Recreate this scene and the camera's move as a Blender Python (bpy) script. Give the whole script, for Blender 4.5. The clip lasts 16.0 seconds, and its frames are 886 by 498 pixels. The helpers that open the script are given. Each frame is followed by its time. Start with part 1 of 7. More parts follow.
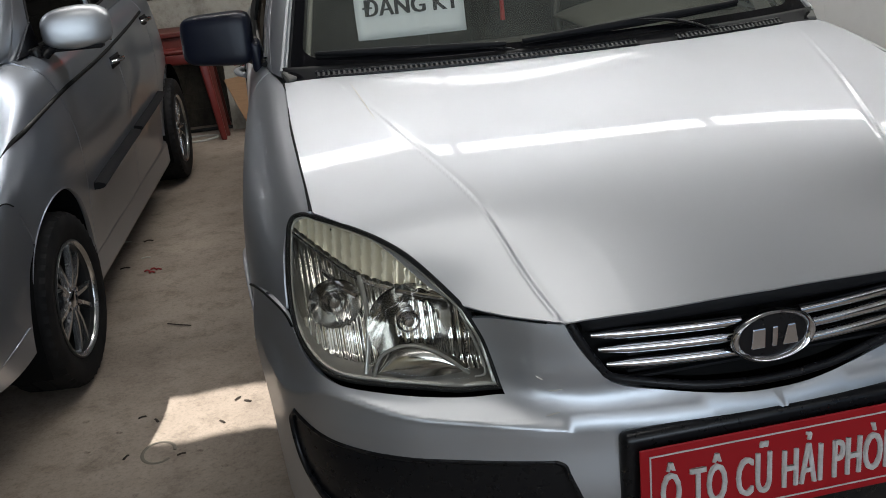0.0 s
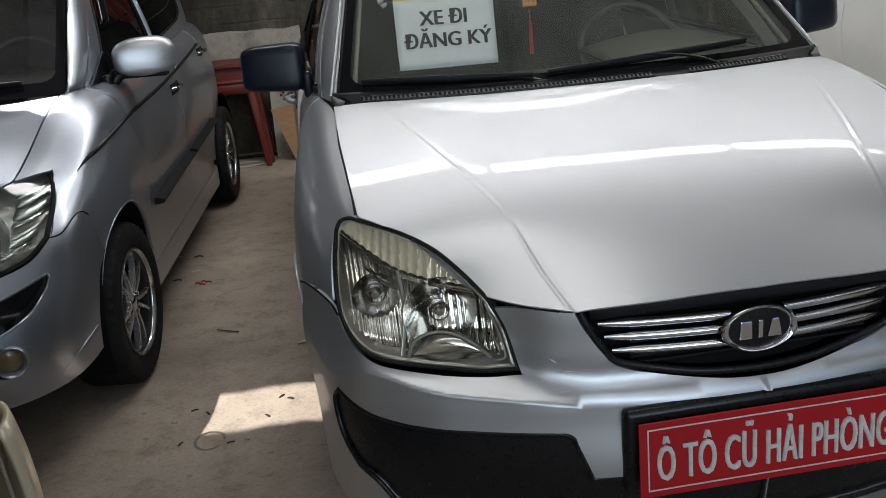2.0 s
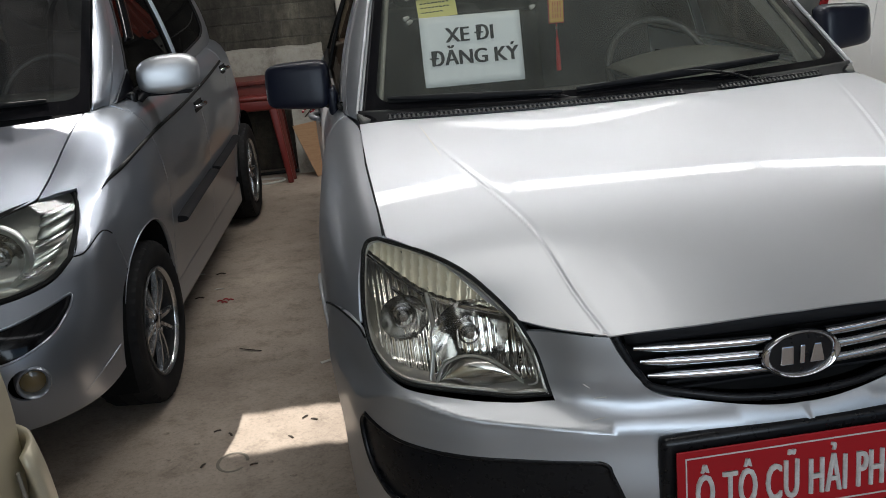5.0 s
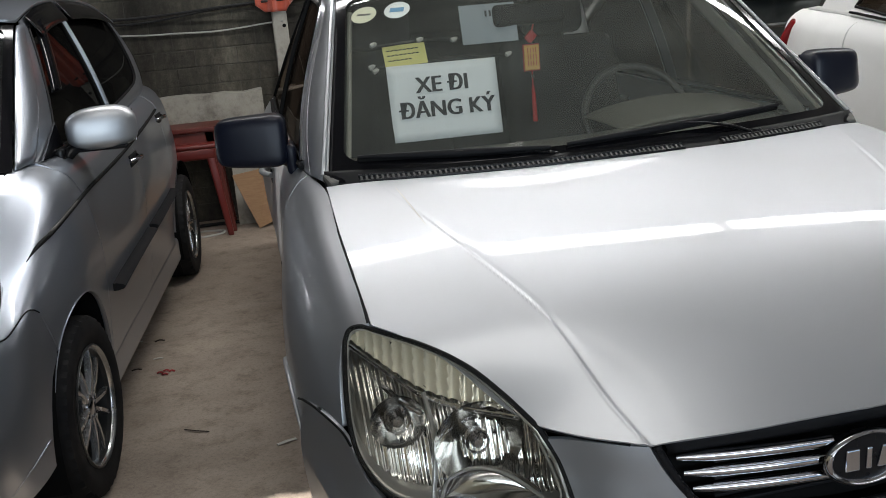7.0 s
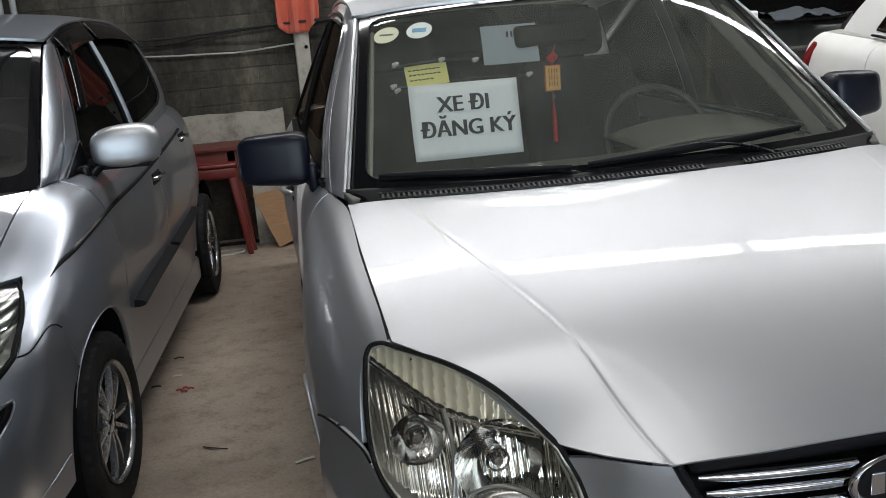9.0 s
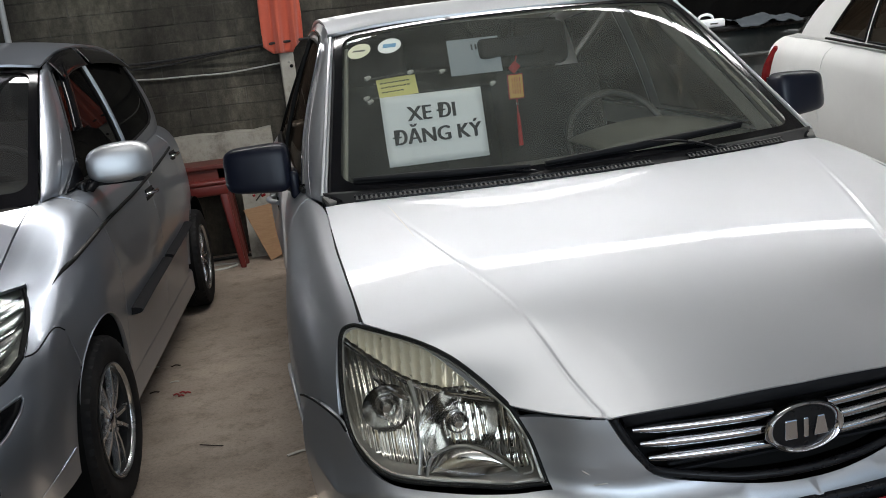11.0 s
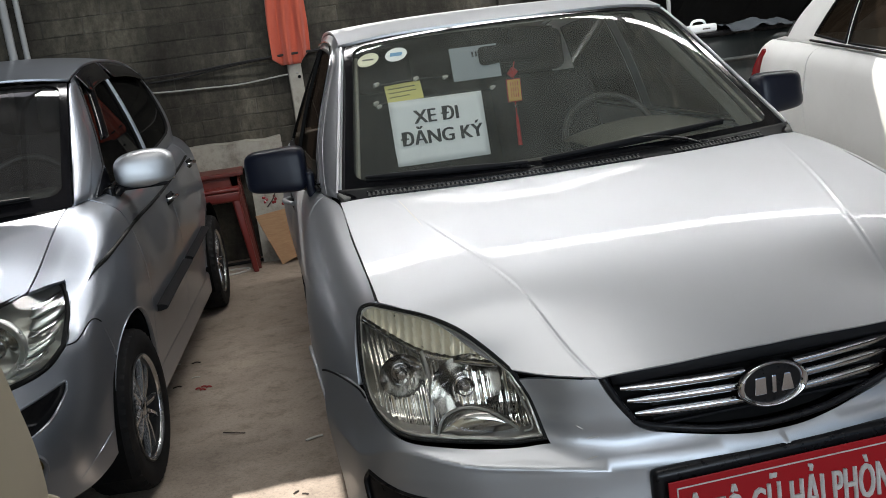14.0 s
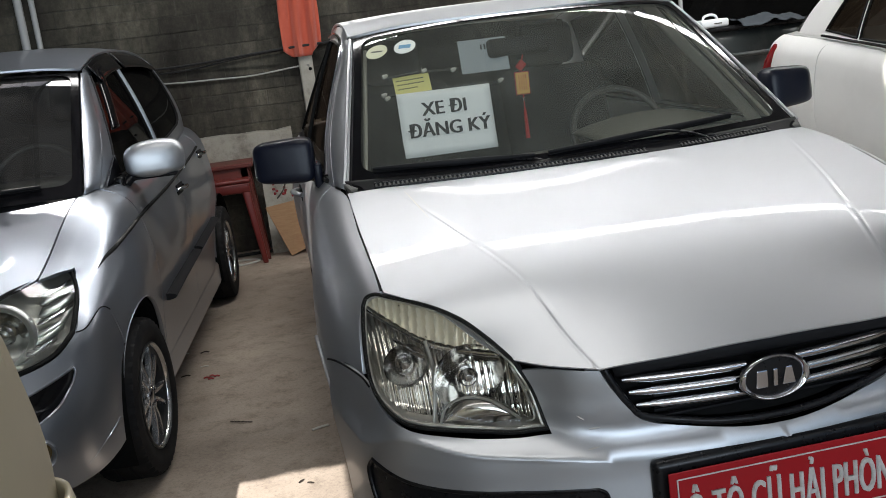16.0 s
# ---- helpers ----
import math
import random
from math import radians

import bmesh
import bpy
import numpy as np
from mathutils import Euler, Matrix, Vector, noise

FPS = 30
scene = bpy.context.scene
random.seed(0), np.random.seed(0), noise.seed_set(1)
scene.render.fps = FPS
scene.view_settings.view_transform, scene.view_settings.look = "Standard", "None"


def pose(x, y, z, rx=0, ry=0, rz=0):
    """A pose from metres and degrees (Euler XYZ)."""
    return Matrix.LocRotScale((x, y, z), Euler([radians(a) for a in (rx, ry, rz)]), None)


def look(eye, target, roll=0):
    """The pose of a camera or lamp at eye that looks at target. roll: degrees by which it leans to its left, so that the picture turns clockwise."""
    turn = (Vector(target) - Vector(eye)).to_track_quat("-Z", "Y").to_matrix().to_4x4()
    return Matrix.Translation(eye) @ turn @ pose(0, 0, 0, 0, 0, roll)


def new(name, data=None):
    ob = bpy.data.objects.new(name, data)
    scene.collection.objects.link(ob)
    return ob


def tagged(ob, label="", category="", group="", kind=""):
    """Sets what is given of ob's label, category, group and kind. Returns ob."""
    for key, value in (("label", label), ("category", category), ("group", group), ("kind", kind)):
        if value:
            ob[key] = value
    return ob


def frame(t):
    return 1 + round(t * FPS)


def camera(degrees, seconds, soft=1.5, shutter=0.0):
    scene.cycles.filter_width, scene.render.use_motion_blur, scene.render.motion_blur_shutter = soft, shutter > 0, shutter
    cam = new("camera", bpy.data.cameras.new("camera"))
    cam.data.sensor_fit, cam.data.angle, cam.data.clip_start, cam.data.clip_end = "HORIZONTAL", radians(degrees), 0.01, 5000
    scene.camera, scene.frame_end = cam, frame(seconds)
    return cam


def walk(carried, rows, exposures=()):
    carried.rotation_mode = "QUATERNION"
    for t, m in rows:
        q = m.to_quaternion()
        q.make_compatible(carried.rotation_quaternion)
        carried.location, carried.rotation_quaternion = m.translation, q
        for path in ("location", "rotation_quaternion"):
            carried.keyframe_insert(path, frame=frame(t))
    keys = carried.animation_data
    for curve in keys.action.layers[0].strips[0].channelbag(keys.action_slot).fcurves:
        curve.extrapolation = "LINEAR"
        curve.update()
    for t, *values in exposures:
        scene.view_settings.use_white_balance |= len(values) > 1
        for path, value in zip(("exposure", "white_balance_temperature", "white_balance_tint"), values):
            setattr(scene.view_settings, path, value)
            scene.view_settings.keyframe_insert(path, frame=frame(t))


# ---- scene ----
# World: x across the silver saloon, y from its badge to its tail, z up from the concrete floor.
cam = camera(51.36, 16.0, 0.8)
PATH = [
    (0.0, -0.7881, -1.3062, 1.3924, 69.02, 4.75, -11.78),
    (0.5, -0.7902, -1.4158, 1.4051, 69.96, 4.57, -9.82),
    (1.0, -0.8248, -1.4848, 1.4016, 69.77, 3.95, -8.80),
    (1.5, -0.8323, -1.5285, 1.3971, 70.28, 4.29, -8.40),
    (2.0, -0.8247, -1.5595, 1.4083, 71.42, 4.40, -9.37),
    (2.5, -0.8302, -1.5697, 1.4156, 73.26, 4.74, -7.60),
    (3.0, -0.8366, -1.5774, 1.4133, 73.80, 4.57, -7.35),
    (3.5, -0.8362, -1.5907, 1.4136, 74.32, 4.53, -7.98),
    (3.7, -0.8349, -1.5882, 1.4188, 73.95, 4.57, -7.82),
    (5.8, -0.8600, -1.3683, 1.4037, 72.27, 5.32, -9.40),
    (6.0, -0.8734, -1.3186, 1.4148, 72.61, 5.47, -10.14),
    (6.5, -0.9032, -1.2375, 1.4179, 74.08, 5.12, -10.76),
    (7.0, -0.9105, -1.1994, 1.4223, 74.49, 4.61, -12.58),
    (7.5, -0.9164, -1.1948, 1.4241, 74.93, 5.07, -12.32),
    (8.0, -0.9261, -1.1874, 1.4275, 74.46, 3.50, -11.79),
    (8.2, -0.9264, -1.1911, 1.4255, 75.35, 4.12, -11.73),
    (10.3, -0.8964, -1.2671, 1.4062, 76.60, 4.52, -11.06),
    (10.5, -0.8950, -1.3015, 1.4134, 77.64, 5.03, -11.38),
    (11.0, -0.8943, -1.4211, 1.4056, 76.85, 6.11, -12.03),
    (11.5, -0.9111, -1.5377, 1.3964, 76.87, 7.30, -13.18),
    (12.0, -0.9427, -1.6280, 1.3914, 76.83, 7.78, -13.72),
    (12.5, -0.9404, -1.6783, 1.3953, 76.68, 7.93, -14.73),
    (13.0, -0.9494, -1.6810, 1.3836, 74.75, 8.08, -12.06),
    (13.5, -0.9487, -1.6624, 1.3870, 76.15, 8.22, -11.77),
    (14.0, -0.9451, -1.6419, 1.4012, 77.46, 7.13, -11.93),
    (14.5, -0.9471, -1.6537, 1.3991, 76.92, 6.25, -11.05),
    (15.0, -0.9357, -1.6648, 1.3975, 77.47, 7.16, -11.15),
    (15.5, -0.9379, -1.6755, 1.3939, 77.05, 6.98, -11.64),
    (16.0, -0.9345, -1.6585, 1.3964, 77.16, 6.75, -11.15),
]
walk(cam, [(t, pose(x, y, z, rx, ry, rz)) for t, x, y, z, rx, ry, rz in PATH],
     [(0.0, 0.73), (3.5, 0.73), (7.0, 0.82), (10.5, 0.88), (13.0, 0.86), (16.0, 0.90)])

# ---- light ----
world = bpy.data.worlds.new("sky")
scene.world = world
world.use_nodes = True
wn = world.node_tree.nodes
sky = wn.new("ShaderNodeTexSky")
sky.sky_type, sky.sun_disc = 'NISHITA', False
SUN_ELEV, SUN_TURN = 57.9, -25.5   # degrees; the turn runs from +y towards +x
STRIP_W, FRONT_W, FILL_PANEL_W = (116.0, 30.0), 142.0, 8.5   # watts: roof strips, unseen open front, fill panel added under the roof
sky.sun_elevation, sky.sun_rotation = radians(SUN_ELEV), radians(SUN_TURN)
world.node_tree.links.new(sky.outputs[0], wn["Background"].inputs[0])
wn["Background"].inputs[1].default_value = 0.10
sun_way = Vector((math.sin(radians(SUN_TURN)) * math.cos(radians(SUN_ELEV)), math.cos(radians(SUN_TURN)) * math.cos(radians(SUN_ELEV)), math.sin(radians(SUN_ELEV))))
sun_data = bpy.data.lights.new("sun", 'SUN')
sun_data.energy, sun_data.angle, sun_data.color = 5.0, radians(0.5), (1.0, 0.95, 0.88)
sun_lamp = new("sun", sun_data)
sun_lamp.matrix_world = look(sun_way * 20, (0, 0, 0))


# ---- materials ----
def material(name, color, rough=0.5, metal=0.0, **more):
    m = bpy.data.materials.new(name)
    m.use_nodes = True
    b = m.node_tree.nodes["Principled BSDF"]
    b.inputs["Base Color"].default_value = (*color, 1)
    b.inputs["Roughness"].default_value = rough
    b.inputs["Metallic"].default_value = metal
    for k, v in more.items():
        b.inputs[k.replace("_", " ")].default_value = v
    return m


def node(m, kind, **inputs):
    n = m.node_tree.nodes.new(kind)
    for k, v in inputs.items():
        n.inputs[k].default_value = v
    return n


def link(m, a, b):
    m.node_tree.links.new(a, b)


def shader(m):
    return m.node_tree.nodes["Principled BSDF"]


def place(m):
    return node(m, "ShaderNodeTexCoord").outputs["Object"]


def world_place(m):
    return node(m, "ShaderNodeNewGeometry").outputs["Position"]


def ramp(m, fac, stops):
    r = node(m, "ShaderNodeValToRGB")
    while len(r.color_ramp.elements) < len(stops):
        r.color_ramp.elements.new(0.5)
    for e, (p, c) in zip(r.color_ramp.elements, stops):
        e.position, e.color = p, (*c, 1)
    link(m, fac, r.inputs[0])
    return r.outputs[0]


def mixed(m, fac, a, b, blend='MIX'):
    n = m.node_tree.nodes.new("ShaderNodeMix")
    n.data_type, n.blend_type = 'RGBA', blend
    for s, v in ((0, fac), (6, a), (7, b)):
        if isinstance(v, (int, float)):
            n.inputs[s].default_value = v
        elif isinstance(v, tuple):
            n.inputs[s].default_value = (*v, 1)
        else:
            link(m, v, n.inputs[s])
    return n.outputs[2]


def noise_of(m, scale, detail=4, rough=0.6, where=None, stretch=None):
    n = node(m, "ShaderNodeTexNoise", Scale=scale, Detail=detail, Roughness=rough)
    src = where or place(m)
    if stretch:
        mp = node(m, "ShaderNodeMapping")
        mp.inputs["Scale"].default_value = stretch
        link(m, src, mp.inputs[0])
        src = mp.outputs[0]
    link(m, src, n.inputs["Vector"])
    return n.outputs["Fac"]


def bump(m, height, strength=0.3, distance=0.01):
    n = node(m, "ShaderNodeBump", Strength=strength, Distance=distance)
    link(m, height, n.inputs["Height"])
    link(m, n.outputs[0], shader(m).inputs["Normal"])


def rough_by(m, fac, lo, hi):
    n = node(m, "ShaderNodeMapRange")
    n.inputs[3].default_value, n.inputs[4].default_value = lo, hi
    link(m, fac, n.inputs[0])
    link(m, n.outputs[0], shader(m).inputs["Roughness"])


def car_paint(name, color, metal, rough, dust=0.12, coat=0.26):
    m = material(name, color, rough, metal, Coat_Weight=coat, Coat_Roughness=0.03, Coat_IOR=1.5)
    flakes = noise_of(m, 900, 2, 0.7)
    film = noise_of(m, 3.5, 5, 0.65)
    tone = mixed(m, ramp(m, flakes, [(0.35, (0, 0, 0)), (0.65, (1, 1, 1))]), tuple(c * 0.93 for c in color), tuple(min(1, c * 1.06) for c in color))
    dusty = mixed(m, ramp(m, film, [(0.45, (0, 0, 0)), (0.8, (dust, dust, dust))]), tone, (0.42, 0.40, 0.37))
    link(m, dusty, shader(m).inputs["Base Color"])
    rough_by(m, film, rough - 0.04, rough + 0.08)
    return m


SILVER = car_paint("silver metallic paint", (0.505, 0.52, 0.54), 0.85, 0.42, coat=0.34)
SILVER_B = car_paint("pale silver metallic paint", (0.325, 0.352, 0.395), 0.85, 0.34, coat=0.5)
WHITE = car_paint("white car paint", (0.80, 0.80, 0.78), 0.0, 0.35, 0.2)
BEIGE = car_paint("beige car paint", (0.56, 0.50, 0.36), 0.35, 0.36, 0.25)
GREY_PAINT = car_paint("dark grey car paint", (0.07, 0.08, 0.08), 0.5, 0.4, 0.3)
CHROME = material("chrome", (0.66, 0.66, 0.68), 0.08, 1.0)
rough_by(CHROME, noise_of(CHROME, 40, 3), 0.05, 0.16)
ALLOY = material("silver wheel alloy", (0.52, 0.52, 0.52), 0.2, 0.95)
rough_by(ALLOY, noise_of(ALLOY, 20, 4), 0.16, 0.34)
BLACK = material("black moulded plastic", (0.008, 0.008, 0.009), 0.3, Specular_IOR_Level=0.28)
rough_by(BLACK, noise_of(BLACK, 60, 4), 0.2, 0.38)
BLACK_DULL = material("dull black plastic", (0.010, 0.010, 0.011), 0.6, Specular_IOR_Level=0.16)
bump(BLACK_DULL, noise_of(BLACK_DULL, 700, 2), 0.15, 0.001)
NAVY = material("dark blue black mirror shell", (0.006, 0.008, 0.017), 0.4, Specular_IOR_Level=0.3)
rough_by(NAVY, noise_of(NAVY, 30, 4), 0.28, 0.45)
SEAL = material("rubber seal", (0.010, 0.010, 0.010), 0.65, Specular_IOR_Level=0.12)
# near-black that stands for the shade in hollows and under the cars
VOID = material("near-black", (0.006, 0.006, 0.006), 0.9, Specular_IOR_Level=0.1)
RUBBER = material("worn tyre rubber", (0.02, 0.02, 0.021), 0.75, Specular_IOR_Level=0.2)
link(RUBBER, ramp(RUBBER, noise_of(RUBBER, 14, 5), [(0.3, (0.006, 0.006, 0.007)), (0.75, (0.018, 0.017, 0.016))]), shader(RUBBER).inputs["Base Color"])
bump(RUBBER, noise_of(RUBBER, 120, 3), 0.2, 0.002)
# black ribs coloured grey, with the light they catch put into the colour
VENT_GREY = material("grey vent ribs", (0.075, 0.075, 0.07), 0.6, Specular_IOR_Level=0.3)
SCREEN_BLACK = material("black screen border", (0.004, 0.004, 0.005), 0.1, Specular_IOR_Level=0.25)
TRIM_WARM = material("pale instrument hood plastic", (0.15, 0.145, 0.12), 0.6)
TRIM = material("grey cabin plastic", (0.085, 0.082, 0.072), 0.6)
bump(TRIM, noise_of(TRIM, 500, 2), 0.2, 0.001)
TRIM_PALE = material("pale grey pillar lining", (0.36, 0.35, 0.31), 0.7)
# a lighter grey than hub and spokes, so that the rim stands out
WHEEL_GRIP = material("grey steering wheel grip", (0.042, 0.040, 0.037), 0.42)
SEAT = material("dark seat cloth", (0.026, 0.025, 0.024), 0.9, Specular_IOR_Level=0.15)
bump(SEAT, noise_of(SEAT, 40, 3), 0.15, 0.002)
BULB = material("bulb silver cap", (0.5, 0.48, 0.46), 0.2, 1.0)
REFLECTOR = material("lamp reflector", (0.86, 0.85, 0.82), 0.12, 1.0)
rough_by(REFLECTOR, noise_of(REFLECTOR, 30, 3), 0.05, 0.16)
# a darker mirror than REFLECTOR, for the bowls and the lower dome
LAMP_DIM = material("dim grey lamp mirror", (0.42, 0.41, 0.39), 0.12, 1.0)
rough_by(LAMP_DIM, noise_of(LAMP_DIM, 30, 3), 0.06, 0.18)
LAMP_BEZEL = material("grey lamp bezel", (0.40, 0.39, 0.36), 0.3, 0.6)
AMBER = material("pale cream lamp", (0.92, 0.86, 0.70), 0.20, 0.6)
RED_LAMP = material("red tail lamp", (0.20, 0.008, 0.010), 0.2, Coat_Weight=0.5)
LAMP_SATIN = material("satin lamp reflector", (0.60, 0.62, 0.60), 0.3, 0.85)
rough_by(LAMP_SATIN, noise_of(LAMP_SATIN, 45, 3), 0.2, 0.42)
# the shade behind the spokes is put into this dark metal
RIM_SHADE = material("shadowed rim barrel", (0.05, 0.05, 0.05), 0.45, 0.7)
MIRROR = material("mirror glass", (0.8, 0.8, 0.8), 0.02, 1.0)


def pane(name, tint, gloss=1.0, ior=1.5, rough=0.0, haze=0.0, haze_color=(0.5, 0.5, 0.5)):
    """A thin sheet: clear through, with the mirror gloss of its two faces, and a pale film of dust and haze."""
    m = bpy.data.materials.new(name)
    m.use_nodes = True
    t = m.node_tree
    t.nodes.remove(t.nodes["Principled BSDF"])
    clear, shine, dust = (t.nodes.new("ShaderNodeBsdf" + k) for k in ("Transparent", "Glossy", "Diffuse"))
    clear.inputs[0].default_value = (*tint, 1)
    shine.inputs[0].default_value = (1, 1, 1, 1)
    shine.inputs["Roughness"].default_value = rough
    dust.inputs[0].default_value = (*haze_color, 1)
    fr = node(m, "ShaderNodeFresnel", IOR=ior)
    k = node(m, "ShaderNodeMath")
    k.operation, k.use_clamp = 'MULTIPLY', True
    k.inputs[1].default_value = 1.7 * gloss
    link(m, fr.outputs[0], k.inputs[0])
    a, b = t.nodes.new("ShaderNodeMixShader"), t.nodes.new("ShaderNodeMixShader")
    film = noise_of(m, 6, 6, 0.7)
    link(m, ramp(m, film, [(0.3, (haze * 0.4,) * 3), (0.75, (haze,) * 3)]), b.inputs[0])
    link(m, clear.outputs[0], b.inputs[1])
    link(m, dust.outputs[0], b.inputs[2])
    link(m, k.outputs[0], a.inputs[0])
    link(m, b.outputs[0], a.inputs[1])
    link(m, shine.outputs[0], a.inputs[2])
    link(m, a.outputs[0], t.nodes["Material Output"].inputs[0])
    return m


# the windscreen's film is dust plus roof reflection put into its colour
GLASS = pane("windscreen glass", (0.88, 0.90, 0.83), 0.36, haze=0.16, haze_color=(0.44, 0.46, 0.40))
TINTED = pane("dark tinted window", (0.028, 0.028, 0.026), 0.13, haze=0.008)
# the brown also carries the warm reflections on these windows
SIDE_GLASS = pane("brown tinted window", (0.14, 0.115, 0.09), 0.08, haze=0.03, haze_color=(0.30, 0.22, 0.17))
GLASS_DARK = pane("darker windscreen glass", (0.50, 0.54, 0.52), 0.8, haze=0.035)
BRONZE = pane("bronze tinted window", (0.16, 0.12, 0.085), 1.1, haze=0.06, haze_color=(0.3, 0.22, 0.15))
LENS = pane("clear lamp lens", (1.0, 0.99, 0.95), 0.30, 1.5, 0.02, haze=0.014, haze_color=(0.75, 0.70, 0.58))
LENS_CLEAN = pane("clean lamp lens", (0.96, 1.0, 0.97), 0.22, 1.5, 0.01, haze=0.03)

# concrete floor: smooth grey screed with stains, dust and fine grit
FLOOR = material("worn concrete screed", (0.30, 0.28, 0.25), 0.7)
p = world_place(FLOOR)
big = ramp(FLOOR, noise_of(FLOOR, 1.3, 6, 0.65, p), [(0.3, (0.222, 0.176, 0.138)), (0.7, (0.425, 0.352, 0.284))])
spots = ramp(FLOOR, noise_of(FLOOR, 9, 8, 0.75, p), [(0.30, (0.42, 0.40, 0.37)), (0.5, (1, 1, 1))])
col = mixed(FLOOR, 0.75, big, spots, 'MULTIPLY')
grit = ramp(FLOOR, noise_of(FLOOR, 70, 6, 0.85, p), [(0.34, (0.55, 0.54, 0.52)), (0.48, (0.95, 0.95, 0.95)), (0.7, (1.14, 1.14, 1.14))])
link(FLOOR, mixed(FLOOR, 0.8, col, grit, 'MULTIPLY'), shader(FLOOR).inputs["Base Color"])
rough_by(FLOOR, noise_of(FLOOR, 4, 5, 0.6, p), 0.5, 0.85)
bump(FLOOR, noise_of(FLOOR, 45, 8, 0.75, p), 0.35, 0.006)

BLOCK = material("sooty concrete block", (0.10, 0.095, 0.085), 0.9)
p = world_place(BLOCK)
rnd = node(BLOCK, "ShaderNodeObjectInfo").outputs["Random"]
tone = ramp(BLOCK, rnd, [(0.0, (0.085, 0.079, 0.067)), (0.6, (0.098, 0.091, 0.077)), (1.0, (0.115, 0.107, 0.090))])
stain = ramp(BLOCK, noise_of(BLOCK, 1.9, 8, 0.72, p, (1, 1, 0.4)), [(0.36, (0.22, 0.20, 0.18)), (0.5, (0.62, 0.60, 0.55)), (0.60, (1.2, 1.17, 1.05)), (0.70, (2.3, 2.2, 2.0))])
speck = ramp(BLOCK, noise_of(BLOCK, 28, 8, 0.8, p), [(0.35, (0.6, 0.6, 0.6)), (0.7, (1.3, 1.3, 1.3))])
link(BLOCK, mixed(BLOCK, 0.85, mixed(BLOCK, 1.0, tone, stain, 'MULTIPLY'), speck, 'MULTIPLY'), shader(BLOCK).inputs["Base Color"])
bump(BLOCK, noise_of(BLOCK, 60, 8, 0.8, p), 0.6, 0.012)
MORTAR = material("dark mortar", (0.11, 0.105, 0.092), 0.95)
link(MORTAR, ramp(MORTAR, noise_of(MORTAR, 1.9, 8, 0.72, world_place(MORTAR), (1, 1, 0.4)), [(0.36, (0.022, 0.020, 0.016)), (0.5, (0.066, 0.061, 0.052)), (0.60, (0.125, 0.117, 0.10)), (0.70, (0.22, 0.205, 0.175))]), shader(MORTAR).inputs["Base Color"])
bump(MORTAR, noise_of(MORTAR, 70, 6), 0.5, 0.01)
PLASTER = material("stained pale cement render", (0.40, 0.38, 0.33), 0.85)
p = world_place(PLASTER)
st = ramp(PLASTER, noise_of(PLASTER, 5, 8, 0.75, p), [(0.32, (0.17, 0.155, 0.13)), (0.5, (0.36, 0.34, 0.29)), (0.75, (0.46, 0.44, 0.39))])
link(PLASTER, st, shader(PLASTER).inputs["Base Color"])
bump(PLASTER, noise_of(PLASTER, 50, 7, 0.7, p), 0.4, 0.008)
RED_WOOD = material("red brown painted wood", (0.20, 0.035, 0.022), 0.45)
p = place(RED_WOOD)
link(RED_WOOD, ramp(RED_WOOD, noise_of(RED_WOOD, 5, 6, 0.6, p, (1, 1, 0.2)), [(0.3, (0.07, 0.013, 0.010)), (0.7, (0.16, 0.030, 0.02))]), shader(RED_WOOD).inputs["Base Color"])
RED_PLASTIC = material("red moulded plastic", (0.14, 0.018, 0.014), 0.34)
rough_by(RED_PLASTIC, noise_of(RED_PLASTIC, 20, 4), 0.28, 0.5)
CARD = material("brown cardboard", (0.33, 0.20, 0.105), 0.85)
link(CARD, ramp(CARD, noise_of(CARD, 9, 6, 0.7, None, (1, 1, 6)), [(0.3, (0.27, 0.155, 0.08)), (0.7, (0.37, 0.225, 0.12))]), shader(CARD).inputs["Base Color"])
PAPER = material("white office paper", (0.86, 0.88, 0.90), 0.8)
bump(PAPER, noise_of(PAPER, 9, 3), 0.25, 0.01)
PAPER_GREY = material("grey blue paper", (0.30, 0.33, 0.36), 0.8)
INK = material("black ink", (0.012, 0.012, 0.016), 0.7)
RED_SIGN = material("red sign enamel", (0.31, 0.006, 0.010), 0.4, Specular_IOR_Level=0.3)
rough_by(RED_SIGN, noise_of(RED_SIGN, 12, 4), 0.35, 0.55)
SIGN_WHITE = material("dusty white lettering", (0.80, 0.79, 0.76), 0.5)
link(SIGN_WHITE, ramp(SIGN_WHITE, noise_of(SIGN_WHITE, 50, 5, 0.7), [(0.3, (0.40, 0.37, 0.34)), (0.65, (0.56, 0.54, 0.52))]), shader(SIGN_WHITE).inputs["Base Color"])
YELLOW_NOTE = material("yellow note paper", (0.72, 0.66, 0.24), 0.8)
STICKER_CREAM = material("cream sticker", (0.72, 0.71, 0.55), 0.6)
STICKER_BLUE = material("blue sticker print", (0.06, 0.26, 0.50), 0.5)
GOLD = material("gold charm tablet", (0.60, 0.34, 0.07), 0.4, 0.35)
RED_SILK = material("red silk cord", (0.38, 0.015, 0.015), 0.7)
ORANGE_CLOTH = material("orange red cloth", (0.52, 0.10, 0.055), 0.9, Sheen_Weight=0.3)
bump(ORANGE_CLOTH, noise_of(ORANGE_CLOTH, 160, 4), 0.4, 0.003)
CABLE_BLACK = material("black cable", (0.012, 0.012, 0.012), 0.6)
CABLE_WHITE = material("pale grey cable", (0.42, 0.41, 0.38), 0.6)
SHEETING = material("grey-blue plastic sheeting", (0.065, 0.075, 0.085), 0.7, Specular_IOR_Level=0.15)
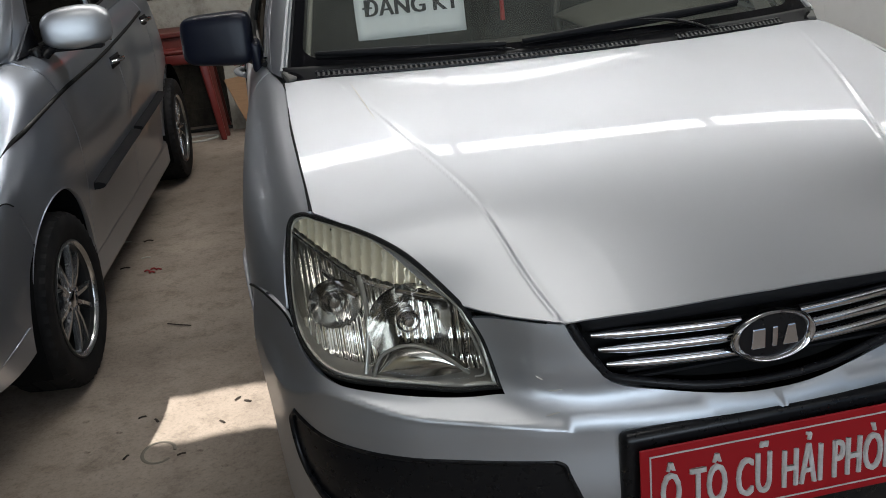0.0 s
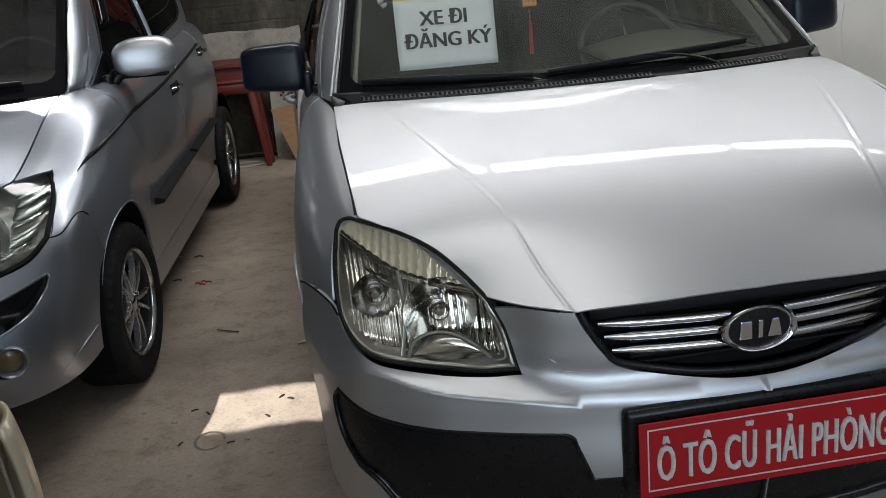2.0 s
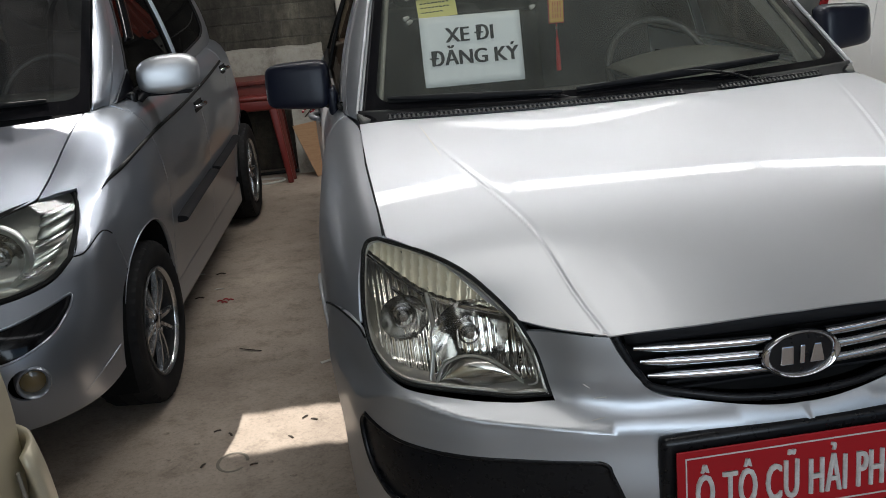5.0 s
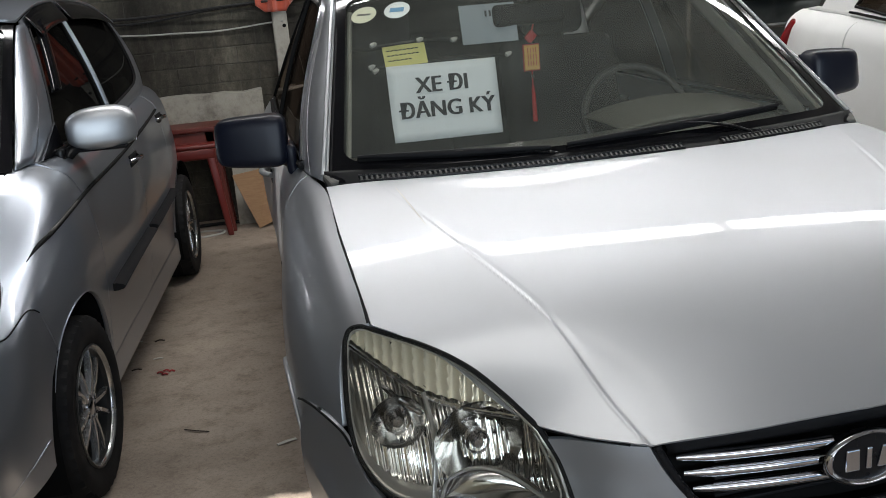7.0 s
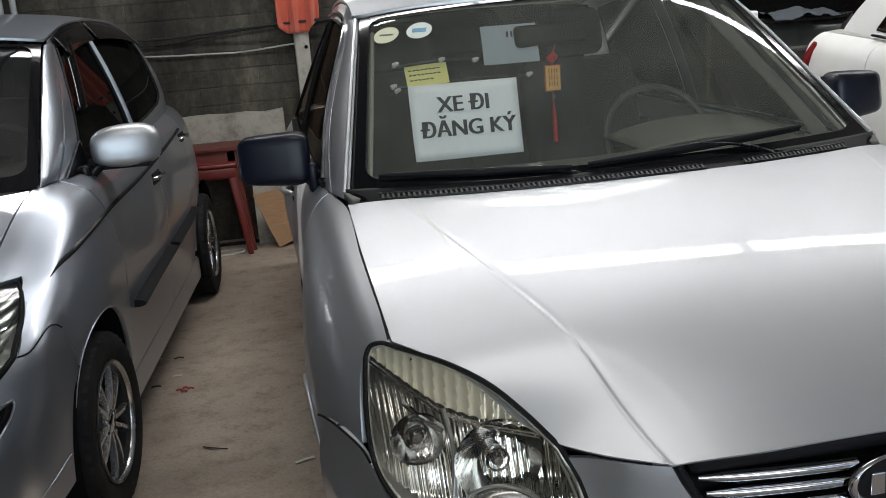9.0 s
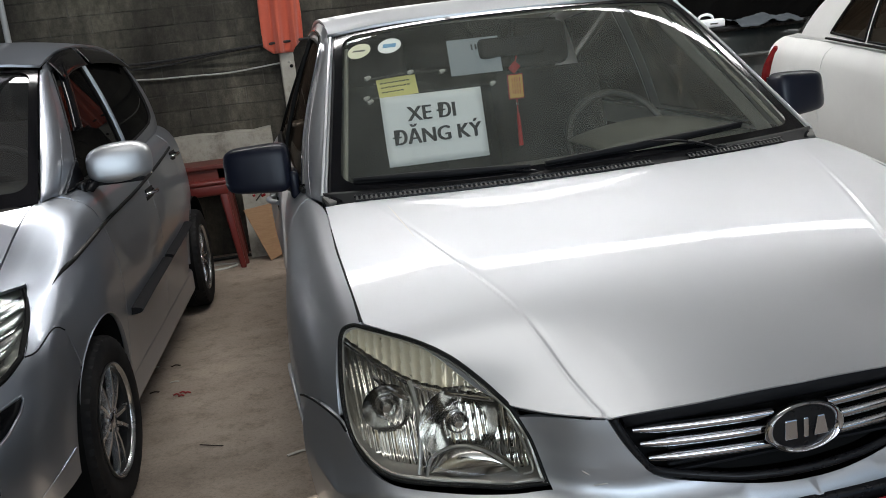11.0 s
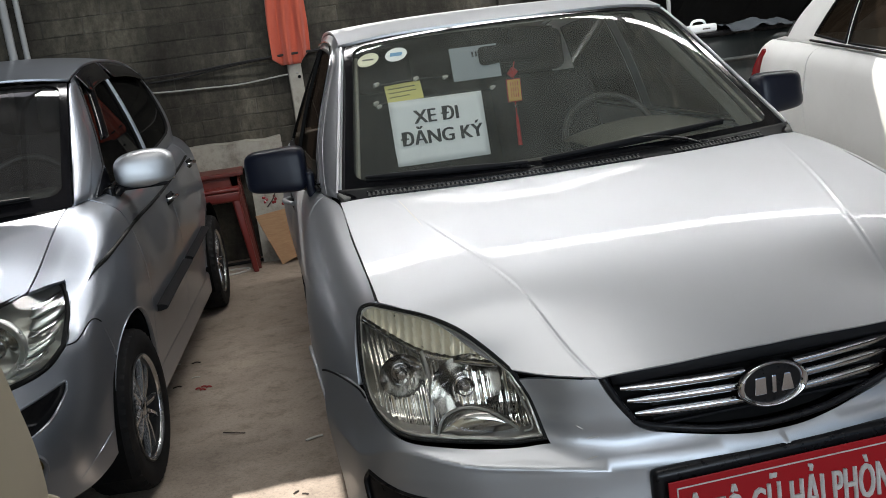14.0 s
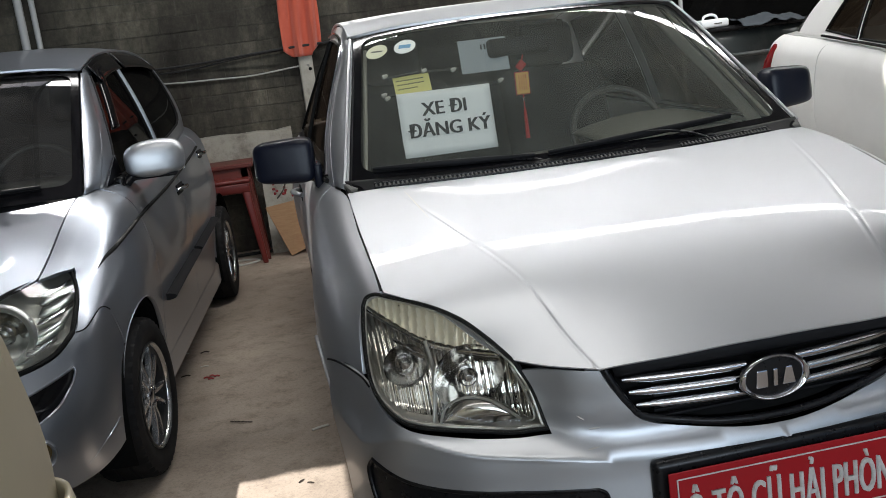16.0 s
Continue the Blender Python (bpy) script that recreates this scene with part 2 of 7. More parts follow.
rough_by(SHEETING, noise_of(SHEETING, 18, 4), 0.55, 0.8)
PIPE = material("pale grey plastic pipe", (0.42, 0.43, 0.43), 0.5)
ROOF_METAL = material("dull corrugated roofing", (0.16, 0.16, 0.165), 0.55, 0.3)
link(ROOF_METAL, ramp(ROOF_METAL, noise_of(ROOF_METAL, 2, 6, 0.7), [(0.3, (0.44, 0.44, 0.43)), (0.7, (0.62, 0.63, 0.64))]), shader(ROOF_METAL).inputs["Base Color"])
STEEL = material("painted steel", (0.10, 0.105, 0.11), 0.5, 0.4)
DRY = material("dry stem", (0.035, 0.025, 0.018), 0.9)
RED_BIT = material("red plastic scrap", (0.30, 0.02, 0.02), 0.6)
CHIP = material("pale scrap", (0.55, 0.53, 0.48), 0.85)
CHALK = material("faint cement mark", (0.18, 0.16, 0.13), 0.9)

# ---- building tools ----
def mesh_object(name, verts, faces, mat, parent=None, label="", normals=None, smooth=True):
    me = bpy.data.meshes.new(name)
    me.from_pydata([tuple(v) for v in verts], [], faces)
    me.materials.append(mat)
    me.update()
    if smooth:
        me.polygons.foreach_set("use_smooth", [True] * len(me.polygons))
    if normals is not None:
        me.normals_split_custom_set_from_vertices([tuple(n) for n in normals])
    ob = new(name, me)
    ob.parent = parent
    return tagged(ob, label)


def part(name, bm, mat, parent=None, label="", smooth=False, angle=35):
    """Links a bmesh as one mesh object under a thing or a part."""
    me = bpy.data.meshes.new(name)
    bmesh.ops.recalc_face_normals(bm, faces=bm.faces[:])
    if smooth:
        for f in bm.faces:
            f.smooth = True
        for e in bm.edges:
            e.smooth = not (len(e.link_faces) == 2 and e.calc_face_angle(0) > radians(angle))
    bm.to_mesh(me)
    bm.free()
    me.materials.append(mat)
    ob = new(name, me)
    ob.parent = parent
    return tagged(ob, label)


def thing(name, label, category, group="", m=None):
    ob = tagged(new(name), label, category, group)
    if m is not None:
        ob.matrix_world = m
    return ob


def add_box(bm, size, m=Matrix(), bevel=0.0, segments=2):
    got = bmesh.ops.create_cube(bm, size=1.0, matrix=m @ Matrix.Diagonal((*size, 1)))
    if bevel:
        vs = set(got["verts"])
        es = [e for e in bm.edges if e.verts[0] in vs and e.verts[1] in vs]
        bmesh.ops.bevel(bm, geom=es, offset=bevel, segments=segments, affect='EDGES', profile=0.5)
    return bm


def box(size, m=Matrix(), bevel=0.0, segments=2):
    return add_box(bmesh.new(), size, m, bevel, segments)


def lathe(profile, steps=32, m=Matrix(), close=False):
    """Turns a profile of (radius, along z) round the z axis."""
    bm = bmesh.new()
    rings = []
    for r, z in profile:
        rings.append([bm.verts.new(m @ Vector((r * math.cos(2 * math.pi * k / steps), r * math.sin(2 * math.pi * k / steps), z))) for k in range(steps)] if r > 1e-6 else [bm.verts.new(m @ Vector((0, 0, z)))])
    pairs = list(zip(rings, rings[1:])) + ([(rings[-1], rings[0])] if close else [])
    for a, b in pairs:
        for k in range(steps):
            j = (k + 1) % steps
            vs = [a[k % len(a)], a[j % len(a)], b[j % len(b)], b[k % len(b)]]
            vs = [v for i, v in enumerate(vs) if v not in vs[:i]]
            if len(vs) > 2:
                bm.faces.new(vs)
    return bm


def spline_points(pts, n=8):
    """A Catmull-Rom curve through points of any dimension."""
    if len(pts) < 3:
        return [tuple(a + (b - a) * k / n for a, b in zip(*pts)) for k in range(n + 1)]
    q = [pts[0], *pts, pts[-1]]
    res = []
    for a, b, c, d in zip(q, q[1:], q[2:], q[3:]):
        for k in range(n):
            t = k / n
            res.append(tuple(0.5 * (2 * j + (l - i) * t + (2 * i - 5 * j + 4 * l - o) * t * t + (3 * j - i - 3 * l + o) * t ** 3) for i, j, l, o in zip(a, b, c, d)))
    return res + [tuple(pts[-1])]


def loop_of(*curves):
    """One closed outline out of curves laid end to end; each curve's own points are smoothed, the joins stay sharp."""
    res = []
    for c in curves:
        for p in spline_points(list(c)):
            if not res or math.dist(res[-1], p) > 1e-4:
                res.append(p)
    if math.dist(res[0], res[-1]) < 1e-4:
        res.pop()
    return res


def tube(pts, r, mat, name, parent=None, label="", n=6, steps=8, flat=1.0):
    """A round or flattened bar along a smooth curve."""
    path = [Vector(p) for p in (spline_points(pts, n) if n else pts)]
    bm = bmesh.new()
    rings = []
    side = None
    for i, p in enumerate(path):
        d = (path[min(i + 1, len(path) - 1)] - path[max(i - 1, 0)]).normalized()
        if side is None:
            side = d.orthogonal().normalized() if abs(d.z) > 0.9 else d.cross(Vector((0, 0, 1))).normalized()
        side = (side - d * side.dot(d)).normalized()
        up = side.cross(d)
        rr = r(i / (len(path) - 1)) if callable(r) else r
        rings.append([bm.verts.new(p + side * rr * math.cos(2 * math.pi * k / steps) + up * rr * flat * math.sin(2 * math.pi * k / steps)) for k in range(steps)])
    for a, b in zip(rings, rings[1:]):
        for k in range(steps):
            bm.faces.new((a[k], a[(k + 1) % steps], b[(k + 1) % steps], b[k]))
    bm.faces.new(rings[0])
    bm.faces.new(rings[-1])
    return part(name, bm, mat, parent, label, True, 60)


def inside(poly, x, y):
    """Which of the points lie in the polygon."""
    res = np.zeros(x.shape, bool)
    px, py = np.array(poly).T
    for x0, y0, x1, y1 in zip(px, py, np.roll(px, -1), np.roll(py, -1)):
        if y0 != y1:
            cross = ((y0 > y) != (y1 > y)) & (x < (x1 - x0) * (y - y0) / (y1 - y0) + x0)
            res ^= cross
    return res


def near_edge(poly, x, y):
    best = np.full(x.shape, 1e9)
    a = np.array(poly)
    for p, q in zip(a, np.roll(a, -1, 0)):
        d = q - p
        t = np.clip(((x - p[0]) * d[0] + (y - p[1]) * d[1]) / max(d @ d, 1e-12), 0, 1)
        best = np.minimum(best, np.hypot(x - p[0] - t * d[0], y - p[1] - t * d[1]))
    return best


from mathutils.geometry import delaunay_2d_cdt


def patch(name, outline, fn, mat, parent, out, step=0.025, label="", flange=0.010, holes=(), lift=0.0, edge_roll=0.0, lines=()):
    """A sheet trimmed out of a smooth surface fn(u, v), with turned-in edges; out: the way its face looks."""
    loops = []
    for poly in (outline, *holes):
        dense = []
        for p, q in zip(poly, [*poly[1:], poly[0]]):
            k = max(1, math.ceil(math.dist(p, q) / (step * 0.8)))
            dense += [tuple(a + (b - a) * i / k for a, b in zip(p, q)) for i in range(k)]
        loops.append(dense)
    lo, hi = np.min(outline, 0), np.max(outline, 0)
    gx, gy = np.meshgrid(np.arange(lo[0] + step / 2, hi[0], step), np.arange(lo[1] + step / 2, hi[1], step))
    gx, gy = gx.ravel(), gy.ravel()
    ok = inside(loops[0], gx, gy) & (near_edge(loops[0], gx, gy) > step * 0.4)
    for h in loops[1:]:
        ok &= ~inside(h, gx, gy) & (near_edge(h, gx, gy) > step * 0.4)
    pts, edges = [], []
    for l in loops:
        k = len(pts)
        edges += [(k + i, k + (i + 1) % len(l)) for i in range(len(l))]
        pts += l
    for line in lines:   # rows of points along a crease, in place of the even grid there
        ok &= near_edge(line + line[-2:0:-1], gx, gy) > step * 0.4
    pts += list(zip(gx[ok], gy[ok]))
    for line in lines:
        lx, ly = np.array(line).T
        fit = inside(loops[0], lx, ly) & (near_edge(loops[0], lx, ly) > step * 0.2)
        for h in loops[1:]:
            fit &= ~inside(h, lx, ly) & (near_edge(h, lx, ly) > step * 0.2)
        pts += list(zip(lx[fit], ly[fit]))
    v2, _, tris, *_ = delaunay_2d_cdt([Vector(q) for q in pts], edges, [], 0, 1e-6)
    cx, cy = (np.array([sum(v2[i][k] for i in t) / 3 for t in tris]) for k in (0, 1))
    keep = inside(loops[0], cx, cy)
    for h in loops[1:]:
        keep &= ~inside(h, cx, cy)
    tris = [list(t) for t, k in zip(tris, keep) if k]
    out = Vector(out)
    verts, norms = [], []
    e = step * 0.15 if not lines else 0.0012
    for q in v2:
        c = Vector(fn(q[0], q[1]))
        n = (Vector(fn(q[0] + e, q[1])) - Vector(fn(q[0] - e, q[1]))).cross(Vector(fn(q[0], q[1] + e)) - Vector(fn(q[0], q[1] - e)))
        if n.length < 1e-12:
            n = out.copy()
        n.normalize()
        if n.dot(out) < 0:
            n.negate()
        verts.append(c + n * lift)
        norms.append(n)
    for t in tris:
        a, b, c = (verts[i] for i in t)
        if (b - a).cross(c - a).dot(norms[t[0]]) < 0:
            t.reverse()
    if flange:
        count = {}
        for t in tris:
            for i, j in ((t[0], t[1]), (t[1], t[2]), (t[2], t[0])):
                count[(i, j)] = 1
        rim = [(i, j) for i, j in count if (j, i) not in count]
        away = {}
        for i, j in rim:
            w = (verts[j] - verts[i]).cross(norms[i])
            if w.length > 1e-9:
                w.normalize()
            for k in (i, j):
                away[k] = away.get(k, Vector()) + w
        top, low = {}, {}
        for i, w in away.items():
            w = w.normalized() if w.length > 1e-9 else norms[i]
            top[i] = len(verts)
            verts.append(verts[i].copy())
            norms.append((w * 0.9 + norms[i] * 0.4).normalized())
            low[i] = len(verts)
            verts.append(verts[i] - norms[i] * flange)
            norms.append(w)
            norms[i] = (norms[i] + w * edge_roll * 0.5).normalized()
        tris += [[top[j], top[i], low[i], low[j]] for i, j in rim]
    return mesh_object(name, verts, tris, mat, parent, label, norms)


def sheet(name, fn, mat, parent, nu, nv, out, label="", thick=0.0):
    """A whole sheet fn(s, t), s and t from 0 to 1."""
    verts = [Vector(fn(i / nu, j / nv)) for j in range(nv + 1) for i in range(nu + 1)]
    w = nu + 1
    faces = [[j * w + i, j * w + i + 1, (j + 1) * w + i + 1, (j + 1) * w + i] for j in range(nv) for i in range(nu)]
    f = faces[len(faces) // 2]
    if (verts[f[1]] - verts[f[0]]).cross(verts[f[3]] - verts[f[0]]).dot(Vector(out)) < 0:
        faces = [q[::-1] for q in faces]
    ob = mesh_object(name, verts, faces, mat, parent, label)
    if thick:
        s = ob.modifiers.new("thickness", 'SOLIDIFY')
        s.thickness, s.offset = thick, -1
    return ob


def letters(text, size, mat, name, parent, m, squeeze=1.0, bold=0.0, depth=0.001, align='CENTER', strokes=1, gap=1.0):
    """Raised lettering in the built-in font, as one mesh."""
    c = bpy.data.curves.new(name, 'FONT')
    c.body, c.size, c.extrude, c.offset, c.align_x, c.align_y = text, size, depth, bold, align, 'CENTER'
    c.resolution_u, c.space_character = 3, gap
    tmp = bpy.data.objects.new(name, c)
    scene.collection.objects.link(tmp)
    me = bpy.data.meshes.new_from_object(tmp.evaluated_get(bpy.context.evaluated_depsgraph_get()))
    bpy.data.objects.remove(tmp)
    me.materials.clear()
    me.materials.append(mat)
    if strokes > 1:
        thick = bmesh.new()
        for k in range(strokes):
            me.transform(Matrix.Translation((0.0011, 0, 0.0003) if k else (0, 0, 0)))
            thick.from_mesh(me)
        thick.to_mesh(me)
        thick.free()
    me.transform(m @ Matrix.Diagonal((squeeze, 1, 1, 1)))
    ob = new(name, me)
    ob.parent = parent
    return ob


def wheel(name, m, parent, radius=0.292, rim=0.19, width=0.185, spokes=6, pairs=True, tread=44):
    """A tyre with cut tread, and an alloy rim of paired spokes with cap and nuts. The axle is local z, the face looks along +z."""
    root = new(name)
    root.parent, root.matrix_basis = parent, m
    w = width / 2
    prof = [(rim + 0.008, -w * 0.9), (rim + 0.03, -w), (radius - 0.035, -w * 1.02), (radius - 0.010, -w * 0.93), (radius - 0.001, -w * 0.74), (radius - 0.001, -w * 0.34), (radius - 0.007, -w * 0.31), (radius - 0.007, -w * 0.25), (radius, -w * 0.22), (radius, w * 0.22), (radius - 0.007, w * 0.25), (radius - 0.007, w * 0.31), (radius - 0.001, w * 0.34), (radius - 0.001, w * 0.74), (radius - 0.010, w * 0.93),
            (radius - 0.035, w * 1.02), (rim + 0.045, w * 1.0), (rim + 0.030, w * 0.97), (rim + 0.012, w * 0.92), (rim + 0.004, w * 0.86)]
    bm = lathe(prof, 2 * tread, close=True)
    for v in bm.verts:
        k = round(math.atan2(v.co.y, v.co.x) / math.pi * tread)
        r = math.hypot(v.co.x, v.co.y)
        if r > radius - 0.012 and abs(v.co.z) > w * 0.5 and k % 2:
            v.co.x, v.co.y = v.co.x * (1 - 0.007 / r), v.co.y * (1 - 0.007 / r)
    part("tyre", bm, RUBBER, root, "black tyre with worn tread", True, 30)
    rp = [(rim - 0.004, -w * 0.8), (rim - 0.016, -w * 0.3), (rim - 0.016, w * 0.72), (rim - 0.008, w * 0.80), (rim + 0.004, w * 0.86), (rim + 0.009, w * 0.93), (rim + 0.004, w * 0.97), (rim - 0.003, w * 0.90), (rim - 0.006, w * 0.80), (rim - 0.006, -w * 0.8)]
    rm = part("rim", lathe(rp, 64, close=True), RIM_SHADE, root, "rim barrel with shade in its colour", True, 40)
    part("rim_lip", lathe([(rim - 0.003, w * 0.80), (rim + 0.003, w * 0.87), (rim + 0.007, w * 0.94), (rim + 0.003, w * 0.975), (rim - 0.003, w * 0.93), (rim - 0.006, w * 0.84)], 64, close=True), ALLOY, root, "polished rim lip", True, 40)
    part("brake_disc", lathe([(0.0, w * 0.05), (0.12, w * 0.05), (0.12, -w * 0.1), (0.0, -w * 0.1)], 40), RIM_SHADE, root, "", True)
    part("barrel", lathe([(rim - 0.017, -w * 0.75), (0.0, -w * 0.7)], 40), VOID, root, "", True)
    for k in range(spokes):
        for s in ((-1, 1) if pairs else (0,)):
            a = 2 * math.pi * k / spokes + s * 0.10
            bm = bmesh.new()
            pts = []
            for t in (0, 0.35, 0.7, 1):
                r = 0.036 + (rim - 0.046) * t
                lean = s * (0.010 + 0.030 * t)
                hw = 0.0072 + 0.004 * abs(t - 0.45)
                top = w * (0.78 + 0.06 * math.sin(math.pi * t))
                pts.append([(r, lean - hw, top - 0.02), (r, lean - hw * 0.75, top), (r, lean + hw * 0.75, top), (r, lean + hw, top - 0.02)])
            rot = Matrix.Rotation(a - s * 0.10, 4, 'Z')
            rows = [[bm.verts.new(rot @ Vector(p)) for p in row] for row in pts]
            for p, q in zip(rows, rows[1:]):
                for i in range(4):
                    bm.faces.new((p[i], p[(i + 1) % 4], q[(i + 1) % 4], q[i]))
            bm.faces.new(rows[0][::-1])
            bm.faces.new(rows[-1])
            part("spoke", bm, ALLOY, root, "", True, 50)
    part("hub", lathe([(0.0, w * 0.72), (0.05, w * 0.72), (0.058, w * 0.66), (0.06, w * 0.4)], 32), ALLOY, root, "", True)
    part("centre_cap", lathe([(0.0, w * 0.82), (0.022, w * 0.81), (0.028, w * 0.77), (0.029, w * 0.7)], 24), CHROME, root, "round bright centre cap", True)
    for k in range(4):
        a = 2 * math.pi * k / 4 + 0.4
        part("wheel_nut", lathe([(0.0, w * 0.82), (0.008, w * 0.81), (0.0095, w * 0.68)], 6, Matrix.Translation((0.043 * math.cos(a), 0.043 * math.sin(a), 0))), CHROME, root)
    return root


def on_axle(x, y, z, steer=0.0):
    """The pose of a wheel whose face looks outwards from the car's flank at x."""
    s = 1 if x > 0 else -1
    return Matrix.Translation((x, y, z)) @ Matrix.Rotation(radians(steer), 4, 'Z') @ Matrix.Rotation(s * math.pi / 2, 4, 'Y')

def spline(xs, ys):
    """A smooth monotone-friendly curve through the knots: cubic Hermite with limited slopes."""
    n = len(xs)
    d = [(ys[i + 1] - ys[i]) / (xs[i + 1] - xs[i]) for i in range(n - 1)]
    m = [d[0]] + [(d[i - 1] * (xs[i + 1] - xs[i]) + d[i] * (xs[i] - xs[i - 1])) / (xs[i + 1] - xs[i - 1]) for i in range(1, n - 1)] + [d[-1]]
    def f(x):
        if x <= xs[0]:
            return ys[0] + m[0] * (x - xs[0])
        if x >= xs[-1]:
            return ys[-1] + m[-1] * (x - xs[-1])
        i = 0
        while x > xs[i + 1]:
            i += 1
        h = xs[i + 1] - xs[i]
        t = (x - xs[i]) / h
        return ((1 + 2 * t) * (1 - t) ** 2 * ys[i] + t * (1 - t) ** 2 * h * m[i]
                + t * t * (3 - 2 * t) * ys[i + 1] + t * t * (t - 1) * h * m[i + 1])
    return f




def eased(xs, ys, sigma=0.04):
    """The same curve with its small waves ironed out."""
    f = spline(xs, ys)
    lo, hi = xs[0] - 0.15, xs[-1] + 0.15
    n = int((hi - lo) / 0.01) + 1
    t = np.linspace(lo, hi, n)
    v = np.array([f(q) for q in t])
    h = t[1] - t[0]
    k = np.arange(-int(3 * sigma / h), int(3 * sigma / h) + 1)
    w = np.exp(-0.5 * (k * h / sigma) ** 2)
    pad = len(k) // 2
    ends = np.concatenate([2 * v[0] - v[pad:0:-1], v, 2 * v[-1] - v[-2:-pad - 2:-1]])
    v = np.convolve(ends, w / w.sum(), "valid")
    m = np.gradient(v, h)
    def g(x):
        q = min(max((x - lo) / h, 0.0), n - 1.001)
        i = int(q)
        a = q - i
        return float((1 + 2 * a) * (1 - a) ** 2 * v[i] + a * (1 - a) ** 2 * h * m[i] + a * a * (3 - 2 * a) * v[i + 1] + a * a * (a - 1) * h * m[i + 1])
    return g


def eased_grid(us, zs, table, su=0.03, sz=0.006):
    """A smooth surface y(u, z) through rows of plan curves, even about u = 0."""
    rows = [spline([-us[1], *us], [r[1], *r]) for r in table]
    hu, hz = 0.01, 0.002
    u = np.arange(-0.3, 1.45, hu)
    z = np.arange(0.08, 1.0, hz)
    y = []
    for a in u:
        column = spline(zs, [r(abs(a)) for r in rows])
        y.append([column(b) for b in z])
    y = np.array(y)
    for axis, s, h in ((0, su, hu), (1, sz, hz)):
        k = np.arange(-int(3 * s / h), int(3 * s / h) + 1)
        w = np.exp(-0.5 * (k * h / s) ** 2)
        w /= w.sum()
        pad = len(k) // 2
        wide = np.pad(y, [(pad, pad) if a == axis else (0, 0) for a in (0, 1)], mode="reflect", reflect_type="odd")
        y = sum(c * np.take(wide, range(i, i + y.shape[axis]), axis) for i, c in enumerate(w))
    def weights(a):
        return ((-a + 2 * a * a - a ** 3) / 2, (2 - 5 * a * a + 3 * a ** 3) / 2, (a + 4 * a * a - 3 * a ** 3) / 2, (a ** 3 - a * a) / 2)
    def g(p, q):
        i, j = (p - u[0]) / hu, (q - z[0]) / hz
        i, j = min(max(i, 1.0), len(u) - 3.001), min(max(j, 1.0), len(z) - 3.001)
        a, b = int(i), int(j)
        return float(np.array(weights(i - a)) @ y[a - 1:a + 3, b - 1:b + 3] @ np.array(weights(j - b)))
    return g

